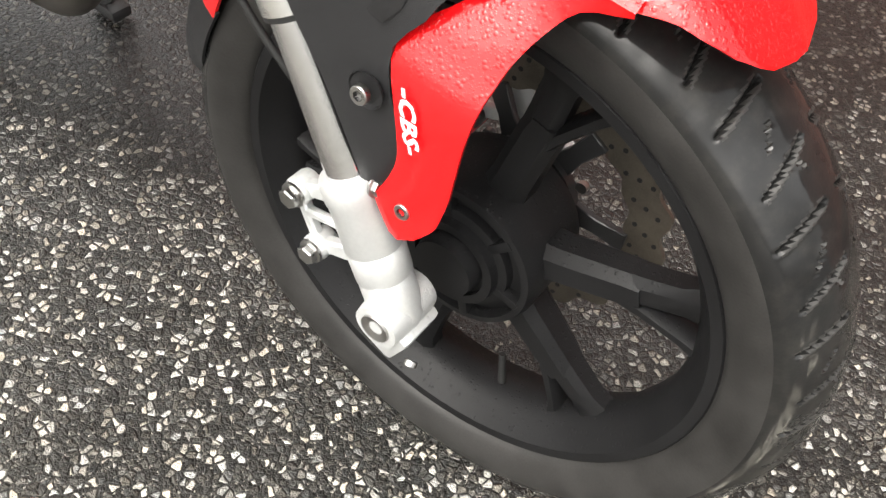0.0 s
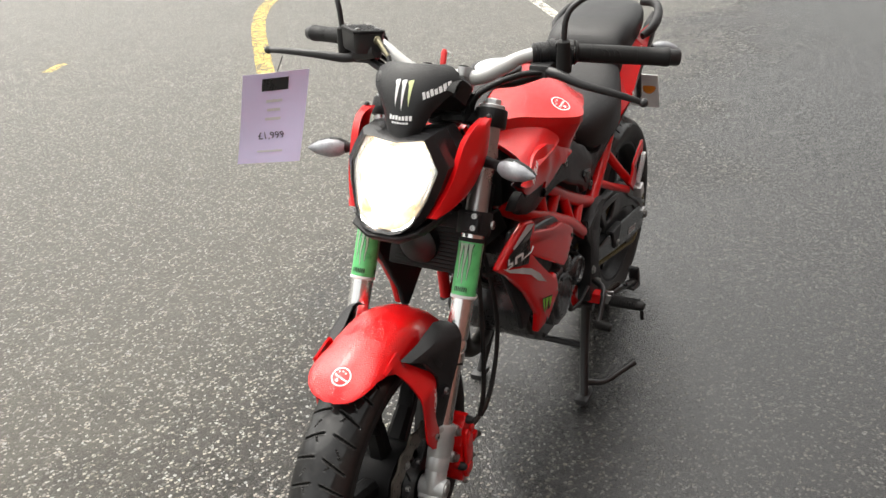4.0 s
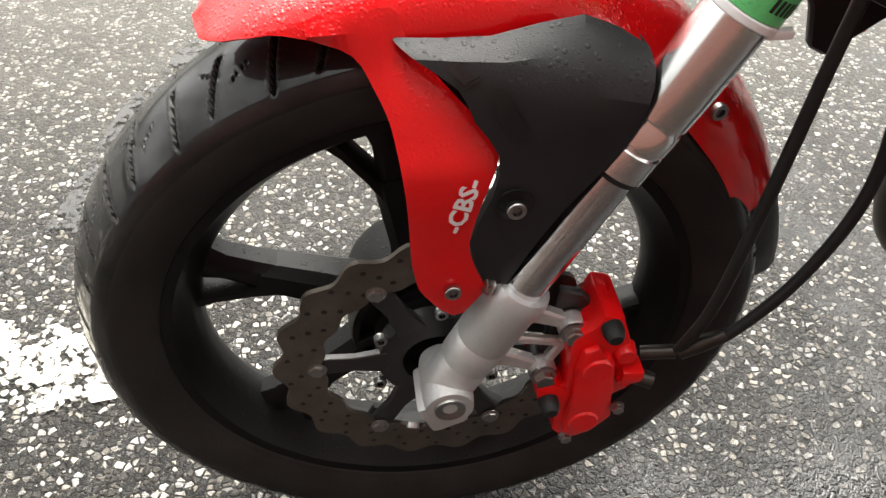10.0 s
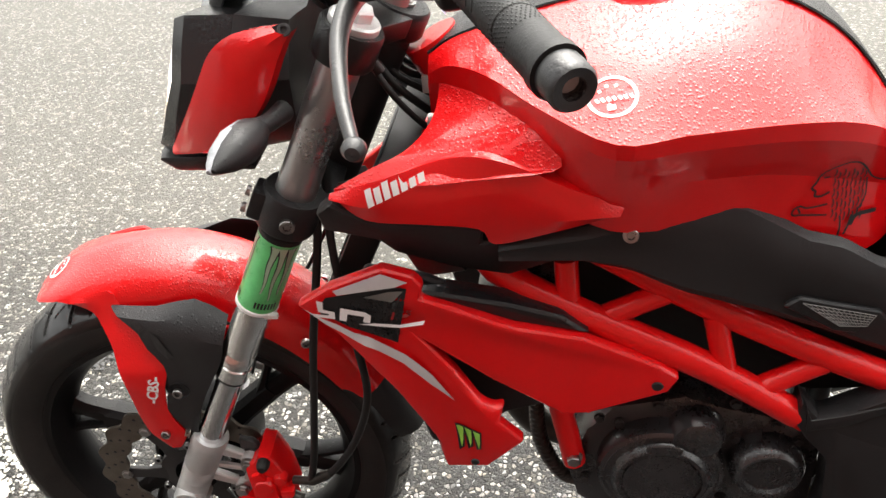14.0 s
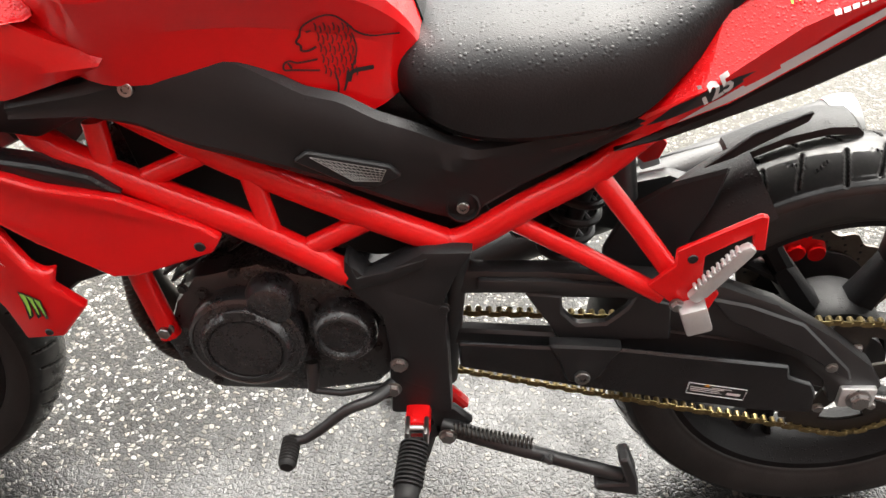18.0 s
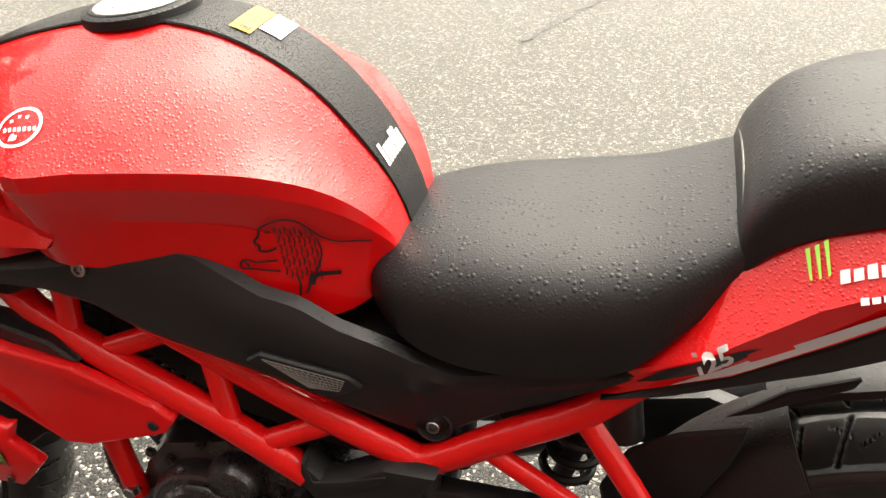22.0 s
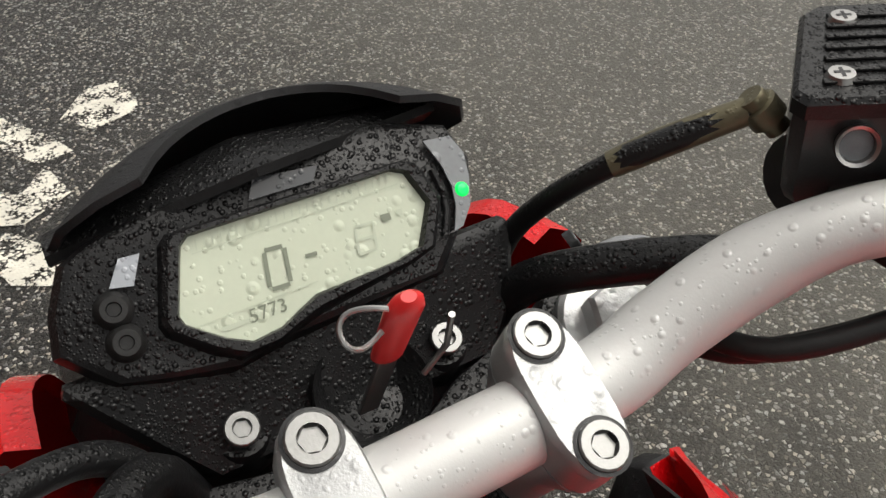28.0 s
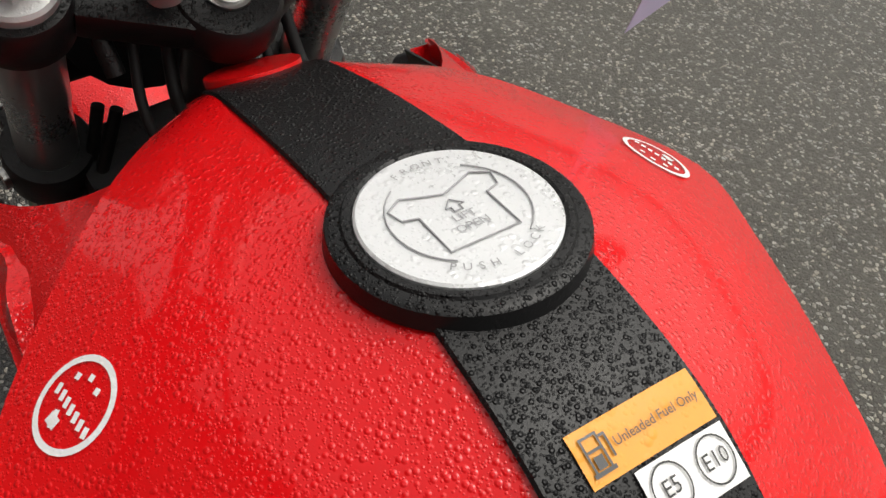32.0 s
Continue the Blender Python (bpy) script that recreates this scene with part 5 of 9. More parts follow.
seg(-0.04, 0.0078, 0.041, 0.0068, 0.0004, LCD_FAINT)
seg(-0.048, -0.0165, -0.002, -0.0168, 0.0004, LCD_FAINT)
seg(-0.04, -0.0205, -0.03, -0.021, 0.0016, LCD_FAINT)
seg(0.0295, -0.0035, 0.0335, -0.0037, 0.0028), seg(0.036, -0.0035, 0.0385, -0.0037, 0.0024, LCD_FAINT)
# curved tell-tale strip, with its one green lamp
strip = [(0.0574, 0.0193), (0.0689, 0.018), (0.072, 0.0099), (0.0705, 0.0), (0.0665, -0.0105), (0.0603, -0.0173), (0.0561, -0.0181), (0.0605, -0.009), (0.062, -0.0012), (0.061, 0.008)]
fpart("telltale_strip", plate([dash(a, b, 0.005) for a, b in strip], DN * 0.001), stuff("grey_telltale_glass", (0.16, 0.17, 0.18), 0.2, vary=0.2, wet=0.6), cluster, "grey tell-tale strip")
fpart("strip_edge", tube([dash(a - 0.0035, b, 0.004) for a, b in strip[5:]], 0.0016, 8), BLACK_WET, cluster)
fpart("green_lamp", lathe([(0.0, 0.0015), (0.0022, 0.001), (0.003, 0.0)], dash(0.0655, -0.0036, 0.006), DN, 14), LED, cluster, "lit green tell-tale")
for b in (-0.001, -0.0128):
    fpart("button", lathe([(0.0, 0.0035), (0.0022, 0.0035), (0.0026, 0.0045), (0.0045, 0.0045), (0.0058, 0.003), (0.0068, 0.0)], dash(-0.0703, b, 0.0035), DN, 24), RUBBER, cluster, "round black rubber button")
fpart("warning_window", plate([dash(-0.0692, 0.0062, 0.0042), dash(-0.0615, 0.0043, 0.0042), dash(-0.0559, 0.0142, 0.0042), dash(-0.0631, 0.0148, 0.0042)], DN * 0.001), stuff("pale_warning_window", (0.3, 0.32, 0.35), 0.2, wet=0.5), cluster)
fpart("warning_window", plate([dash(-0.0104, 0.0262, 0.0042), dash(0.0141, 0.0236, 0.0042), dash(0.0106, 0.0184, 0.0042), dash(-0.0146, 0.0192, 0.0042)], DN * 0.001), stuff("dark_warning_window", (0.05, 0.053, 0.058), 0.15, wet=0.5), cluster)
# sun hood over the cluster
rows = []
for y, x, z in [tuple(np.array((-0.088, 0.222, 1.021)) * (1 - k / 8) + np.array((-0.012, 0.238, 1.04)) * k / 8) for k in range(8)] + [tuple(np.array((-0.012, 0.238, 1.04)) * (1 - k / 8) + np.array((0.074, 0.216, 1.029)) * k / 8) for k in range(9)]:
    lip = V((x + 0.004, y * 0.98, z - 0.003))
    back = V((0.196 + 0.12 * y * y, y * 0.97, z - 0.018))
    rows.append([back, back.lerp(lip, 0.35) + V((0, 0, 0.006)), back.lerp(lip, 0.8) + V((0, 0, 0.004)), lip, lip + V((0.001, 0, -0.0035)), lip.lerp(back, 0.5) + V((0.003, 0, -0.006))])
fpart("hood", rings(rows, False, False), BLACK_WET, cluster, "black hood over the dials", 30)
# skirt and screws under the cluster
skirt = [(-0.1, 0.985), (-0.075, 0.955), (-0.06, 0.938), (0.06, 0.938), (0.075, 0.955), (0.085, 0.985)]
fpart("cluster_skirt", plate([(0.252 + 0.55 * (0.985 - z), y, z) for y, z in skirt], (0.012, 0, 0.005), 0.004, 1), BLACK_WET, cluster)
for side in (-1, 1):
    by = -0.0465 if side < 0 else 0.039
    fpart("boss", lathe([(0.0, 0.006), (0.011, 0.006), (0.014, 0.0), (0.016, -0.01)], (0.276, by, 0.951), (0.5, 0, 0.86), 22), BLACK_WET, cluster)
    fbolt(cluster, (0.2825, by, 0.9585), (0.5, 0, 0.86), 0.0066, 0.004, SCREW, socket=True)
# ignition lock and key
lock = fpart("ignition_lock", lathe([(0.0, -0.012), (0.013, -0.014), (0.02, -0.005), (0.0225, 0.0), (0.022, -0.03), (0.0, -0.04)], (0.293, 0.002, 0.962), (0.4, 0, 0.92), 34), BLACK_WET, bike, "black ignition lock")
key = thing("ignition_key", "key with a red plastic head in the ignition lock", "key")
K0 = V((0.3, -0.006, 0.962))
KD = (V((0.336, -0.004, 1.044)) - K0).normalized()
part("key_blade", plate([K0 + V((0, -0.004, 0)), K0 + V((0, 0.004, 0)), K0 + KD * 0.06 + V((0, 0.0035, 0)), K0 + KD * 0.06 + V((0, -0.0035, 0))], V((0.0018, 0, -0.0007)), 0.0003, 1), STEEL, key)
rows = []
for f, w, t in ((0.048, 0.0045, 0.0028), (0.05, 0.0058, 0.0035), (0.056, 0.006, 0.0036), (0.082, 0.0066, 0.0036), (0.087, 0.0052, 0.0032), (0.0895, 0.0024, 0.002)):
    c = K0 + KD * f
    rows.append([c + V((math.sin(k) * t * 0.94, math.cos(k) * w, -math.sin(k) * t * 0.35)) for k in np.arange(16) * math.pi / 8])
part("key_head", rings(rows), stuff("red_key_plastic", (0.6, 0.02, 0.02), 0.35, vary=0.06, wet=0.2), key, "red plastic key head")
ringp = [K0 + KD * 0.079 + V((0.003 * math.sin(2 * k), -0.009 + 0.0105 * math.cos(k), 0.006 * math.sin(k))) for k in np.linspace(0, 2 * math.pi, 33)]
part("key_ring", tube(ringp, 0.0009, 8), STEEL, key, "steel split ring")
part("key_tag", tube([K0 + KD * 0.075 + V((0.004, 0.015, -0.002)), K0 + KD * 0.05 + V((0.006, 0.018, 0)), K0 + KD * 0.035 + V((0.008, 0.012, 0.0))], 0.0011, 8), STEEL, key)

# ---- handlebar ----
BARC = V((0.352, 0.0, 0.9872))
path = [(0.352, 0.0, 0.9875), (0.352, 0.03, 0.9875), (0.352, 0.062, 0.9895), (0.351, 0.085, 0.998), (0.356, 0.115, 1.014), (0.367, 0.14, 1.028), (0.381, 0.165, 1.034), (0.399, 0.2, 1.036), (0.435, 0.27, 1.032), (0.477, 0.36, 1.023), (0.493, 0.402, 1.018)]
full = [(x, -y, z) for x, y, z in path[:0:-1]] + path
bar = fpart("handlebar", tube(full, [0.011] * 4 + [0.0125] * 2 + [0.0145] * 9 + [0.0125] * 2 + [0.011] * 4, 22, 5), BAR, bike, "silver tapered handlebar dotted with rain")
for side in (-1, 1):
    y = side * 0.0385
    cl = bmesh.new()
    cn = V((0.42, 0, 0.907)).normalized()
    ct = V((0.907, 0, -0.42)).normalized()
    prof = []
    for k in range(28):
        a = 2 * math.pi * k / 28
        u_, w_ = math.cos(a), math.sin(a)
        prof.append((0.0285 * math.copysign(abs(u_) ** 0.55, u_), 0.0125 * math.copysign(abs(w_) ** 0.8, w_)))
    def cpos(u_, w_, h_):
        return BARC + V((0, y, 0)) + ct * u_ + V((0, w_, 0)) + cn * h_
    rings([[cpos(u_ * s_, w_ * s_, h_) for u_, w_ in prof] for h_, s_ in ((-0.001, 1.0), (0.013, 1.0), (0.0165, 0.97), (0.018, 0.9))], True, True, cl)
    riser = rings([[cpos(u_ * s_ * (1 if h_ > -0.02 else 0.75), w_ * s_, h_) for u_, w_ in prof] for h_, s_ in ((-0.002, 1.0), (-0.02, 1.0), (-0.026, 0.98), (-0.05, 0.92))], True, True)
    clamp = fpart("bar_clamp", cl, CLAMP, bike, "silver handlebar clamp with socket screws")
    fpart("riser", riser, CLAMP, clamp)
    for u_ in (-0.0195, 0.0195):
        c = cpos(u_, 0, 0.0165)
        fpart("screw_rim", lathe([(0.0083, 0.0), (0.0092, 0.0008), (0.0095, 0.0018), (0.0083, 0.0022)], c, cn, 26, False, closed=True), BLACK_METAL, clamp)
        fbolt(clamp, c, cn, 0.0082, 0.0035, SCREW, True)
# grips, end caps and switch pods
def along(d, side):
    """A point on the bar's outer part, d metres out from the middle."""
    return V((float(np.interp(d, [0.2, 0.27, 0.36, 0.402], [0.399, 0.435, 0.477, 0.493])), side * d, float(np.interp(d, [0.2, 0.27, 0.36, 0.402], [1.036, 1.032, 1.023, 1.018]))))


for side in (-1, 1):
    g0, g1 = along(0.232, side), along(0.392, side)
    ga = (g1 - g0).normalized()
    L = (g1 - g0).length
    grip = fpart("handlebar_grip", lathe([(0.0, 0.0), (0.022, 0.0), (0.022, 0.004), (0.0165, 0.007), (0.0168, 0.03), (0.0162, 0.0305), (0.0162, 0.032), (0.0168, 0.0325), (0.0172, 0.075), (0.0166, 0.115), (0.016, 0.1155), (0.016, 0.117), (0.0166, 0.1175), (0.0168, L - 0.012), (0.018, L - 0.01), (0.018, L), (0.0, L)], g0, ga, 36), RUBBER, bike, "black rubber grip with moulded pattern")
    dots = bmesh.new()
    e1 = ga.orthogonal().normalized()
    e2 = ga.cross(e1)
    for i in range(40):
        for j in range(34):
            s_, a = 0.012 + i * 0.0032, 2 * math.pi * (j + 0.5 * (i % 2)) / 34
            c = g0 + ga * s_ + (e1 * math.cos(a) + e2 * math.sin(a)) * 0.0167
            if 0.04 < s_ < 0.11 and j % 9 in (1, 2, 3, 4):
                continue
            n_ = (e1 * math.cos(a) + e2 * math.sin(a))
            t_ = n_.cross(ga)
            q = 0.0007
            vs = [dots.verts.new(c + ga * u_ * q + t_ * w_ * q + n_ * 0.0004) for u_, w_ in ((-1, -1), (1, -1), (1, 1), (-1, 1))]
            tip = dots.verts.new(c + n_ * 0.0008)
            for k in range(4):
                dots.faces.new((vs[k], vs[(k + 1) % 4], tip))
    tagged(fpart("grip_texture", dots, RUBBER, grip, "raised rubber knobs"), kind="stuff")
    for s_ in (0.05, 0.06, 0.07, 0.08):
        for k in range(3):
            a = 0.6 + k * 2.1
            n_ = e1 * math.cos(a) + e2 * math.sin(a)
            fpart("grip_rib", tube([g0 + ga * (s_ - 0.004) + n_ * 0.0172, g0 + ga * (s_ + 0.002) + (n_ * 0.98 + ga.cross(n_) * 0.35).normalized() * 0.0172, g0 + ga * (s_ + 0.004) + (n_ * 0.85 + ga.cross(n_) * 0.7).normalized() * 0.0172], 0.0011, 6), RUBBER, grip)
    fpart("bar_end", lathe([(0.0075, L + 0.02), (0.0135, L + 0.021), (0.0155, L + 0.018), (0.0155, L + 0.001), (0.0, L + 0.001)], g0, ga, 30, False), BLACK_METAL, grip, "black bar end weight")
    # The hole's black lining paints the shade inside it.
    fpart("bar_end_hole", lathe([(0.0076, L + 0.02), (0.007, L + 0.008), (0.0, L + 0.008)], g0, ga, 20, False), BLACK_DECAL_HOLE, grip)
    # switch pod
    p0 = along(0.205, side)
    turn = Matrix.Rotation(radians(-side * 18), 3, "Z")
    pod = lathe([(0.016, -0.024), (0.02, -0.024), (0.0225, -0.021), (0.0225, 0.018), (0.0245, 0.021), (0.0245, 0.027), (0.016, 0.027)], p0, ga, 30, False, closed=True)
    join(pod, block(p0 + V((0.002, 0, -0.002)), (0.042, 0.044, 0.042), 0.013, turn, 4))
    join(pod, block(p0 + V((0.012, side * 0.004, -0.026)), (0.032, 0.038, 0.03), 0.009, turn, 3))
    pod = fpart("switch_pod", pod, BLACK_WET, bike, "black handlebar switch pod beaded with rain")
    # lever clamp with its two screws
    c0, cd = V((0.3795, side * 0.162, 1.0335)), V((0.42, side * 0.9, 0.03)).normalized()
    ring = lathe([(0.0145, 0.0), (0.0195, 0.0), (0.0212, 0.002), (0.0212, 0.0085), (0.0195, 0.01), (0.0195, 0.0135), (0.0225, 0.015), (0.0225, 0.03), (0.0205, 0.032), (0.0145, 0.032)], c0, cd, 30, False, closed=True)
    join(ring, block(c0 + cd * 0.018 + V((0.008, -side * 0.004, -0.002)), (0.028, 0.026, 0.044), 0.009, Matrix.Rotation(radians(-side * 25), 3, "Z"), 3))
    ring = fpart("lever_clamp", ring, BLACK_WET, pod)
    for dx, dz in ((0.0185, 0.0125), (0.0165, -0.018)):
        fbolt(ring, c0 + cd * 0.018 + V((dx, -side * 0.008, dz)), (0.85, -side * 0.45, 0.35), 0.0055, 0.0045, STEEL, True)
    # mirror stem (the mirror head is carried on its arm)
    base_m = V((0.352, side * 0.232, 1.035))
    stem = fpart("mirror", tube([base_m + V((0.004, 0, -0.022)), base_m + V((0, 0, 0.034)), base_m + V((-0.001, side * 0.002, 0.038))], [0.0145, 0.0118, 0.007], 18), RUBBER, bike, "black round-stemmed rear-view mirror")
    fpart("mirror_stem", tube([base_m + V((0, 0, 0.03)), base_m + V((0.0, side * 0.004, 0.075)), base_m + V((0.012, side * 0.02, 0.1)), base_m + V((0.05, side * 0.07, 0.13)), base_m + V((0.07, side * 0.1, 0.145))], 0.0055, 12, 5), BLACK_METAL, stem)
    rows = []
    mc = base_m + V((0.082, side * 0.15, 0.16))
    for f, s_ in ((-0.012, 0.3), (-0.01, 0.75), (-0.004, 0.97), (0.004, 1.0), (0.008, 0.95)):
        rows.append([mc + V((f + 0.2 * math.cos(k) * 0.03 * side, math.cos(k) * 0.062 * s_ * side, math.sin(k) * 0.036 * s_ + 0.008 * math.cos(k))) for k in np.arange(28) * math.pi / 14])
    fpart("mirror_head", rings(rows), BLACK, stem)
    glass = Nodes("mirror_glass")
    glass.set(Base_Color=(0.85, 0.86, 0.87), Metallic=1.0, Roughness=0.03)
    fpart("mirror_glass", flat([p + V((0.0006, 0, 0)) for p in rows[-1]]), glass.mat, stem)
    # lever
    lv0 = V((0.352, side * 0.2, 1.012))
    tip = V((0.362, side * 0.38, 0.966)) if side < 0 else V((0.34, side * 0.412, 1.014))
    lever = fpart("lever", tube([lv0, lv0 + V((-0.012, side * 0.03, -0.002)), lv0.lerp(tip, 0.4) + V((-0.02, 0, 0.004)), lv0.lerp(tip, 0.75) + V((-0.012, 0, 0.004)), tip], [0.0085, 0.008, 0.0068, 0.0056, 0.0046], 14, 5, flat=1.2), BLACK_METAL, bike, "black brake lever" if side > 0 else "black clutch lever")
    fpart("lever_ball", lathe([(0.0005, -0.0085), (0.005, -0.007), (0.0083, -0.002), (0.0083, 0.002), (0.005, 0.007), (0.0005, 0.0085)], tip, (0, 1, 0), 18, False), BLACK_METAL, lever)
    fpart("lever_perch", block(lv0 + V((0.016, -side * 0.012, 0.0)), (0.05, 0.04, 0.024), 0.006), BLACK_METAL, lever)
# ---- fuel tank ----
# stations along the tank: x, then (half-width, height) for crown, band edge, shoulder, crease, flank, foot
TANK = [
    (0.366, (0.0, 0.882), (0.034, 0.882), (0.044, 0.878), (0.052, 0.868), (0.052, 0.835), (0.05, 0.80)),
    (0.39, (0.0, 0.899), (0.036, 0.898), (0.052, 0.893), (0.072, 0.885), (0.074, 0.835), (0.07, 0.79)),
    (0.43, (0.0, 0.914), (0.037, 0.912), (0.074, 0.905), (0.112, 0.892), (0.115, 0.835), (0.105, 0.78)),
    (0.48, (0.0, 0.93), (0.037, 0.928), (0.1, 0.91), (0.16, 0.881), (0.155, 0.825), (0.14, 0.775)),
    (0.545, (0.0, 0.945), (0.037, 0.943), (0.122, 0.913), (0.204, 0.869), (0.184, 0.815), (0.168, 0.76)),
    (0.605, (0.0, 0.95), (0.037, 0.948), (0.12, 0.915), (0.19, 0.87), (0.168, 0.812), (0.158, 0.755)),
    (0.68, (0.0, 0.94), (0.037, 0.938), (0.106, 0.906), (0.165, 0.866), (0.142, 0.805), (0.138, 0.738)),
    (0.745, (0.0, 0.907), (0.037, 0.905), (0.09, 0.876), (0.14, 0.856), (0.121, 0.79), (0.124, 0.7)),
    (0.795, (0.0, 0.857), (0.036, 0.854), (0.073, 0.836), (0.11, 0.83), (0.1, 0.772), (0.104, 0.698)),
    (0.83, (0.0, 0.8), (0.034, 0.798), (0.05, 0.792), (0.08, 0.787), (0.078, 0.75), (0.078, 0.715)),
    (0.848, (0.0, 0.745), (0.03, 0.744), (0.038, 0.742), (0.052, 0.738), (0.052, 0.73), (0.05, 0.722)),
]


def tank_ring(row, lift=0.0):
    """The half section at a station, from the crown to the foot."""
    p = [(row[1 + 2 * i], row[2 + 2 * i] + lift) for i in range(6)]
    a = smooth([p[0], p[1]], 2)[:-1] + smooth([p[1], p[2], p[3]], 4)
    hip = (0.8 * p[3][0] + 0.2 * p[4][0] + 0.003, 0.72 * p[3][1] + 0.28 * p[4][1])
    b = [p[3], hip, (0.5 * (hip[0] + p[4][0]), 0.5 * (hip[1] + p[4][1])), p[4], (0.5 * (p[4][0] + p[5][0]), 0.5 * (p[4][1] + p[5][1])), p[5]][1:]
    return [(row[0], float(q[0]), float(q[1])) for q in a + b]


tank_rows = smooth([(r[0], *(v for q in r[1:] for v in q)) for r in TANK], 4)
secs = []
for row in tank_rows:
    half = tank_ring(row)
    secs.append([(x, -y, z) for x, y, z in half[:0:-1]] + half)
tank = part("fuel_tank", rings(secs, closed=False, caps=False), RED, bike, "glossy red fuel tank beaded with rain", angle=16)
tank_tree = tree_of(tank)


def crown(x):
    return float(np.interp(x, [r[0] for r in tank_rows], [r[2] for r in tank_rows]))


# the black band over its crown, with a collar round the filler
CAP_X = 0.575
band = bmesh.new()
secs = []
xs = np.linspace(0.364, 0.845, 60)
for i, x in enumerate(xs):
    w = float(np.interp(x, [0.364, 0.45, 0.7, 0.8, 0.845], [0.034, 0.037, 0.041, 0.038, 0.03]))
    dx = 0.002
    slope = (crown(x + dx) - crown(x - dx)) / (2 * dx)
    nrm = V((-slope, 0, 1)).normalized() * 0.0022
    secs.append([V((x, v * w, crown(x) - 0.0012 * abs(v) ** 3)) + nrm * (1.0 if abs(v) < 0.99 else 0.25) for v in (-1, -0.97, -0.9, -0.5, 0, 0.5, 0.9, 0.97, 1)])
rings(secs, False, False, band)
band = part("tank_band", band, BLACK_WET, tank, "black grained band along the tank, beaded with rain")
n_up = V((-0.12, 0, 1)).normalized()
CAP = V((CAP_X, 0.0, crown(CAP_X)))
collar = part("filler_collar", lathe([(0.0445, 0.0045), (0.0462, 0.0058), (0.0488, 0.0056), (0.0498, 0.0042), (0.054, 0.0038), (0.0562, 0.0022), (0.0575, -0.006), (0.044, -0.006)], CAP, n_up, 64, False, closed=True), BLACK_WET, tank, "black collar round the filler cap")
cap = part("filler_cap", lathe([(0.0, 0.0065), (0.043, 0.0065), (0.0442, 0.0055), (0.0442, 0.0)], CAP, n_up, 64, False), stuff("white_silver_cap", (0.72, 0.73, 0.74), 0.3, metal=0.35, vary=0.05, wet=0.3, bead=230, cover=0.7), tank, "round silver filler cap beaded with rain")
cap_r, cap_u = V((0, 1, 0)), V((-1, 0, -0.12)).normalized()


def on_cap(x, y):
    return CAP + n_up * 0.0072 + cap_r * x + cap_u * y


ink = stuff("grey_engraving", (0.3, 0.3, 0.31), 0.4, vary=0.1)
lettering("LIFT", 0.0062, on_cap(0, -0.004), cap_r, cap_u, cap, ink, lift=0)
lettering("OPEN", 0.0062, on_cap(0, -0.0105), cap_r, cap_u, cap, ink, lift=0)
for word, mid, sgn in (("FRONT", 90, -1), ("PUSH LOCK", 270, 1)):
    for i, ch in enumerate(word):
        if ch == " ":
            continue
        a = radians(mid + sgn * (i - (len(word) - 1) / 2) * 9.5)
        rr = 0.0345
        out = V((math.cos(a), math.sin(a)))
        up2 = out if sgn < 0 else -out
        rt = V((up2.y, -up2.x))
        lettering(ch, 0.0058, on_cap(rr * out.x, rr * out.y), cap_r * rt.x + cap_u * rt.y, cap_r * up2.x + cap_u * up2.y, cap, ink, lift=0)


def line_on_cap(pts, w=0.0005):
    bm = bmesh.new()
    tube([on_cap(*p) for p in pts], w, 6, 0, True, bm)
    part("engraved_line", bm, ink, cap)


line_on_cap([(-0.017, 0.004), (-0.017, -0.02), (0.017, -0.02), (0.017, 0.004)])
line_on_cap([(-0.017, 0.004), (-0.024, 0.006), (-0.026, 0.014), (-0.018, 0.019), (-0.011, 0.016), (0, 0.012), (0.011, 0.016), (0.018, 0.019), (0.026, 0.014), (0.024, 0.006), (0.017, 0.004)])
line_on_cap([(-0.0045, 0.003), (0, 0.008), (0.0045, 0.003), (0.002, 0.003), (0.002, 0.0), (-0.002, 0.0), (-0.002, 0.003), (-0.0045, 0.003)], 0.0004)
for a0, a1 in ((125, 235), (-55, 55)):
    line_on_cap([(0.031 * math.cos(radians(a)), 0.031 * math.sin(radians(a))) for a in range(a0, a1 + 1, 10)], 0.0004)

# the stickers on the band, and its wordmark
band_tree = tree_of(band)


def lay_down(bm, tree, lift):
    for v in bm.verts:
        hit = tree.ray_cast(V((v.co.x, v.co.y, 1.4)), V((0, 0, -1)))[0]
        if hit is not None:
            v.co = hit + V((0, 0, lift))
    return bm


def band_text(text, size, place, lift=0.0024, mat_=None, shape=None):
    ob = lettering(text, size, place, (0, 1, 0), (-1, 0, 0), tank, mat_ or BLACK_DECAL_HOLE, tree=None)
    for v in ob.data.vertices:
        hit = band_tree.ray_cast(V((v.co.x, v.co.y, 1.4)), V((0, 0, -1)))[0]
        if hit is not None:
            v.co = hit + V((0, 0, lift))
    return ob


def band_shape(bm, mat_, name, lift, label=""):
    return part(name, lay_down(bm, band_tree, lift), mat_, tank, label)


def grid(x0, x1, y0, y1, nx=8, ny=8):
    return rings([[(x, y, 1.2) for y in np.linspace(y0, y1, ny)] for x in np.linspace(x0, x1, nx)], False, False)


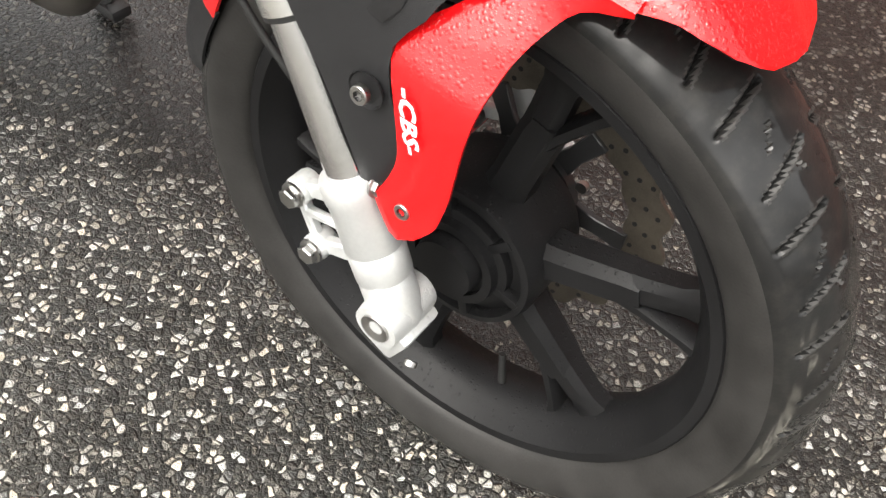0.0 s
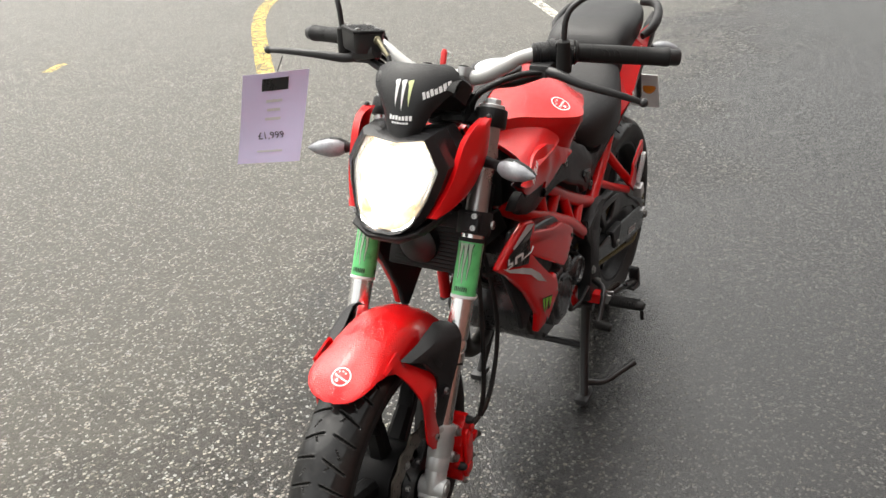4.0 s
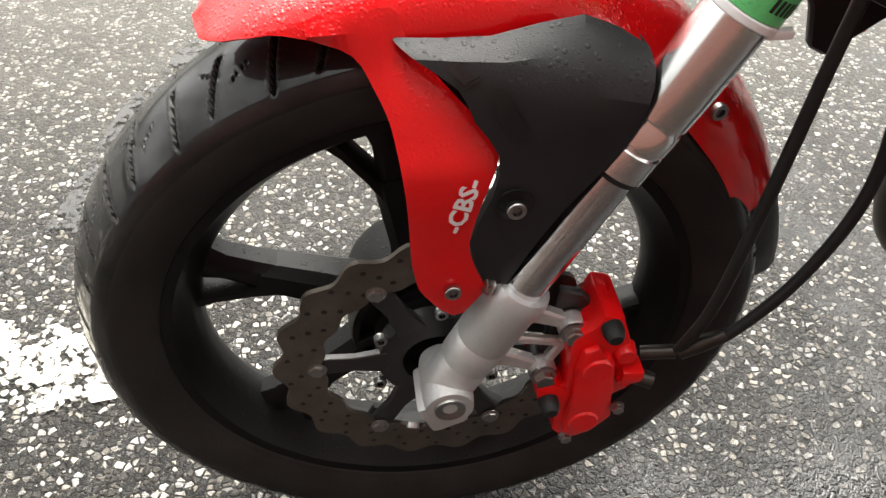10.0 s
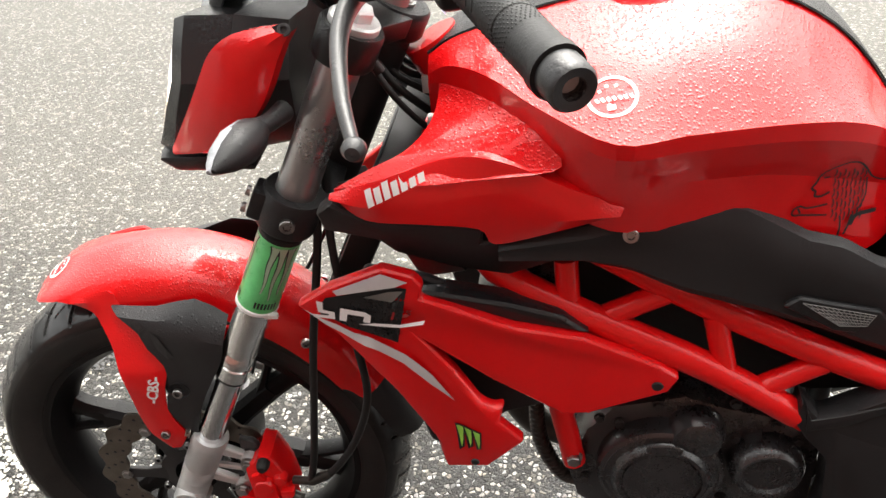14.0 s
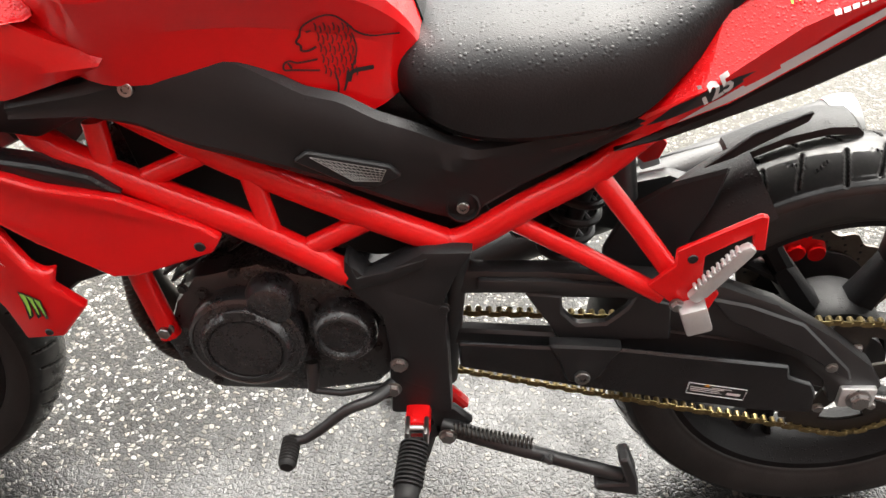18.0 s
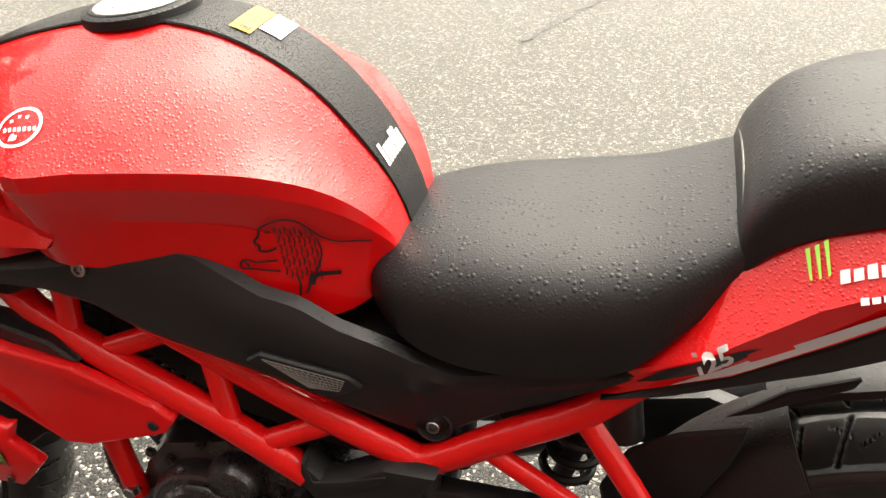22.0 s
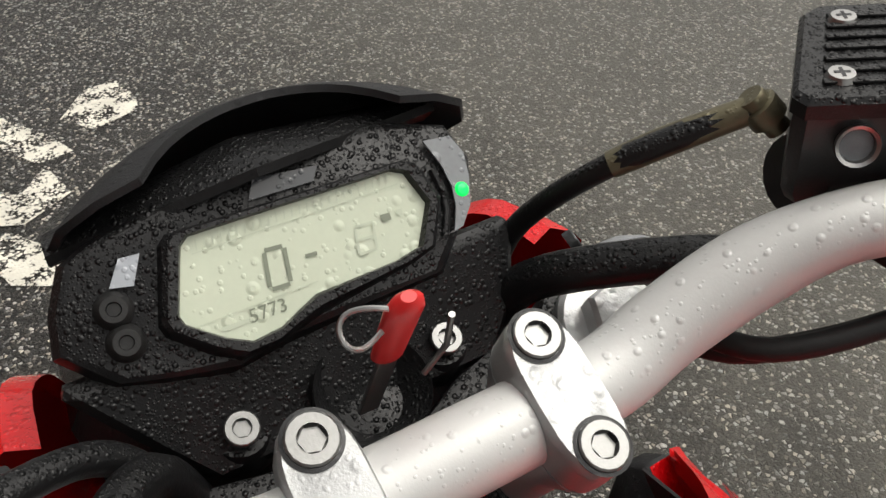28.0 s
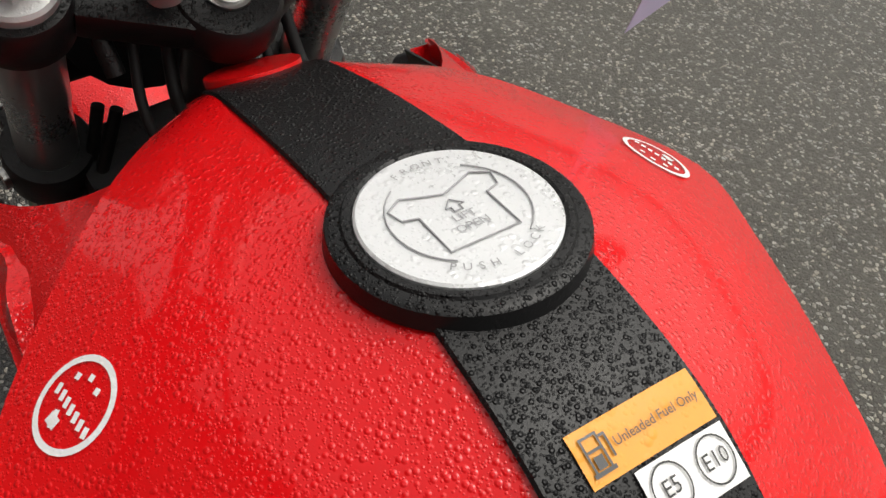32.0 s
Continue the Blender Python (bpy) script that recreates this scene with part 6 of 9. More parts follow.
band_shape(grid(0.676, 0.696, -0.023, 0.037), YELLOW, "fuel_sticker", 0.0014, "orange fuel sticker on the tank band")
band_shape(grid(0.6975, 0.718, -0.006, 0.037), WHITE, "fuel_grade_sticker", 0.0014, "white fuel grade sticker on the tank band")
band_text("Unleaded Fuel Only", 0.0051, (0.686, 0.0135, 1.2))
for txt, yy in (("E5", 0.0045), ("E10", 0.0265)):
    band_text(txt, 0.0082, (0.7078, yy, 1.2))
    ring = bmesh.new()
    k = 28
    inn = [ring.verts.new((0.7078 + 0.0079 * math.cos(6.2832 * i / k), yy + 0.0079 * math.sin(6.2832 * i / k), 1.2)) for i in range(k)]
    out = [ring.verts.new((0.7078 + 0.0086 * math.cos(6.2832 * i / k), yy + 0.0086 * math.sin(6.2832 * i / k), 1.2)) for i in range(k)]
    for i in range(k):
        ring.faces.new((inn[i], out[i], out[(i + 1) % k], inn[(i + 1) % k]))
    band_shape(ring, BLACK_DECAL_HOLE, "ring_mark", 0.0024)
pump = bmesh.new()
for x0, x1, y0, y1 in ((0.6755, 0.6765, -0.0265, -0.0185), (0.6765, 0.6885, -0.0265, -0.0255), (0.6765, 0.6885, -0.0195, -0.0185), (0.6805, 0.6815, -0.0255, -0.0195), (0.688, 0.6895, -0.0275, -0.0175), (0.677, 0.678, -0.0185, -0.0155), (0.678, 0.686, -0.0165, -0.0155), (0.683, 0.6875, -0.0245, -0.0205)):
    join(pump, grid(x0 + 0.004, x1 + 0.004, y0 + 0.007, y1 + 0.007, 2, 2))
band_shape(pump, BLACK_DECAL_HOLE, "pump_symbol", 0.0024)
for i in range(7):
    y0 = -0.026 + i * 0.0078
    h = 0.012 if i in (0, 4, 5) else 0.009
    band_shape(grid(0.8235 - h, 0.8235, y0, y0 + 0.0058, 3, 3), WHITE, "printed_bar", 0.0016)

# round badges and the dark beast emblem, as plain shapes, on both flanks
for side in (-1, 1):
    round_badge((0.543, side * 0.166, 0.9), (-side * 0.89, 0.43 * -side, 0.13), (-0.4 if side < 0 else 0.4, -side * 0.75, 0.5), 0.0215, tank, tank_tree)
    # the emblem: a beast drawn in dark strokes, each laid on the flank
    emblem = bmesh.new()

    def stroke(pts, w):
        pts = [np.array(p) for p in smooth(pts, 3)]
        sec = []
        for k, p in enumerate(pts):
            d = pts[min(k + 1, len(pts) - 1)] - pts[max(k - 1, 0)]
            d = np.array((-d[1], d[0])) / (np.hypot(*d) + 1e-9) * w / 2
            sec.append([(p[0] + d[0], side * 0.25, p[1] + d[1]), (p[0] - d[0], side * 0.25, p[1] - d[1])])
        rings(sec, False, False, emblem)

    stroke([(0.731, 0.79), (0.734, 0.799), (0.744, 0.806), (0.756, 0.81), (0.767, 0.807), (0.776, 0.797), (0.784, 0.786), (0.796, 0.779), (0.812, 0.777), (0.824, 0.775)], 0.0018)
    stroke([(0.731, 0.79), (0.727, 0.784), (0.731, 0.78), (0.731, 0.775), (0.738, 0.774), (0.745, 0.777)], 0.0022)
    stroke([(0.745, 0.764), (0.726, 0.763), (0.719, 0.766), (0.713, 0.763), (0.713, 0.757), (0.722, 0.756), (0.746, 0.752)], 0.002)
    stroke([(0.717, 0.764), (0.72, 0.758)], 0.002)
    stroke([(0.76, 0.747), (0.762, 0.735), (0.761, 0.724)], 0.0018)
    stroke([(0.772, 0.747), (0.77, 0.735), (0.767, 0.726)], 0.0022)
    stroke([(0.779, 0.786), (0.782, 0.766), (0.776, 0.748)], 0.0016)
    stroke([(0.772, 0.735), (0.777, 0.745), (0.797, 0.745)], 0.0045)
    stroke([(0.737, 0.793), (0.742, 0.794)], 0.002)
    for k in range(40):
        row = k // 8
        x0, z0 = 0.746 + 0.0042 * (k % 8) + 0.0012 * row, 0.803 - 0.0115 * row - 0.0034 * (k % 2) - 0.0006 * (k % 8)
        stroke([(x0, z0), (x0 + 0.0012, z0 - 0.0045), (x0 + 0.0002, z0 - 0.0095)], 0.0013)
    lay(emblem, tank_tree, (0, -side, 0), 0.003)
    tagged(part("emblem", emblem, BLACK_DECAL_HOLE, tank, "dark emblem drawn in strokes"), kind="stuff")

# ---- tank side wings, and the black panels under them ----
for side in (-1, 1):
    y = side * 0.172
    up_edge = [(0.286, 0.806), (0.338, 0.82), (0.39, 0.834), (0.427, 0.84), (0.466, 0.83), (0.505, 0.812), (0.556, 0.792)]
    low_edge = [(0.287, 0.801), (0.317, 0.776), (0.367, 0.772), (0.423, 0.766), (0.436, 0.744), (0.48, 0.757), (0.55, 0.783)]
    rows = []
    for p, q in zip(up_edge, low_edge):
        yu = float(np.interp(p[0], [0.286, 0.34, 0.39, 0.427, 0.5, 0.556], [0.178, 0.176, 0.165, 0.172, 0.178, 0.176]))
        a_, b_ = V((p[0], side * yu, p[1])), V((q[0], side * (0.176 - 0.35 * max(0, 0.772 - q[1])), q[1]))
        rows.append([a_ + V((0.004, -side * float(np.interp(p[0], [0.286, 0.36, 0.42], [0.003, 0.005, 0.016])), 0.0)), a_, a_.lerp(b_, 0.3) + V((0, side * 0.006, 0)), a_.lerp(b_, 0.6) + V((0, side * 0.009, 0)), b_ + V((0, side * 0.002, 0)), b_ + V((0.002, -side * 0.014, 0.002))])
    cols = [smooth([tuple(r[c]) for r in rows], 4) for c in range(6)]
    wing = part("tank_wing", rings([[V(cols[c][k]) for c in range(6)] for k in range(len(cols[0]))], False, False), RED, tank, "red side wing of the tank", angle=30)
    inner = [[V((p[0] + 0.003, side * 0.158, p[1] - 0.001)), V((q[0] + 0.003, side * 0.16, q[1] + 0.001))] for p, q in zip(up_edge[:5], low_edge[:5])]
    part("wing_inner", solid(rings(inner, False, False), 0.002), BLACK, tank, "black inner face of the wing")
    wt = tree_of(wing)
    bars((0.35, side * 0.21, 0.816), (0.92, 0, 0.39) if side < 0 else (-0.92, 0, -0.39), (-0.39, 0, 0.92) if side < 0 else (-0.39, 0, 0.92), 0.06, 0.016, wing, WHITE, "wordmark", "white wordmark", wt, 7, 0.004)
    under = [(0.268, 0.784), (0.284, 0.797), (0.317, 0.772), (0.367, 0.768), (0.428, 0.762), (0.424, 0.741), (0.53, 0.752), (0.5, 0.715), (0.448, 0.688), (0.389, 0.7), (0.368, 0.711), (0.337, 0.722), (0.322, 0.742), (0.271, 0.757)]
    black = plate([(p[0], side * (0.174 - 0.03 * (0.772 - p[1]) / 0.08), p[1]) for p in under], (0, -side * 0.02, 0), 0.003, 1)
    part("under_wing", black, BLACK, tank, "black plastic panel under the wing")
    edge = [(0.379, 0.058, 0.868), (0.378, 0.09, 0.851), (0.37, 0.12, 0.84), (0.352, 0.148, 0.832), (0.322, 0.166, 0.824), (0.29, 0.177, 0.81)]
    flank = [(0.392, 0.062, 0.888), (0.432, 0.104, 0.884), (0.462, 0.136, 0.874), (0.486, 0.158, 0.862), (0.5, 0.174, 0.832), (0.47, 0.18, 0.826)]
    rows = [[V((c[0], side * c[1], c[2])) for c in (p + np.array((0.006, 0, -0.014)), p, 0.5 * p + 0.5 * q + np.array((0, 0, -0.003)), q)] for p, q in zip(smooth(edge, 3), smooth(flank, 3))]
    part("tank_shoulder", rings(rows, False, False), RED, tank, "red front shoulder of the tank", angle=40)
part("front_duct", block((0.425, 0, 0.775), (0.1, 0.2, 0.13), 0.02), BLACK, tank, "black duct under the tank's nose")

# ---- black side panels under the tank and seat ----


def panel_y(x, z):
    return float(np.interp(x, [0.52, 0.6, 0.7, 0.76, 0.86, 0.95, 1.06], [0.16, 0.156, 0.144, 0.136, 0.118, 0.11, 0.118])) + 0.012 * math.sin(min(1, max(0, (0.78 - z) / 0.2)) * 3.1)


PANEL_TOP = [(0.44, 0.742), (0.52, 0.76), (0.553, 0.774), (0.605, 0.78), (0.65, 0.779), (0.672, 0.773), (0.73, 0.739), (0.765, 0.729), (0.8, 0.706), (0.838, 0.689), (0.87, 0.671), (0.903, 0.665), (0.95, 0.67), (0.994, 0.68), (1.045, 0.692), (1.071, 0.698)]
PANEL_FOOT = [(0.44, 0.722), (0.52, 0.722), (0.566, 0.711), (0.617, 0.683), (0.7, 0.65), (0.76, 0.622), (0.838, 0.574), (0.866, 0.562), (0.885, 0.56), (0.905, 0.572), (0.94, 0.598), (0.99, 0.633), (1.04, 0.668), (1.071, 0.69)]
for side in (-1, 1):
    rows = []
    for x in np.linspace(0.44, 1.071, 64):
        t0, f0 = float(np.interp(x, *zip(*PANEL_TOP))), float(np.interp(x, *zip(*PANEL_FOOT)))
        ring = []
        for v in (0.0, 0.04, 0.14, 0.3, 0.5, 0.7, 0.88, 0.96, 1.0):
            z = t0 + (f0 - t0) * v
            out = float(np.interp(v, [0, 0.04, 0.16, 0.3, 0.6, 0.9, 0.96, 1.0], [-0.016, -0.004, 0.0, 0.002, -0.002, 0.0, -0.004, -0.015]))
            crease = 0.009 * max(0.0, 1 - abs(z - float(np.interp(x, [0.85, 0.895, 0.955, 1.06], [0.618, 0.655, 0.671, 0.69]))) / 0.02) * float(np.interp(x, [0.85, 0.9, 1.0, 1.06], [0, 1, 0.7, 0]))
            ring.append((x, side * (panel_y(x, z) + out + crease), z))
        rows.append(ring)
    panel = part("side_panel", solid(rings(rows, False, False), 0.003), BLACK, bike, "black grained plastic side panel", angle=24)
    bolt(panel, (0.564, side * (panel_y(0.564, 0.752) + 0.002), 0.754), (0, side, 0.15), 0.0075, 0.004, socket=True)
    part("bolt_recess", lathe([(0.02, 0.0005), (0.0175, 0.002), (0.015, -0.003), (0.0, -0.004)], (0.885, side * (panel_y(0.885, 0.582) + 0.001), 0.583), (0, side, 0.1), 26, False), BLACK, panel)
    bolt(panel, (0.885, side * (panel_y(0.885, 0.582) + 0.001), 0.583), (0, side, 0.1), 0.007, 0.005, socket=True)
    # the vent: a frame with mesh
    vent = [(0.713, 0.668), (0.728, 0.678), (0.81, 0.652), (0.822, 0.637), (0.792, 0.624), (0.768, 0.63)]
    vo = [V((p[0], side * (panel_y(*p) + 0.006), p[1])) for p in vent]
    part("vent_frame", plate(vo, (0, -side * 0.008, 0), 0.002, 1), BLACK, panel)
    vi = [V((p[0], side * (panel_y(*p) + 0.0066), p[1])) for p in ((0.731, 0.672), (0.806, 0.648), (0.8, 0.634), (0.772, 0.638))]
    # Black sheet added behind the mesh, for the dark inside of the vent.
    part("vent_dark_sheet", plate([p + V((0, -side * 0.0004, 0)) for p in vi], (0, -side * 0.001, 0)), BLACK_DECAL_HOLE, panel)
    mesh_bm = bmesh.new()
    d1, d2 = (vi[1] - vi[0]), (vi[3] - vi[0])
    for i in range(14):
        f = i / 13
        a_, b_ = vi[0].lerp(vi[1], f), vi[3].lerp(vi[2], min(1, f * 1.0))
        tube([a_, b_], 0.0005, 5, 0, False, mesh_bm)
    for i in range(6):
        f = i / 5
        tube([vi[0].lerp(vi[3], f), vi[1].lerp(vi[2], f)], 0.0005, 5, 0, False, mesh_bm)
    part("vent_mesh", mesh_bm, MESH, panel, "pale wire mesh in the vent")
# ---- seats and tail ----
def seat_skin(rows, n=5):
    """Rows of x, half-width at the foot, foot height, crown height, and roundness."""
    secs = []
    for x, w, z0, z1, sq in smooth(rows, n):
        ring = []
        for i in range(25):
            a = math.pi * i / 24
            c, s = math.cos(a), math.sin(a)
            ring.append((x, -w * math.copysign(abs(c) ** sq, c), z0 + (z1 - z0) * abs(s) ** (sq * 0.9)))
        secs.append(ring + [(x, w * 0.9, z0 - 0.012), (x, -w * 0.9, z0 - 0.012)])
    return rings(secs)


rider = part("rider_seat", seat_skin([(0.798, 0.05, 0.735, 0.75, 0.7), (0.825, 0.096, 0.71, 0.757, 0.62), (0.865, 0.122, 0.688, 0.77, 0.6), (0.92, 0.136, 0.68, 0.782, 0.58), (0.99, 0.143, 0.688, 0.79, 0.55), (1.06, 0.14, 0.705, 0.802, 0.52), (1.11, 0.125, 0.75, 0.82, 0.5), (1.145, 0.108, 0.79, 0.838, 0.5)]), SEAT, bike, "black vinyl rider's seat dotted with rain")
pill = part("pillion_seat", seat_skin([(1.136, 0.098, 0.79, 0.835, 0.5), (1.145, 0.108, 0.80, 0.868, 0.5), (1.175, 0.112, 0.832, 0.902, 0.48), (1.23, 0.116, 0.858, 0.924, 0.48), (1.3, 0.116, 0.878, 0.936, 0.5), (1.38, 0.105, 0.9, 0.945, 0.52), (1.43, 0.08, 0.915, 0.945, 0.6), (1.45, 0.05, 0.92, 0.935, 0.7)]), SEAT, bike, "black raised pillion seat wet with rain")
part("seat_seam", tube([(1.14, 0.1 * math.cos(math.pi * i / 12), 0.8 + 0.052 * math.sin(math.pi * i / 12) ** 0.5) for i in range(13)], 0.0018, 6), MESH, pill)

for side in (-1, 1):
    # red tail panel
    out = [(1.036, 0.668), (1.068, 0.7), (1.1, 0.742), (1.143, 0.812), (1.188, 0.852), (1.279, 0.885), (1.277, 0.858), (1.34, 0.872), (1.405, 0.891), (1.3, 0.815), (1.22, 0.765), (1.148, 0.718), (1.08, 0.683)]
    mid = [(1.12, 0.738), (1.2, 0.8), (1.28, 0.84)]
    bm = bmesh.new()
    rim_v = [bm.verts.new((p[0], side * (float(np.interp(p[0], [1.03, 1.1, 1.2, 1.38], [0.115, 0.138, 0.14, 0.126])) - (0.042 if i in (3, 4, 5) else 0.026 if i in (2, 6, 7) else 0.0)), p[1])) for i, p in enumerate(out)]
    mid_v = [bm.verts.new((p[0], side * (0.15 - 0.04 * max(0, p[0] - 1.15)), p[1])) for p in mid]
    links = [0, 0, 0, 0, 1, 2, 2, 2, 2, 2, 1, 0, 0]
    k = len(rim_v)
    for i in range(k):
        j = (i + 1) % k
        a_, b_ = mid_v[links[i]], mid_v[links[j]]
        bm.faces.new((rim_v[i], rim_v[j], b_) if a_ is b_ else (rim_v[i], rim_v[j], b_, a_))
    solid(bm, 0.004)
    tail = part("tail_panel", bm, RED, bike, "glossy red tail panel wet with rain", angle=18)
    tt = tree_of(tail)
    # silver sweep and black edge
    sweep = flat([(x, side * 0.3, z) for x, z in ((1.1, 0.695), (1.16, 0.728), (1.24, 0.782), (1.33, 0.84), (1.33, 0.848), (1.24, 0.796), (1.16, 0.742), (1.13, 0.722))])
    part("silver_stripe", lay(sweep, tt, (0, -side, 0), 0.001, 3), SILVER, tail)
    streak = flat([(x, side * 0.3, z) for x, z in ((1.072, 0.69), (1.1, 0.706), (1.135, 0.727), (1.172, 0.758), (1.15, 0.752), (1.122, 0.738), (1.094, 0.716))])
    part("black_streak", lay(streak, tt, (0, -side, 0), 0.0012, 3), BLACK_DECAL_HOLE, tail)
    lettering("125", 0.025, (1.128, side * 0.3, 0.738), (0.78 , 0, 0.62) if side < 0 else (-0.78, 0, -0.62), (-0.62, 0, 0.78) if side < 0 else (0.62, 0, 0.78), tail, SILVER, tree=tt, lift=0.006, shear=0.2, bold=0.0008, label="silver model number")
    for i in range(3):
        claw = flat([(1.184 + i * 0.006, side * 0.3, 0.834 + i * 0.004), (1.187 + i * 0.006, side * 0.3, 0.836 + i * 0.004), (1.191 + i * 0.006, side * 0.3, 0.818 + i * 0.003), (1.1895 + i * 0.006, side * 0.3, 0.817 + i * 0.003)])
        part("green_claw", lay(claw, tt, (0, -side, 0), 0.007, 1), GREEN_DECAL, tail)
    bars((1.24, side * 0.3, 0.836), (0.92, 0, 0.36) if side < 0 else (-0.92, 0, -0.36), (-0.36, 0, 0.92) if side < 0 else (0.36, 0, 0.92), 0.066, 0.0075, tail, WHITE, "wordmark", "white wordmark", tt, 7, 0.007)
    bars((1.245, side * 0.3, 0.823), (0.92, 0, 0.36) if side < 0 else (-0.92, 0, -0.36), (-0.36, 0, 0.92) if side < 0 else (0.36, 0, 0.92), 0.046, 0.0035, tail, WHITE, "wordmark", "small white wordmark", tt, 6, 0.007)
    # black lower tail with its mesh strip
    low_out = [(1.04, 0.655), (1.148, 0.71), (1.22, 0.755), (1.288, 0.803), (1.375, 0.86), (1.414, 0.886), (1.491, 0.903), (1.455, 0.874), (1.432, 0.846), (1.377, 0.81), (1.353, 0.798), (1.304, 0.766), (1.224, 0.724), (1.1, 0.672)]
    lower_tail = part("lower_tail", plate([(p[0], side * 0.128, p[1]) for p in low_out], (0, -side * 0.03, 0), 0.004, 1), BLACK, bike, "black plastic under the tail")
    strip = bmesh.new()
    for i in range(30):
        f = i / 29
        a_ = V((1.316 + 0.124 * f, side * 0.1292, 0.799 + 0.07 * f))
        h = 0.007 * math.sin(math.pi * min(1, f * 1.15 + 0.05)) + 0.003
        plate([a_ + V((-0.0018, 0, -h)), a_ + V((0.0018, 0, -h * 0.8)), a_ + V((0.0018, 0, h)), a_ + V((-0.0018, 0, h * 0.8))], (0, side * 0.0015, 0), 0, 1, strip)
    part("vent_strip", strip, MESH, lower_tail, "pale mesh strip in the tail")
    # grab rail
    part("grab_rail", tube([(1.288, side * 0.128, 0.872), (1.33, side * 0.142, 0.886), (1.39, side * 0.142, 0.902), (1.45, side * 0.128, 0.918), (1.5, side * 0.1, 0.925), (1.52, side * 0.06, 0.922)], [0.008, 0.012, 0.0125, 0.012, 0.011, 0.009], 12, 5, flat=1.25), BLACK, bike, "black passenger grab rail")
part("tail_core", plate([(1.05, -0.1, 0.68), (1.15, -0.1, 0.76), (1.25, -0.1, 0.84), (1.45, -0.09, 0.915), (1.5, -0.05, 0.9), (1.44, -0.08, 0.84), (1.3, -0.1, 0.77), (1.15, -0.1, 0.69)], (0, 0.2, 0), 0.01, 2), BLACK, bike, "black inner tail")
tail_lamp = part("tail_lamp", block((1.5, 0, 0.885), (0.03, 0.12, 0.035), 0.008), stuff("dark_red_lens", (0.25, 0.008, 0.01), 0.15, coat=0.8), bike, "dark red tail lamp")

# number plate bracket with indicators and a blank plate
plate_arms = []
for side in (-1, 1):
    arm_bm = bmesh.new()
    plate([(x, side * 0.05, z) for x, z in ((1.364, 0.762), (1.402, 0.744), (1.507, 0.737), (1.562, 0.719), (1.59, 0.6), (1.612, 0.604), (1.585, 0.735), (1.51, 0.757), (1.436, 0.76), (1.41, 0.778))], (0, -side * 0.012, 0), 0.003, 1, arm_bm)
    plate([(x, side * 0.05, z) for x, z in ((1.405, 0.778), (1.436, 0.764), (1.465, 0.777), (1.51, 0.774), (1.55, 0.75), (1.575, 0.742), (1.57, 0.768), (1.494, 0.8), (1.446, 0.814), (1.415, 0.806))], (0, -side * 0.012, 0), 0.003, 1, arm_bm)
    plate_arms.append(arm_bm)
bracket = part("plate_bracket", block((1.5, 0, 0.785), (0.1, 0.1, 0.016), 0.004), BLACK, bike, "black number plate bracket")
part("bracket_crosspiece", block((1.585, 0, 0.7), (0.014, 0.1, 0.06), 0.004), BLACK, bracket)
for arm_bm in plate_arms:
    part("bracket_arm", arm_bm, BLACK, bracket, "slotted black plastic arm")
part("number_plate", block((1.628, 0.02, 0.62), (0.004, 0.24, 0.13), 0.0015, Matrix.Rotation(radians(-22), 3, "Y")), WHITE, bracket, "plain white number plate")
part("reflector", lathe([(0.0, 0.006), (0.02, 0.005), (0.022, 0.0)], (1.622, -0.07, 0.635), (-0.9, 0, 0.3), 22), AMBER, bracket, "amber reflector")
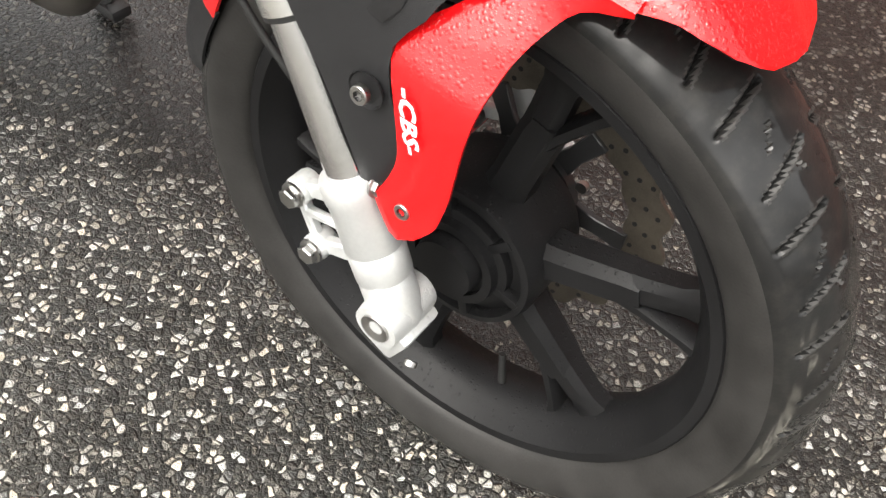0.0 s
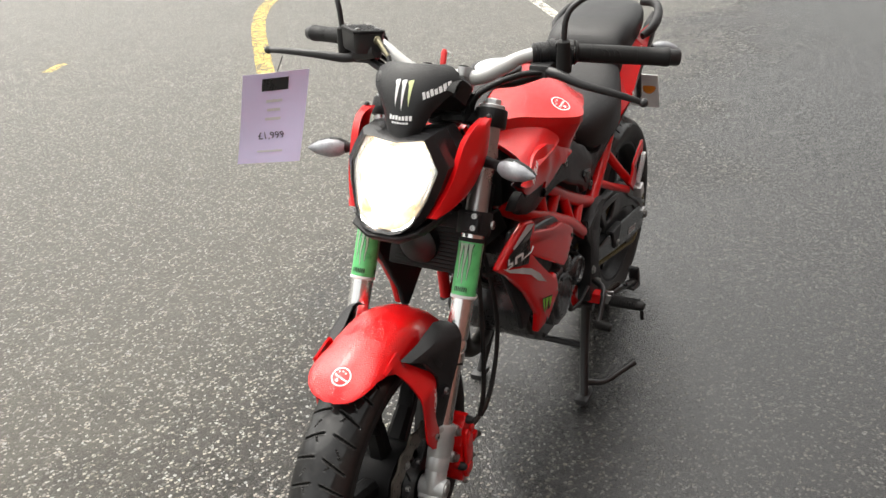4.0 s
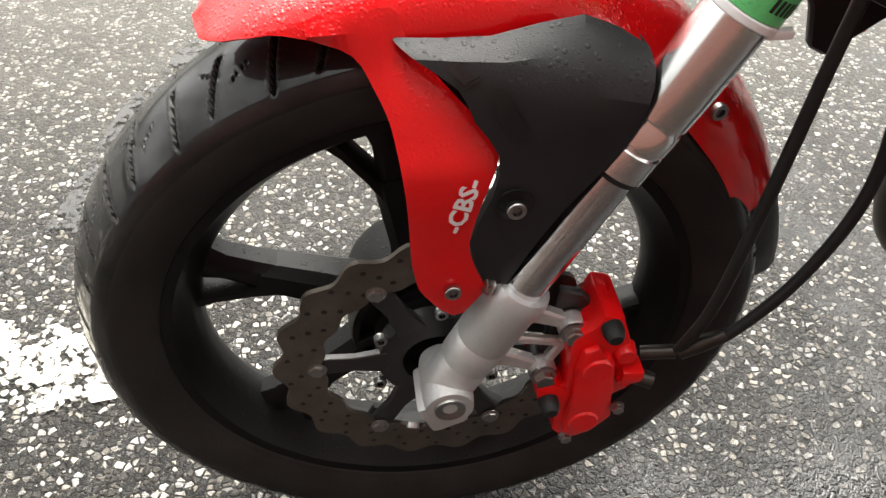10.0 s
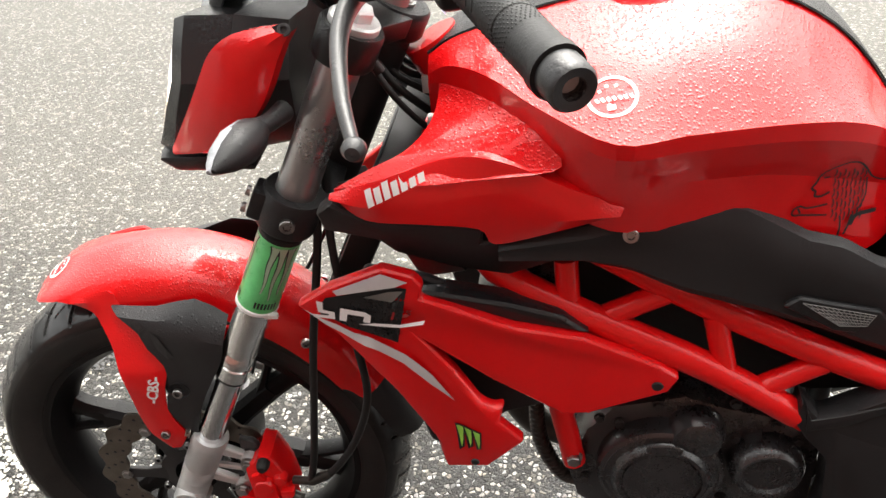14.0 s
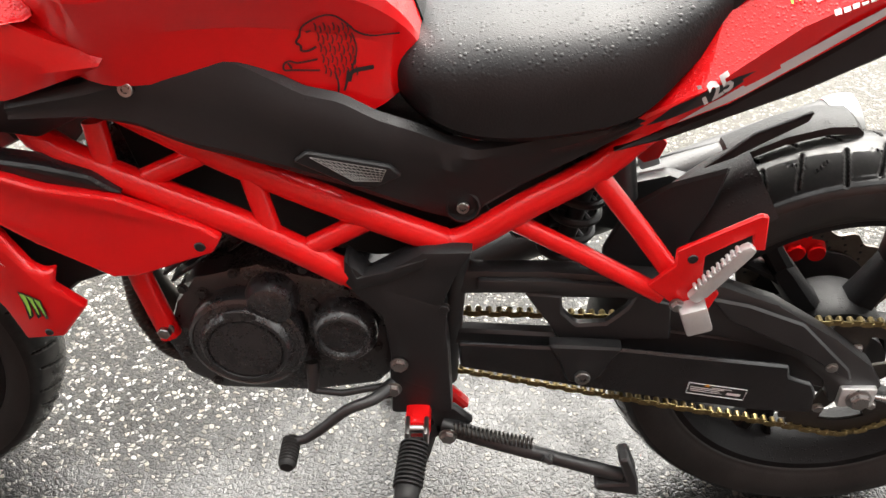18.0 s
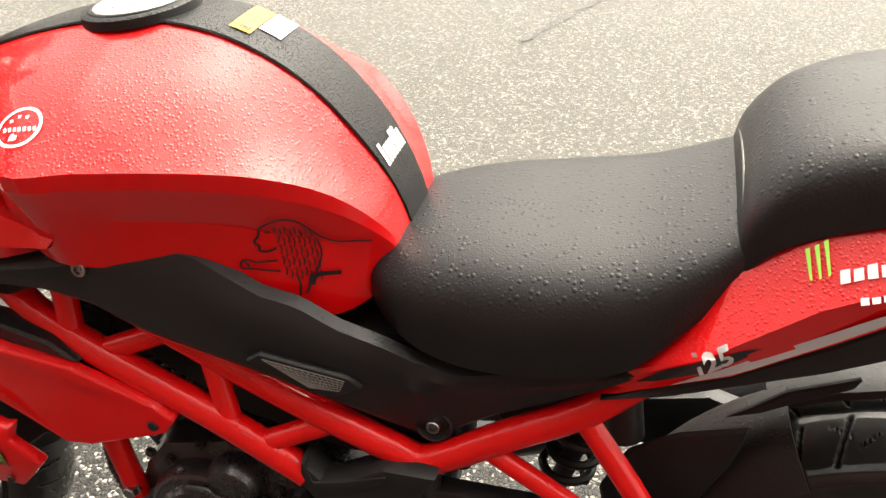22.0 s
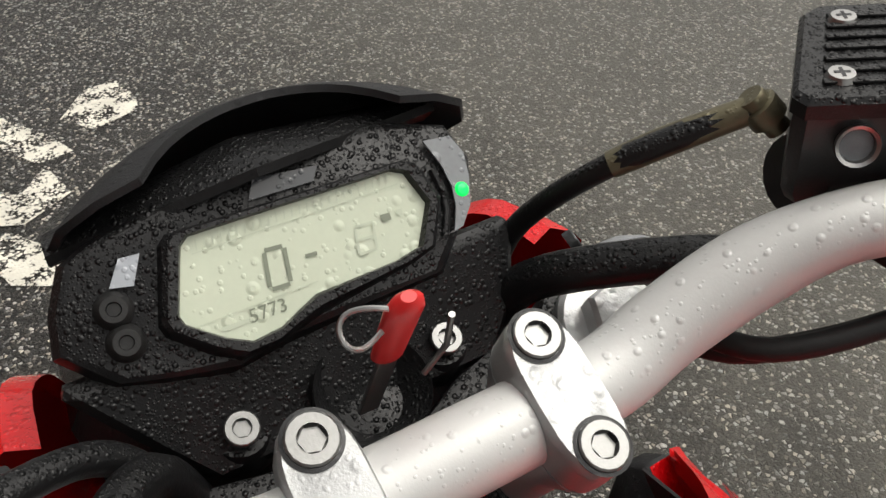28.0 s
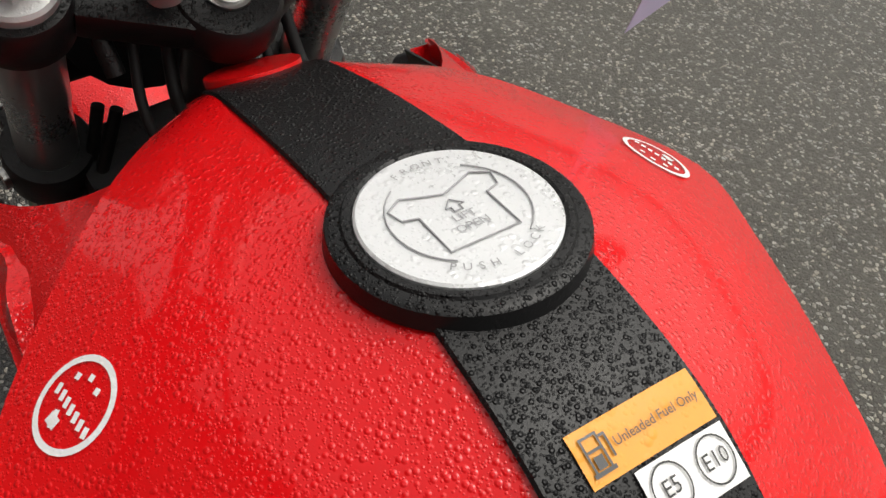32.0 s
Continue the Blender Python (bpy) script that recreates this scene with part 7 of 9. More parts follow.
# ---- trellis frame ----
for side in (-1, 1):
    def T(pts, r, name="frame_tube", label="", seg=14, n=0):
        return part(name, tube([(x, side * y, z) for x, y, z in pts], r, seg, n), RED_METAL, frame_root, label)
    if side < 0:
        frame_root = part("frame", tube([(0.4, 0.0, 0.82), (0.362, 0.0, 0.888)], 0.03, 24), RED_METAL, bike, "red tubular trellis frame")
    T([(0.4, 0.05, 0.8), (0.48, 0.1, 0.735), (0.56, 0.122, 0.694), (0.66, 0.124, 0.637), (0.76, 0.124, 0.586), (0.85, 0.123, 0.545), (0.872, 0.122, 0.537), (0.9, 0.12, 0.548), (0.96, 0.116, 0.586), (1.033, 0.109, 0.628), (1.1, 0.105, 0.69), (1.25, 0.1, 0.79)], 0.0165, n=3)
    T([(0.39, 0.08, 0.71), (0.433, 0.118, 0.678), (0.5, 0.138, 0.648), (0.6, 0.142, 0.6), (0.66, 0.142, 0.568), (0.752, 0.14, 0.507)], 0.0165, n=2)
    T([(0.504, 0.128, 0.7), (0.508, 0.137, 0.643)], 0.0125)
    T([(0.535, 0.139, 0.63), (0.618, 0.124, 0.662)], 0.0125)
    T([(0.655, 0.125, 0.64), (0.674, 0.141, 0.56)], 0.0125)
    T([(0.7, 0.141, 0.538), (0.782, 0.124, 0.572)], 0.0125)
    T([(0.935, 0.117, 0.566), (1.02, 0.13, 0.525), (1.11, 0.152, 0.484)], 0.011)
    T([(1.028, 0.109, 0.622), (1.08, 0.13, 0.56), (1.13, 0.156, 0.498)], 0.012)
    T([(0.49, 0.11, 0.54), (0.5, 0.118, 0.48), (0.517, 0.122, 0.395)], 0.014)
    bolt(frame_root, (0.516, side * 0.128, 0.41), (0, side, 0), 0.0085, 0.012)
    part("pivot_post", tube([(0.88, side * 0.12, 0.53), (0.87, side * 0.11, 0.43), (0.86, side * 0.1, 0.3)], 0.014, 14), BLACK_METAL, frame_root)
    part("gusset", plate([(0.742, side * 0.138, 0.528), (0.775, side * 0.14, 0.505), (0.76, side * 0.14, 0.482), (0.73, side * 0.14, 0.505)], (0, side * 0.006, 0), 0.002, 1), RED_METAL, frame_root)
    # passenger peg bracket and peg
    pb = [(1.088, 0.51), (1.115, 0.538), (1.114, 0.558), (1.195, 0.604), (1.203, 0.602), (1.207, 0.558), (1.193, 0.559), (1.191, 0.579), (1.145, 0.551), (1.146, 0.526), (1.168, 0.498), (1.159, 0.473), (1.138, 0.466)]
    brk = part("peg_bracket", plate([(p[0], side * 0.168, p[1]) for p in pb], (0, -side * 0.007, 0), 0.0015, 1), RED_METAL, frame_root, "red passenger peg bracket")
    # Raised black disc: the dark inside of the hole put in as colour.
    part("bracket_hole", lathe([(0.0, 0.0012), (0.005, 0.0012), (0.0058, 0.0)], (1.132, side * 0.1685, 0.548), (0, side, 0), 18), BLACK_DECAL_HOLE, brk)
    peg = plate([(x, side * 0.17, z) for x, z in ((1.13, 0.503), (1.178, 0.57), (1.186, 0.574), (1.194, 0.568), (1.19, 0.56), (1.152, 0.505), (1.14, 0.495))], (0, side * 0.012, 0), 0.004, 2)
    peg = part("passenger_peg", peg, CAST, brk, "folded silver passenger peg")
    for i in range(10):
        f = i / 9
        part("peg_rib", block((1.137 + 0.037 * f, side * 0.177, 0.517 + 0.05 * f), (0.004, 0.012, 0.003), 0.0008, Matrix.Rotation(radians(-55), 3, "Y"), 1), CAST, peg)
    part("peg_knuckle", block((1.143, side * 0.176, 0.474), (0.03, 0.026, 0.036), 0.004, Matrix.Rotation(radians(-20), 3, "Y")), CAST, brk)
    bolt(brk, (1.122, side * 0.17, 0.486), (0, side, 0), 0.0065, 0.008)

# black pivot cover plates
COVER = [(0.752, 0.538), (0.778, 0.508), (0.81, 0.528), (0.84, 0.546), (0.897, 0.547), (0.876, 0.51), (0.86, 0.468), (0.866, 0.4), (0.868, 0.29), (0.79, 0.288), (0.792, 0.33), (0.792, 0.36), (0.795, 0.385), (0.79, 0.45), (0.765, 0.48), (0.748, 0.506)]
for side in (-1, 1):
    pc = part("pivot_cover", plate([(p[0], side * 0.155, p[1]) for p in COVER], (0, -side * 0.035, 0), 0.006, 2), BLACK, bike, "black plastic cover over the swingarm pivot")
    part("cover_relief", plate([(p[0], side * 0.156, p[1]) for p in ((0.785, 0.5), (0.802, 0.494), (0.866, 0.468), (0.862, 0.4), (0.86, 0.32), (0.805, 0.345), (0.8, 0.42))], (0, -side * 0.03, 0), 0.006, 2), BLACK, pc)
    part("cover_ledge", plate([(p[0], side * 0.157, p[1]) for p in ((0.756, 0.535), (0.765, 0.512), (0.8, 0.522), (0.846, 0.54), (0.84, 0.528), (0.8, 0.505), (0.762, 0.495))], (0, -side * 0.02, 0), 0.004, 2), BLACK, pc)
    bolt(pc, (0.805, side * 0.157, 0.378), (0, side, 0), 0.009, 0.006)
    bolt(pc, (0.862, side * 0.152, 0.465), (0, side, 0), 0.006, 0.005, BLACK_METAL)

# ---- engine ----
engine = bmesh.new()
case = [(0.53, 0.44), (0.56, 0.48), (0.64, 0.5), (0.7, 0.48), (0.76, 0.47), (0.8, 0.43), (0.8, 0.33), (0.77, 0.3), (0.68, 0.285), (0.56, 0.29), (0.52, 0.32), (0.505, 0.38)]
plate(xz(case, -0.115), (0, 0.23, 0), 0.012, 2, engine)
engine = part("engine", engine, ENGINE, bike, "dark grey single-cylinder engine")
cyl = bmesh.new()
ax = V((-0.62, 0, 0.78)).normalized()
base = V((0.6, 0, 0.44))
join(cyl, block(base + ax * 0.09, (0.1, 0.115, 0.16), 0.008, Matrix.Rotation(math.atan2(ax.x, ax.z), 3, "Y")))
cyl = part("cylinder", cyl, ENGINE, engine, "finned cylinder")
for i in range(9):
    part("cooling_fin", block(base + ax * (0.04 + i * 0.0135), (0.135, 0.15, 0.005), 0.002, Matrix.Rotation(math.atan2(ax.x, ax.z), 3, "Y"), 1), ENGINE, engine)
part("cylinder_head", block(base + ax * 0.2, (0.13, 0.16, 0.09), 0.014, Matrix.Rotation(math.atan2(ax.x, ax.z), 3, "Y")), ENGINE, engine)
CL = V((0.617, -0.118, 0.394))
alternator = lathe([(r, h) for r, h in ((0.0, 0.031), (0.044, 0.031), (0.0452, 0.0285), (0.0464, 0.0285), (0.0474, 0.032), (0.052, 0.0315), (0.0565, 0.0265), (0.058, 0.0235), (0.0655, 0.0215), (0.067, 0.023), (0.0715, 0.0205), (0.0735, 0.015), (0.074, 0.004), (0.0735, -0.02), (0.0, -0.02))], CL, (0, -1, 0), 64)
cover = part("alternator_cover", alternator, ENGINE, engine, "round dark grey alternator cover with a raised rim")
tab = [CL + V((r * math.cos(a), -0.0285, r * math.sin(a))) for r, a in [(0.047, b) for b in np.linspace(1.95, 1.15, 7)] + [(0.0615, b) for b in np.linspace(1.2, 1.9, 7)]]
part("cover_tab", plate(tab, (0, -0.003, 0), 0.001, 1), ENGINE, cover)
part("starter_cover", lathe([(0.0, 0.019), (0.021, 0.0185), (0.0265, 0.016), (0.029, 0.011), (0.032, 0.006), (0.033, 0.0), (0.032, -0.02), (0.0, -0.02)], (0.654, -0.126, 0.456), (0, -1, 0), 36), ENGINE, engine)
part("sprocket_cover", lathe([(r * 0.97, h) for r, h in ((0.0, 0.018), (0.0285, 0.018), (0.0305, 0.0235), (0.0345, 0.0245), (0.0385, 0.021), (0.0405, 0.017), (0.0435, 0.012), (0.0445, 0.0), (0.043, -0.02), (0.0, -0.02))], (0.737, -0.122, 0.408), (0, -1, 0), 44), ENGINE, engine)
for x, z in ((0.545, 0.465), (0.568, 0.459), (0.61, 0.488), (0.695, 0.495), (0.743, 0.463), (0.7, 0.44), (0.53, 0.36), (0.56, 0.31), (0.69, 0.33), (0.77, 0.44), (0.775, 0.37)):
    bolt(engine, (x, -0.116, z), (0, -1, 0), 0.0055, 0.006, BLACK_METAL)
for side in (-1, 1):
    if side > 0:
        part("clutch_cover", lathe([(0.0, 0.03), (0.05, 0.028), (0.07, 0.02), (0.074, 0.0), (0.0, 0.0)], (0.66, 0.115, 0.39), (0, 1, 0), 48), ENGINE, engine)
part("intake", tube([(0.6, 0, 0.63), (0.66, 0, 0.65), (0.73, 0, 0.63), (0.78, 0, 0.6)], 0.028, 16, 4), RUBBER, engine)
# Black sheets added behind the trellis stand in for the dark hollow there.
for side in (-1, 1):
    part("dark_backing", plate([(x, side * 0.085, z) for x, z in ((0.5, 0.7), (0.62, 0.69), (0.88, 0.56), (0.9, 0.5), (0.78, 0.49), (0.66, 0.52), (0.52, 0.6))], (0, -side * 0.006, 0), 0.002, 1), RUBBER, engine, "black sheet added for the dark hollow behind the trellis")
part("airbox", block((0.8, 0, 0.6), (0.16, 0.18, 0.14), 0.02), BLACK, bike, "black air box")
part("carburettor_body", block((0.7, 0.0, 0.6), (0.06, 0.1, 0.06), 0.01), BLACK_METAL, engine)
radi = part("radiator", block((0.29, 0, 0.7), (0.034, 0.2, 0.19), 0.006, Matrix.Rotation(radians(25), 3, "Y")), RUBBER, bike, "black radiator")
for i in range(22):
    z = 0.628 + i * 0.0072
    part("radiator_fin", block((0.2715 + (z - 0.7) * 0.466, 0, z), (0.004, 0.17, 0.0022), 0), RUBBER, radi)

# exhaust: header pipe under the engine, silencer on the far side
pipe = part("exhaust", tube([(0.5, 0.03, 0.55), (0.44, 0.035, 0.47), (0.43, 0.04, 0.36), (0.47, 0.045, 0.285), (0.56, 0.05, 0.262), (0.7, 0.09, 0.262), (0.82, 0.14, 0.275)], 0.021, 18, 5), SPRING, bike, "dark exhaust header pipe")
part("silencer", tube([(0.8, 0.142, 0.272), (0.9, 0.16, 0.3), (1.0, 0.182, 0.335), (1.2, 0.22, 0.402), (1.38, 0.25, 0.458), (1.43, 0.257, 0.474)], [0.022, 0.03, 0.038, 0.04, 0.04, 0.039], 26, 4), BLACK_METAL, pipe, "black silencer with a bright end cap")
part("silencer_cap", tube([(1.425, 0.256, 0.472), (1.445, 0.259, 0.478), (1.463, 0.261, 0.484), (1.466, 0.261, 0.485)], [0.042, 0.0425, 0.037, 0.025], 26), CAST, pipe, "silver end cap")
shield = [(1.0, 0.38), (1.15, 0.43), (1.3, 0.475), (1.37, 0.49), (1.36, 0.468), (1.2, 0.42), (1.05, 0.372)]
part("heat_shield", plate([(p[0], 0.23, p[1]) for p in shield], (0, -0.006, 0), 0.002, 1), BLACK, pipe)

# ---- radiator shrouds ----
SHROUD = [(0.221, 0.653), (0.26, 0.682), (0.322, 0.714), (0.354, 0.708), (0.364, 0.697), (0.36, 0.681), (0.451, 0.65), (0.524, 0.633), (0.603, 0.59), (0.624, 0.575), (0.612, 0.557), (0.53, 0.537), (0.503, 0.538), (0.43, 0.581), (0.36, 0.624), (0.39, 0.59), (0.417, 0.557), (0.43, 0.55), (0.442, 0.552), (0.436, 0.532), (0.462, 0.497), (0.42, 0.447), (0.37, 0.437), (0.363, 0.489), (0.321, 0.555), (0.262, 0.62)]


def shroud_y(x, z):
    return float(np.interp(x, [0.22, 0.3, 0.36, 0.42, 0.5, 0.62], [0.156, 0.168, 0.176, 0.182, 0.178, 0.162])) + 0.02 * math.exp(-(((z - 0.52) / 0.05) ** 2)) * float(np.interp(x, [0.36, 0.41, 0.47], [0.4, 1.0, 0.6]))


for side in (-1, 1):
    sh = part("radiator_shroud", plate([(p[0], side * shroud_y(*p), p[1]) for p in SHROUD], (0, -side * 0.016, 0), 0.006, 3), RED, bike, "red radiator shroud with black and silver graphics", angle=30)
    st = tree_of(sh)
    def decal(pts, mat_, name, label="", lift=0.0012, cuts=2):
        return part(name, lay(flat([(x, side * 0.3, z) for x, z in pts]), st, (0, -side, 0), lift, cuts), mat_, sh, label)
    decal([(0.25, 0.661), (0.258, 0.6705), (0.3299, 0.694), (0.3474, 0.6943), (0.3281, 0.6683), (0.31, 0.6414), (0.3312, 0.6213), (0.295, 0.631), (0.2482, 0.6474)], BLACK_DECAL_HOLE, "black_graphic", lift=0.0022)
    decal([(0.3, 0.6775), (0.3297, 0.6888), (0.3435, 0.691), (0.3303, 0.6743)], MESH, "grey_graphic", lift=0.0028)
    decal([(0.24, 0.6676), (0.3225, 0.7105), (0.35, 0.7035), (0.3353, 0.6956)], SILVER, "silver_stripe", lift=0.0042)
    decal([(0.2307, 0.6535), (0.2507, 0.6431), (0.3011, 0.6256), (0.3377, 0.6078), (0.3667, 0.5844), (0.3888, 0.555), (0.3639, 0.5683), (0.3352, 0.5944), (0.2953, 0.6156), (0.2558, 0.6343)], SILVER, "silver_stripe", lift=0.0042)
    for pts in ([(0.2475, 0.667), (0.2545, 0.6665), (0.2535, 0.6565), (0.2665, 0.655), (0.2655, 0.6455), (0.2465, 0.6455), (0.2415, 0.649), (0.2585, 0.6495), (0.2595, 0.6515), (0.2475, 0.6525)], [(0.2705, 0.6455), (0.2735, 0.6615), (0.3005, 0.6595), (0.3065, 0.656), (0.304, 0.6455), (0.2965, 0.646), (0.2985, 0.6535), (0.2805, 0.6545), (0.2785, 0.6455)]):
        decal(pts, WHITE, "model_mark", "white model mark", 0.005, 0)
    decal([(0.2905, 0.6425), (0.3103, 0.6465), (0.3616, 0.6485), (0.3599, 0.6455), (0.312, 0.6427)], WHITE, "white_line", lift=0.005, cuts=1)
    lettering("125", 0.015, (0.3355, side * 0.3, 0.6575), (1, 0, 0.02) if side < 0 else (-1, 0, -0.02), (-0.02, 0, 1), sh, DARK_RED, tree=st, shear=0.35, lift=0.005, bold=0.0005, label="dark red model number")
    for i in range(3):
        x0 = 0.388 + i * 0.0095
        decal([(x0 - 0.003, 0.514 - i * 0.001), (x0 + 0.0085, 0.513 - i * 0.001), (x0 + 0.0065, 0.48), (x0 + 0.001, 0.476)], BLACK_DECAL_HOLE, "dark_claw", cuts=1, lift=0.0022)
        decal([(x0 - 0.0015, 0.512 - i * 0.001), (x0 + 0.0065, 0.511 - i * 0.001), (x0 + 0.005, 0.5), (x0 + 0.0056, 0.49), (x0 + 0.0038, 0.48), (x0 + 0.0018, 0.492), (x0 + 0.0022, 0.503)], GREEN_DECAL, "green_claw", lift=0.003, cuts=1)
    part("shroud_insert", plate([(p[0], side * 0.166, p[1]) for p in ((0.35, 0.685), (0.45, 0.668), (0.5, 0.655), (0.53, 0.632), (0.455, 0.645), (0.365, 0.676))], (0, -side * 0.03, 0), 0.003, 1), BLACK_GLOSS, sh, "black duct insert")
    part("shroud_liner", plate([(p[0], side * 0.15, p[1]) for p in ((0.3, 0.7), (0.36, 0.69), (0.55, 0.6), (0.58, 0.55), (0.44, 0.5), (0.37, 0.44), (0.35, 0.45), (0.34, 0.49), (0.3, 0.56), (0.26, 0.63))], (0, -side * 0.012, 0), 0.003, 1), BLACK, sh, "black liner behind the shroud")
    # Both holes are proud black discs that paint their shaded inside.
    part("mount_hole", lathe([(0.0, 0.0016), (0.005, 0.0016), (0.0065, 0.0002)], (0.6, side * (shroud_y(0.6, 0.567) + 0.0), 0.567), (0, side, 0), 20), BLACK_DECAL_HOLE, sh)
    part("mount_hole", lathe([(0.0, 0.0016), (0.004, 0.0016), (0.005, 0.0002)], (0.405, side * (shroud_y(0.405, 0.455) + 0.0), 0.455), (0, side, 0), 20), BLACK_DECAL_HOLE, sh)
# ---- brake reservoir, switches and their marks ----
R1, R2, R3 = V((0.342, 0.148, 1.077)), V((0.361, 0.179, 1.079)), V((0.336, 0.207, 1.082))
FI = FR.inverted()
LOW = V((0, 0, 0.004))
R1, R2, R3 = FI @ R1 - LOW, FI @ R2 - LOW, FI @ R3 - LOW
R4 = R1 + R3 - R2
ru, rv = (R2 - R1), (R3 - R2)
rc = (R1 + R3) / 2
eu, ev_ = ru.normalized(), rv.normalized()
rn = eu.cross(ev_).normalized()
if rn.z < 0:
    rn = -rn


def res_at(a, b, h):
    return rc + ru * a + rv * b + rn * h


corner = [(-0.72, -0.8), (0.72, -0.8), (0.85, -0.66), (0.85, 0.66), (0.72, 0.8), (-0.72, 0.8), (-0.85, 0.66), (-0.85, -0.66)]
rows = [[res_at(a * s, b * s, h) for a, b in corner] for h, s in ((-0.046, 0.86), (-0.04, 0.94), (-0.008, 1.0))]
res = fpart("brake_reservoir", rings(rows), BLACK_METAL, bike, "black brake fluid reservoir with a ribbed lid")
lid = rings([[res_at(a * s, b * s, h) for a, b in corner] for h, s in ((-0.0075, 1.04), (-0.002, 1.05), (0.0, 1.0))])
lid = fpart("reservoir_lid", lid, BLACK_WET, res, "ribbed wet lid")
for i in range(7):
    b = (-0.5 + i / 6) * 1.15
    fpart("lid_rib", block(res_at(0, b, 0.0006), (ru.length * 1.3, 0.003, 0.0014), 0.0008, Matrix((eu, (rn.cross(eu)), rn)).transposed()), BLACK_WET, lid)
for p in (R1, R2, R3, R4):
    c = rc + (p - rc) * 1.0
    fpart("lid_screw", lathe([(0.0, 0.0022), (0.0042, 0.002), (0.005, 0.0)], c + rn * 0.0002, rn, 20), STEEL, lid, "cross-head screw")
    # Raised black bars paint the shade in the screw's slots.
    for d in (eu, rn.cross(eu)):
        fpart("cross_slot", block(c + rn * 0.0021, (0.005, 0.0011, 0.0008), 0, Matrix((d, rn.cross(d), rn)).transposed()), BLACK_DECAL_HOLE, lid)
wc = (rc + ru * 0.76 + rv * -0.1 + rn * -0.026)
wc = FI @ V((0.356, 0.1461, 1.0561))
wn_ = V((0.72, -0.62, 0.3)).normalized()
fpart("sight_glass", lathe([(0.0056, -0.004), (0.0072, 0.0006), (0.0068, 0.0018), (0.0056, 0.0012), (0.0052, -0.001)], wc, wn_, 28, False, closed=True), STEEL, res, "round sight glass")
fpart("sight_window", lathe([(0.0, -0.0006), (0.0056, -0.0008)], wc, wn_, 24, False), stuff("milky_window", (0.16, 0.17, 0.18), 0.15, vary=0.2, scale=120), res)
fpart("master_cylinder", tube([(0.34, 0.15, 1.03), (0.345, 0.2, 1.02)], 0.015, 18), BLACK_METAL, res)
SW = stuff("red_switch_plastic", (0.62, 0.02, 0.02), 0.35, vary=0.06, wet=0.5)
pr = along(0.205, 1)
fpart("kill_switch", block(pr + V((0.002, -0.008, 0.022)), (0.03, 0.017, 0.009), 0.004, Matrix.Rotation(radians(-25), 3, "Z") @ Matrix.Rotation(radians(12), 3, "Y")), SW, bike, "red rocker switch")
fpart("hazard_switch", block(pr + V((0.026, 0.008, -0.003)), (0.012, 0.012, 0.011), 0.003, Matrix.Rotation(radians(-20), 3, "Z")), SW, bike, "red slide switch")
fpart("starter_button", block(pr + V((0.032, -0.004, -0.026)), (0.012, 0.026, 0.014), 0.003, Matrix.Rotation(radians(-20), 3, "Z")), BLACK_WET, bike, "dark starter button")
ICON = stuff("pale_switch_print", (0.55, 0.55, 0.55), 0.5, vary=0.05)


def icon(pts, place, right, up, name="switch_symbol", w=0.0006):
    right, up = V(right).normalized(), V(up).normalized()
    out = right.cross(up).normalized()
    fpart(name, tube([V(place) + right * a + up * b + out * 0.0005 for a, b in pts], w, 6), ICON, bike, "pale printed switch symbol")


def circle(r, a0=0, a1=360):
    return [(r * math.cos(radians(a)), r * math.sin(radians(a))) for a in range(a0, a1 + 1, 20)]


icon([(-0.0035, -0.003), (0.0035, -0.003), (0, 0.004), (-0.0035, -0.003)], pr + V((0.022, -0.008, 0.0165)), (0.1, 1, 0), (-0.8, 0.1, 0.6))
icon(circle(0.003, 60, 380), pr + V((0.008, 0.014, 0.0215)), (0.3, 1, 0), (-1, 0.3, 0))
icon(circle(0.003, 40, 330), pr + V((0.0385, -0.004, -0.026)), (0.3, 1, 0), (-0.5, 0.1, 1))
pl_ = along(0.205, -1)
ru_, uu_ = (-0.3, 1, 0), (-0.85, -0.25, 0.45)
for k, (dx, dy, dz) in enumerate(((0.004, 0.012, 0.0218), (0.02, 0.002, 0.0185), (0.02, 0.014, 0.0185))):
    p = pl_ + V((dx, dy, dz))
    if k == 0:
        icon(circle(0.0042, 0, 180) + [(0.0042, 0)], p, ru_, uu_)
        for j in range(4):
            icon([(-0.003 + j * 0.002, -0.001), (-0.004 + j * 0.002, -0.005)], p, ru_, uu_)
    else:
        s = -1 if k == 1 else 1
        icon([(0, 0.0015), (0.003 * s, 0.0015), (0.003 * s, 0.003), (0.0055 * s, 0), (0.003 * s, -0.003), (0.003 * s, -0.0015), (0, -0.0015), (0, 0.0015)], p, ru_, uu_)
fpart("dip_switch", block(pl_ + V((-0.006, -0.01, 0.018)), (0.026, 0.026, 0.009), 0.004, Matrix.Rotation(radians(18), 3, "Z")), BLACK_WET, bike, "black dip switch")
fpart("indicator_switch", block(pl_ + V((0.027, 0.004, -0.004)), (0.014, 0.018, 0.01), 0.003, Matrix.Rotation(radians(18), 3, "Z")), BLACK_WET, bike, "black indicator switch")
fpart("horn_button", block(pl_ + V((0.03, 0.004, -0.03)), (0.012, 0.022, 0.016), 0.003, Matrix.Rotation(radians(18), 3, "Z")), BLACK_WET, bike, "black horn button")
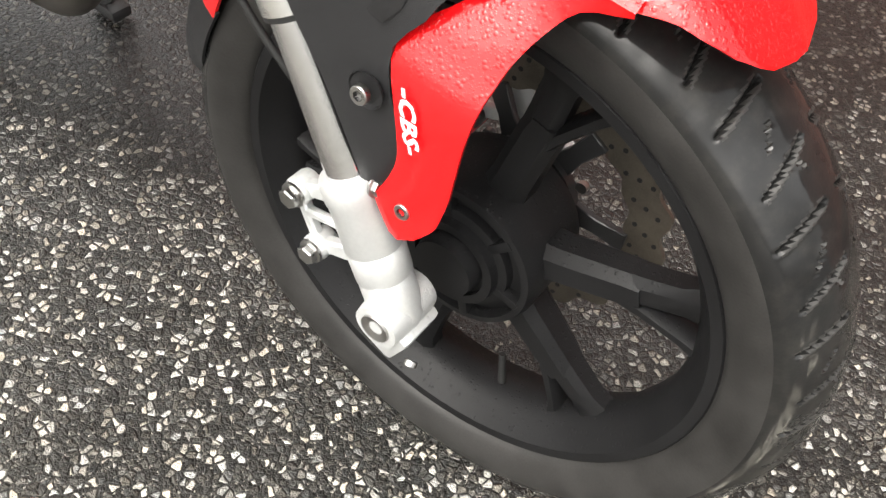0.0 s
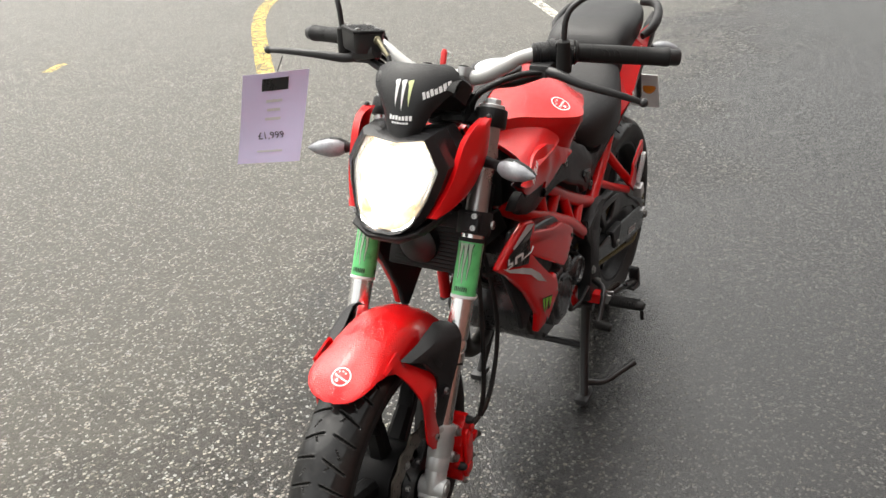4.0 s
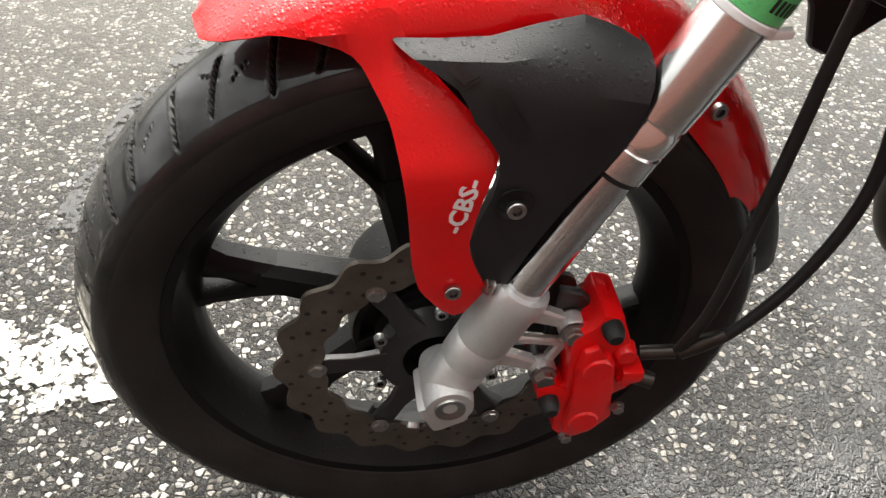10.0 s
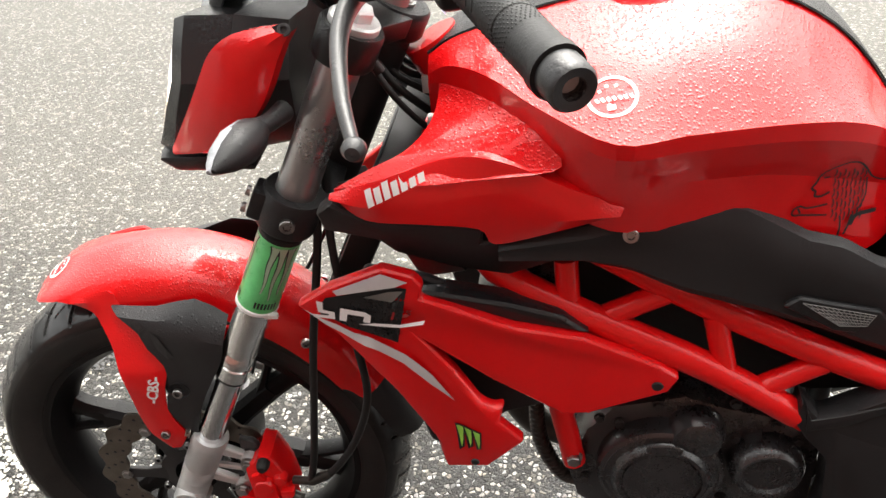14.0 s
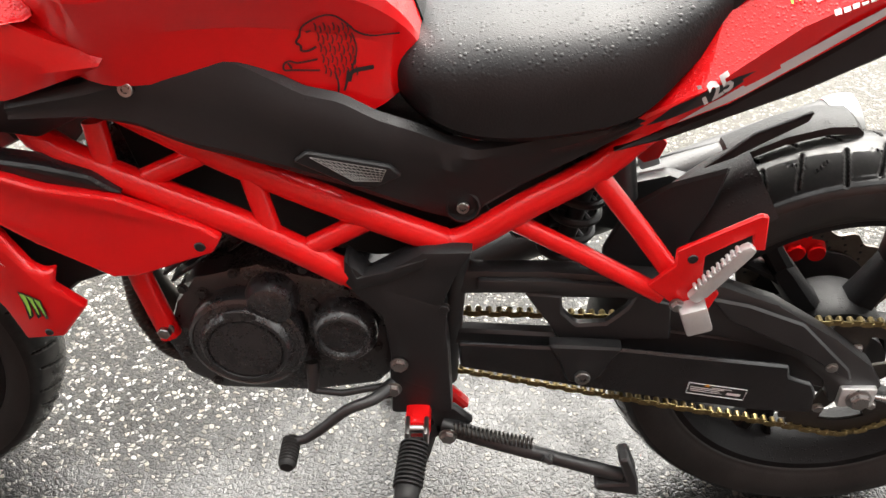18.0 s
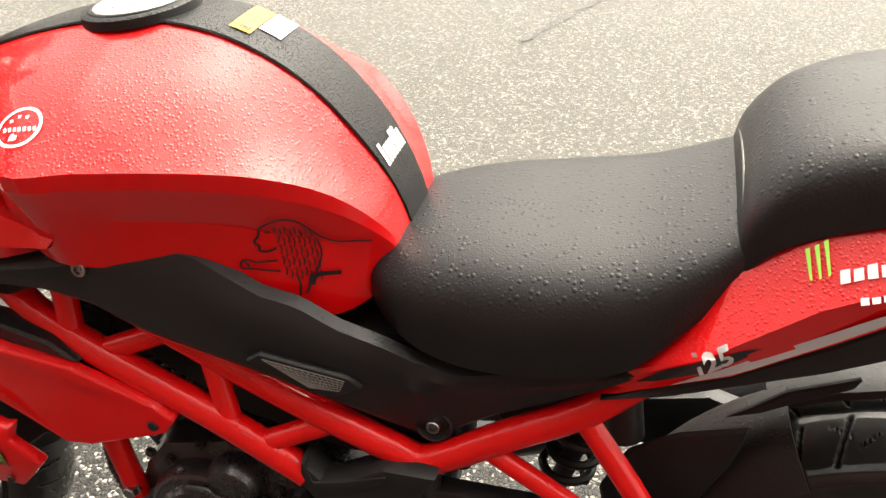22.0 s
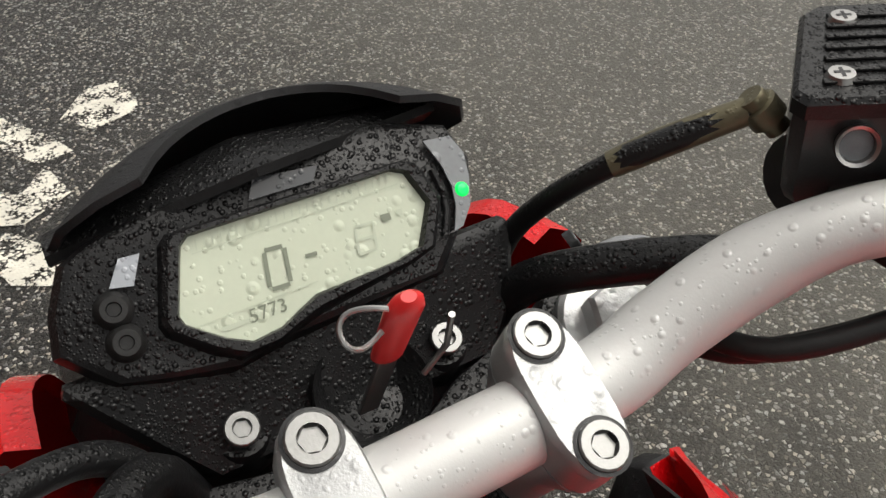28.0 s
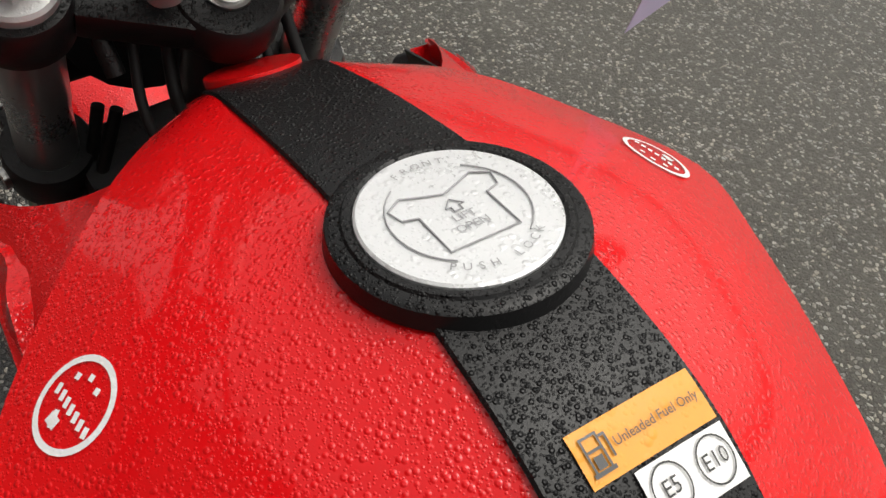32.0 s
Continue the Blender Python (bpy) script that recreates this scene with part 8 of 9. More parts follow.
icon([(-0.004, -0.001), (-0.001, -0.001), (0.004, -0.004), (0.004, 0.004), (-0.001, 0.001), (-0.004, 0.001), (-0.004, -0.001)], pl_ + V((0.0368, 0.004, -0.028)), (0.3, 1, 0), (-0.5, 0, 1))

# ---- cables and hoses ----
def hose(name, pts, r, material=None, label="", front=True, n=6):
    f = fpart if front else part
    return f(name, tube(pts, r, 10, n), material or RUBBER, bike, label)


hose("brake_hose", [(0.33, 0.142, 1.055), (0.325, 0.135, 1.053), (0.3, 0.1, 1.03), (0.268, 0.085, 0.99), (0.255, 0.08, 0.955), (0.24, 0.07, 0.9)], 0.0047, BLACK_WET, "black brake hose beaded with rain")
OLIVE = stuff("olive_plated_steel", (0.14, 0.125, 0.08), 0.4, metal=0.7, vary=0.3, wet=0.4, bead=300, cover=0.4)
banjo = fpart("banjo_fitting", tube([(0.3, 0.1, 1.03), (0.31, 0.1145, 1.04), (0.3255, 0.1355, 1.0535)], [0.0052, 0.0056, 0.005], 14, 3), OLIVE, bike, "olive plated hose fitting with a banjo bolt")
fpart("banjo_bolt", lathe([(0.0, 0.008), (0.0046, 0.008), (0.005, 0.0068), (0.005, 0.004), (0.0068, 0.0036), (0.0068, -0.0035), (0.0045, -0.004), (0.0045, -0.009), (0.0, -0.009)], (0.3285, 0.1395, 1.0535), (-0.45, -0.55, 0.7), 24), OLIVE, banjo)
hose("wiring_loom", [(0.362, 0.19, 1.01), (0.345, 0.15, 0.997), (0.325, 0.12, 0.995), (0.3, 0.09, 0.985), (0.278, 0.078, 0.965), (0.26, 0.07, 0.93)], 0.009, BLACK_WET, "black wiring sleeve")
hose("throttle_cable", [(0.4, 0.2, 1.012), (0.392, 0.16, 1.0), (0.37, 0.12, 0.985), (0.33, 0.1, 0.975), (0.3, 0.08, 0.93)], 0.0045)
hose("throttle_cable", [(0.396, 0.2, 1.004), (0.385, 0.16, 0.99), (0.362, 0.12, 0.977), (0.33, 0.1, 0.965), (0.3, 0.07, 0.92)], 0.0045)
fpart("cable_end", tube([(0.402, 0.19, 1.01), (0.404, 0.204, 1.016)], 0.0042, 10), CHROME, bike)
hose("clutch_cable", [(0.352, -0.2, 1.01), (0.33, -0.16, 1.008), (0.3, -0.12, 0.995), (0.285, -0.09, 0.975), (0.29, -0.075, 0.94), (0.32, -0.07, 0.88)], 0.006, BLACK_WET, "black clutch cable")
hose("wiring_loom", [(0.395, -0.19, 1.0), (0.36, -0.14, 0.985), (0.325, -0.105, 0.985), (0.295, -0.08, 0.97), (0.285, -0.065, 0.92)], 0.008, BLACK_WET, "black wiring sleeve")
# front brake hoses down the left fork leg
hose("brake_hose", [(0.24, -0.07, 0.8), (0.235, -0.1, 0.7), (0.215, -0.118, 0.58), (0.2, -0.128, 0.47), (0.188, -0.132, 0.39), (0.175, -0.128, 0.338)], 0.0048, RUBBER, "black brake hose")
hose("brake_hose", [(0.25, -0.06, 0.8), (0.25, -0.1, 0.7), (0.262, -0.122, 0.6), (0.27, -0.13, 0.5), (0.245, -0.134, 0.42), (0.205, -0.134, 0.36), (0.175, -0.128, 0.336)], 0.0048, RUBBER, "black brake hose")
fpart("hose_tie", lathe([(0.0045, -0.004), (0.016, -0.004), (0.016, 0.004), (0.0045, 0.004)], (0.256, -0.122, 0.628), (0, 0.2, 1), 14, False, closed=True), RUBBER, bike)
fpart("hose_sleeve", tube([(0.206, -0.134, 0.362), (0.19, -0.131, 0.349), (0.176, -0.128, 0.337)], [0.0055, 0.007, 0.0065], 12), SPRING, bike)
hose("speed_sensor_wire", [(0.03, 0.09, 0.32), (0.07, 0.1, 0.42), (0.14, 0.11, 0.5), (0.2, 0.115, 0.62), (0.22, 0.1, 0.75)], 0.003)
hose("coolant_hose", [(0.47, -0.09, 0.47), (0.475, -0.1, 0.41), (0.5, -0.105, 0.355), (0.53, -0.1, 0.335), (0.56, -0.095, 0.33)], 0.0085, SPRING, "dark corrugated hose", False)
rib = bmesh.new()
for p in smooth([(0.47, -0.09, 0.47), (0.475, -0.1, 0.41), (0.5, -0.105, 0.355), (0.53, -0.1, 0.335)], 9):
    lathe([(0.0082, -0.0012), (0.0102, 0.0), (0.0082, 0.0012)], p, (0.25, 0, -0.97), 12, False, rib)
tagged(part("hose_ribs", rib, SPRING, bike), kind="stuff")
# wiring knot between the fork legs and the frame head
for k in range(6):
    hose("wire", [(0.3, -0.05 + k * 0.02, 0.9 - 0.01 * (k % 3)), (0.33, -0.06 + k * 0.022, 0.85), (0.37, -0.05 + k * 0.02, 0.8 + 0.01 * k), (0.42, -0.04 + k * 0.016, 0.76)], 0.0035 + 0.001 * (k % 2), RUBBER, "", False)
part("wire_clip", block((0.375, -0.085, 0.83), (0.014, 0.01, 0.02), 0.002), WHITE, bike, "small white wire clip")
part("wire_clip", block((0.36, -0.02, 0.845), (0.012, 0.012, 0.02), 0.002), WHITE, bike, "small white wire clip")
for side in (-1, 1):
    part("horn_bracket", plate([(0.3, side * 0.06, 0.7), (0.36, side * 0.1, 0.72), (0.4, side * 0.1, 0.66), (0.34, side * 0.06, 0.62)], (0, -side * 0.01, 0), 0.003, 1), BLACK_METAL, bike)
part("horn", lathe([(0.0, 0.02), (0.03, 0.018), (0.042, 0.01), (0.042, -0.01), (0.0, -0.016)], (0.25, 0.03, 0.67), (-1, 0, 0), 30), BLACK_METAL, bike, "black horn behind the fork")

# ---- price tag hung on the brake lever ----
tag = thing("price_tag", "pale lilac price sheet hung from the brake lever", "price tag")
TIE = V((0.345, 0.392, 1.0))
rows = []
for i in range(13):
    f = i / 12
    rows.append([TIE + V((0.38, -0.92, 0.06)) * (0.145 * v - 0.01) + V((-0.12, 0.16, -0.98)) * (0.03 + 0.2 * f) + V((0.92, 0.38, 0.0)) * (0.006 * math.sin(3 * f + 2 * v) - 0.012 * f * f) for v in np.linspace(-0.5, 0.5, 8)])
sheet = part("sheet", solid(rings(rows, False, False), 0.0006), PAPER, tag, "laminated lilac sheet")


def on_sheet(f, v):
    i, j = f * 12, (v + 0.5) * 7
    a, b = int(min(i, 11)), int(min(j, 6))
    p = rows[a][b].lerp(rows[a][b + 1], j - b)
    q = rows[a + 1][b].lerp(rows[a + 1][b + 1], j - b)
    return p.lerp(q, i - a)


ru2, fd2 = (rows[6][7] - rows[6][0]).normalized(), (rows[0][3] - rows[12][3]).normalized()
sn = ru2.cross(fd2).normalized()
for side in (-1, 1):
    for f0, f1, v0, v1 in ((0.06, 0.2, -0.2, 0.2), (0.3, 0.33, -0.12, 0.12), (0.4, 0.43, -0.1, 0.1), (0.5, 0.53, -0.12, 0.12), (0.86, 0.88, -0.2, 0.2)):
        bm = flat([on_sheet(f0, v0) + sn * 0.0015 * side, on_sheet(f0, v1) + sn * 0.0015 * side, on_sheet(f1, v1) + sn * 0.0015 * side, on_sheet(f1, v0) + sn * 0.0015 * side])
        part("printed_bar", bm, BLACK_DECAL_HOLE if f1 - f0 > 0.1 else ICON, tag)
    lettering("£1,999", 0.022, on_sheet(0.7, 0) + sn * 0.001 * side, ru2 * side, fd2, tag, BLACK_DECAL_HOLE, lift=0.003, label="printed price")
part("string", tube([TIE + V((0, -0.002, 0.004)), TIE + V((0.014, 0.01, -0.004)), on_sheet(0.03, 0.0)], 0.001, 6, 3), RUBBER, tag, "black string")
# ---- swingarm, chain and rear end ----
for side in (-1, 1):
    y = side * 0.112
    arm = [(0.86, 0.44), (1.0, 0.466), (1.094, 0.468), (1.162, 0.484), (1.214, 0.468), (1.3, 0.43), (1.345, 0.385), (1.402, 0.325), (1.404, 0.294), (1.34, 0.275), (1.3, 0.33), (1.17, 0.37), (1.08, 0.395), (1.0, 0.4), (0.87, 0.38)]
    if side < 0:
        arm = [(0.86, 0.5), (0.911, 0.497), (0.981, 0.497), (1.073, 0.489), (1.167, 0.482), (1.256, 0.445), (1.337, 0.39), (1.39, 0.345), (1.412, 0.31), (1.4, 0.282), (1.35, 0.28), (1.335, 0.32), (1.29, 0.36), (1.2, 0.392), (1.13, 0.405), (1.105, 0.435), (1.075, 0.455), (1.0, 0.456), (0.95, 0.463), (0.86, 0.462)]
    body = plate([(p[0], y - side * 0.012, p[1]) for p in arm], (0, side * 0.026, 0), 0.007, 2)
    sw = part("swingarm", body, BLACK_METAL, bike, "black box-section swingarm")
    if side < 0:
        part("arm_web", plate([(p[0], y - 0.016, p[1]) for p in ((0.955, 0.466), (1.0, 0.462), (1.002, 0.436), (1.02, 0.416), (1.055, 0.418), (1.078, 0.442), (1.086, 0.462), (1.13, 0.45), (1.135, 0.392), (1.0, 0.39), (0.984, 0.42))], (0, 0.014, 0), 0.003, 1), BLACK_METAL, sw)
        part("arm_rail", plate([(p[0], y - 0.022, p[1]) for p in ((0.9, 0.49), (0.985, 0.489), (1.075, 0.48), (1.11, 0.47), (1.08, 0.464), (0.985, 0.473), (0.9, 0.474))], (0, 0.01, 0), 0.004, 2), BLACK_METAL, sw)
        part("lower_arm", plate([(p[0], y - 0.006, p[1]) for p in ((0.86, 0.4), (0.99, 0.392), (1.14, 0.398), (1.3, 0.37), (1.38, 0.32), (1.38, 0.285), (1.3, 0.31), (1.14, 0.345), (0.86, 0.375))], (0, 0.02, 0), 0.004, 1), BLACK_METAL, sw)
    part("arm_face", plate([(p[0], y + side * 0.014, p[1]) for p in ((1.17, 0.462), (1.22, 0.45), (1.29, 0.42), (1.36, 0.345), (1.37, 0.32), (1.3, 0.37), (1.2, 0.425))], (0, side * 0.006, 0), 0.003, 1), BLACK_METAL, sw)
    bolt(sw, (1.331, y + side * 0.03, 0.36), (0, side, 0), 0.006, 0.004)
    part("axle_block", block((1.38, y + side * 0.016, 0.297), (0.045, 0.012, 0.032), 0.003), CAST, sw, "silver chain adjuster block")
    bolt(sw, (1.381, y + side * 0.022, 0.297), (0, side, 0), 0.0125, 0.01)
    part("adjuster_bolt", tube([(1.4, y + side * 0.016, 0.295), (1.425, y + side * 0.016, 0.289)], 0.004, 10), STEEL, sw)
# chain guard on the left
guard_out = [(0.877, 0.404), (1.0, 0.396), (1.073, 0.394), (1.163, 0.382), (1.278, 0.367), (1.282, 0.348), (1.312, 0.336), (1.32, 0.318), (1.322, 0.284), (1.248, 0.289), (1.168, 0.303), (1.058, 0.323), (0.968, 0.342), (0.879, 0.363)]
cg = part("chain_guard", plate([(p[0], -0.148, p[1]) for p in guard_out], (0, 0.008, 0), 0.003, 1), BLACK_GLOSS, bike, "black chain guard with a warning label")
part("guard_tab", plate([(p[0], -0.153, p[1]) for p in ((0.985, 0.405), (1.075, 0.4), (1.06, 0.375), (1.05, 0.35), (1.03, 0.338), (1.01, 0.345), (1.0, 0.375))], (0, 0.02, 0), 0.003, 1), BLACK, cg)
bolt(cg, (1.028, -0.154, 0.356), (0, -1, 0), 0.0095, 0.006, STEEL, True)
lab = part("warning_label", plate([(1.16, -0.1492, 0.342), (1.235, -0.1492, 0.328), (1.232, -0.1492, 0.309), (1.158, -0.1492, 0.323)], (0, 0.0008, 0)), BLACK_DECAL_HOLE, cg, "black warning label with white rules")
frame_l = [(1.161, -0.1494, 0.341), (1.234, -0.1494, 0.3275), (1.231, -0.1494, 0.31), (1.159, -0.1494, 0.3235)]
part("label_border", tube(frame_l + [frame_l[0]], 0.0005, 6), WHITE, lab)
part("label_triangle", flat([(1.18, -0.1501, 0.3345), (1.187, -0.1501, 0.3332), (1.184, -0.1501, 0.339)]), YELLOW, lab, "yellow warning triangle")
for k, (x0, x1, z) in enumerate(((1.19, 1.215, 0.333), (1.163, 1.205, 0.3305), (1.163, 1.2, 0.3275), (1.163, 1.203, 0.3245))):
    s = -0.185
    part("label_rule", flat([(x0, -0.15, z + s * (x0 - 1.16) + 0.004), (x1, -0.15, z + s * (x1 - 1.16) + 0.004), (x1, -0.15, z + s * (x1 - 1.16) + 0.0052), (x0, -0.15, z + s * (x0 - 1.16) + 0.0052)]), WHITE, lab)
part("label_mark", flat([(1.21, -0.15, 0.3235), (1.227, -0.15, 0.3205), (1.225, -0.15, 0.3165), (1.208, -0.15, 0.3195)]), WHITE, lab)


# the chain: link plates and rollers, and the sprocket
SP, FS = V((1.381, -0.098, 0.296)), V((0.775, -0.098, 0.378))
RS, RF = 0.1, 0.04


def chain_path():
    pts = []
    top = [(x, float(np.interp(x, [0.775, 1.381], [0.378 + RF, 0.296 + RS]))) for x in np.linspace(0.775, 1.381, 48)]
    arc = [(SP.x + RS * math.sin(a), SP.z + RS * math.cos(a)) for a in np.linspace(0, math.pi, 24)[1:-1]]
    bot = [(x, float(np.interp(x, [0.775, 1.381], [0.378 - RF, 0.296 - RS]))) for x in np.linspace(1.381, 0.775, 48)]
    return top + arc + bot


cp = np.array(chain_path())
seglen = np.r_[0, np.cumsum(np.hypot(*np.diff(cp, axis=0).T))]
link_me = None
rows = []
pitch_c = 0.0127
chain = None
n_link = int(seglen[-1] / pitch_c)
outline = []
for k in range(24):
    a = 2 * math.pi * k / 24
    x_, z_ = math.cos(a), math.sin(a)
    outline.append((math.copysign(abs(x_) ** 0.8, x_) * 0.0092, 0, z_ * (0.0052 - 0.0014 * (1 - abs(x_)) )))
lk = plate(outline, (0, 0.0016, 0))
for sx in (-0.00635, 0.00635):
    lathe([(0.0, -0.0008), (0.0022, -0.0008), (0.0026, 0.0)], (sx, 0, 0), (0, 1, 0), 10, False, lk)
link_me = finish(lk, "chain_link", CHAIN, 30)
rl = lathe([(0.0, -0.0045), (0.0042, -0.0045), (0.0042, 0.0045), (0.0, 0.0045)], (0, 0, 0), (0, 1, 0), 10)
roller_me = finish(rl, "roller", CHAIN, 30)
chain = part("chain", lathe([(0.02, -0.006), (0.03, -0.005), (0.03, 0.005), (0.02, 0.006)], FS, (0, 1, 0), 30, False, closed=True), SPRING, bike, "brass-coloured drive chain")
for i in range(n_link):
    s = (i + 0.5) * pitch_c
    x, z = np.interp(s, seglen, cp[:, 0]), np.interp(s, seglen, cp[:, 1])
    x2, z2 = np.interp(s + 0.003, seglen, cp[:, 0]), np.interp(s + 0.003, seglen, cp[:, 1])
    ang = math.atan2(z2 - z, x2 - x)
    off = 0.0075 if i % 2 else 0.0056
    m = Matrix.Translation((x, SP.y - off, z)) @ Matrix.Rotation(-ang, 4, "Y")
    part("chain_link", link_me, CHAIN, chain, m=m)
    part("roller", roller_me, CHAIN, chain, m=Matrix.Translation((x - 0.00635 * math.cos(ang), SP.y, z - 0.00635 * math.sin(ang))))
teeth = []
for k in range(42 * 4):
    a = 2 * math.pi * k / (42 * 4)
    r = RS + (0.004, 0.001, -0.004, 0.001)[k % 4]
    teeth.append((SP.x + r * math.cos(a), SP.y - 0.0025, SP.z + r * math.sin(a)))
inner = [(SP.x + 0.076 * math.cos(2 * math.pi * k / 168), SP.y - 0.0025, SP.z + 0.076 * math.sin(2 * math.pi * k / 168)) for k in range(168)]
sp = rings([inner, teeth, [V(p) + V((0, 0.005, 0)) for p in teeth], [V(p) + V((0, 0.005, 0)) for p in inner], inner], True, False)
sprocket = part("rear_sprocket", sp, SPRING, rear_wheel, "dark steel rear sprocket")
for i in range(5):
    a = 2 * math.pi * i / 5 + 0.4
    pts = [(SP.x + r * math.cos(a + d), SP.y - 0.0022, SP.z + r * math.sin(a + d)) for r, d in ((0.035, -0.45), (0.055, -0.2), (0.078, -0.22), (0.078, 0.22), (0.055, 0.2), (0.035, 0.45))]
    part("sprocket_arm", plate(pts, (0, 0.0044, 0)), SPRING, sprocket)
part("sprocket_carrier", lathe([(0.0, 0.03), (0.048, 0.03), (0.055, 0.02), (0.055, -0.005), (0.0, -0.005)], SP + V((0, 0.03, 0)), (0, 1, 0), 36), BLACK_METAL, sprocket)
for i in range(5):
    a = 2 * math.pi * i / 5 + 0.4
    bolt(sprocket, (SP.x + 0.058 * math.cos(a), SP.y - 0.003, SP.z + 0.058 * math.sin(a)), (0, -1, 0), 0.006, 0.006)

# hugger over the rear tyre
def hug(a, v, r=0.327, w=0.07):
    q = radians(a)
    rr = r - 0.05 * abs(v) ** 3
    return REAR_HUB + V((-rr * math.cos(q), w * v, rr * math.sin(q)))


hugger = part("rear_hugger", solid(rings([[hug(a, v) for v in np.linspace(-1, 1, 11)] for a in np.linspace(2, 62, 18)], False, False), 0.003), BLACK, bike, "black plastic hugger over the rear tyre")
part("hugger_side", plate([(1.075, -0.072, 0.548), (1.12, -0.072, 0.58), (1.187, -0.07, 0.6), (1.175, -0.072, 0.55), (1.15, -0.074, 0.49), (1.1, -0.076, 0.43), (1.06, -0.076, 0.44), (1.05, -0.074, 0.49)], (0, 0.008, 0), 0.004, 1), BLACK, hugger)
# slim carrier above the tyre
slim = [(1.164, 0.581), (1.19, 0.602), (1.216, 0.626), (1.277, 0.654), (1.272, 0.641), (1.23, 0.616), (1.196, 0.594)]
part("hugger_stay", plate([(p[0], -0.04, p[1]) for p in slim], (0, 0.008, 0), 0.002, 1), BLACK, hugger)
part("hugger_tail", rings([[(x, y, z + dz) for y, dz in ((0.008, -0.006), (0.01, 0.003), (0.025, 0.006), (0.05, 0.006), (0.066, 0.003), (0.068, -0.006))] for x, z in ((1.21, 0.56), (1.27, 0.59), (1.32, 0.604), (1.352, 0.604), (1.36, 0.597))]), BLACK, hugger, "black wet hugger tail")
# rear shock
shock = part("rear_shock", tube([(1.0, 0.0, 0.4), (1.06, 0.0, 0.63)], 0.012, 16), BLACK_METAL, bike, "single rear shock with a black coil spring")
coil = [(1.005 + 0.05 * t + 0.028 * math.cos(t * 44) * 0.97, 0.028 * math.sin(t * 44), 0.42 + 0.19 * t - 0.028 * math.cos(t * 44) * 0.25) for t in np.linspace(0, 1, 150)]
part("coil_spring", tube(coil, 0.0055, 8), BLACK_METAL, shock)
part("inner_mudguard", plate([(x, 0.025, z) for x, z in ((0.9, 0.5), (0.93, 0.6), (1.0, 0.66), (1.08, 0.665), (1.12, 0.62), (1.07, 0.53), (1.03, 0.44), (0.95, 0.43))], (0, 0.012, 0), 0.004, 1), BLACK, bike, "black inner mudguard behind the shock")
part("reservoir", tube([(1.07, -0.05, 0.55), (1.06, -0.05, 0.62)], 0.02, 18), BLACK_METAL, shock)
# rear brake caliper, red, seen through the wheel
rcal = plate([(x, 0.075, z) for x, z in ((1.298, 0.383), (1.304, 0.397), (1.327, 0.404), (1.385, 0.394), (1.392, 0.38), (1.39, 0.354), (1.35, 0.342), (1.306, 0.334))], (0, 0.036, 0), 0.006, 2)
for x in (1.318, 1.346, 1.374):
    lathe([(0.0, 0.0), (0.014, 0.0), (0.0135, -0.006), (0.0115, -0.008), (0.0, -0.008)], (x, 0.0755, 0.372), (0, 1, 0), 22, True, rcal)
    join(rcal, block((x - 0.012, 0.09, 0.396), (0.006, 0.03, 0.016), 0.002))
part("rear_caliper", rcal, RED_METAL, bike, "red painted rear brake caliper")
# red lower mount behind the sidestand, and subframe lug
part("stand_mount", plate([(0.8, -0.11, 0.3), (0.85, -0.11, 0.3), (0.89, -0.11, 0.25), (0.86, -0.11, 0.235), (0.82, -0.11, 0.25)], (0, 0.02, 0), 0.004, 1), RED_METAL, frame_root, "red stand mount")
part("tail_mount", plate([(1.13, -0.05, 0.69), (1.17, -0.05, 0.705), (1.165, -0.05, 0.66), (1.13, -0.05, 0.65)], (0, 0.1, 0), 0.004, 1), RED_METAL, frame_root, "red tail mount")

# ---- foot controls and stands ----
for side in (-1, 1):
    fp = part("foot_peg_mount", block((0.825, side * 0.162, 0.29), (0.032, 0.046, 0.03), 0.007), RED_METAL, bike, "red anodised footpeg mount")
    for dx in (-0.0115, 0.0115):
        part("peg_clevis", block((0.825 + dx, side * 0.19, 0.294), (0.006, 0.03, 0.026), 0.0025), STEEL, fp, "bare steel clevis of the footpeg")
    part("peg_spring", tube([(0.812, side * 0.185, 0.294), (0.838, side * 0.185, 0.294)], 0.006, 12), STEEL, fp)
    peg_rows = []
    for d, w, h in ((0.0, 0.014, 0.011), (0.006, 0.0165, 0.0125), (0.07, 0.0165, 0.0125), (0.088, 0.014, 0.011), (0.092, 0.01, 0.008)):
        c = V((0.823 - 0.06 * d, side * (0.2 + d), 0.285 + 0.06 * d))
        peg_rows.append([c + V((math.cos(k) * w, 0, math.sin(k) * h)) for k in np.arange(16) * math.pi / 8])
    fpeg = part("footpeg", rings(peg_rows), RUBBER, fp, "black ribbed rubber footpeg")
    for i in range(11):
        c = V((0.823 - 0.06 * (0.008 + i * 0.0065), side * (0.208 + i * 0.0065), 0.2875 + 0.06 * i * 0.0065))
        part("peg_ridge", tube([c + V((math.cos(k) * 0.0172, side * 0.0015 * math.sin(2 * k), math.sin(k) * 0.0132)) for k in np.linspace(0.1, 3.04, 9)], 0.0018, 6), RUBBER, fpeg)
    part("peg_feeler", tube([(0.82, side * 0.285, 0.276), (0.82, side * 0.287, 0.25)], 0.005, 8), RUBBER, fpeg)
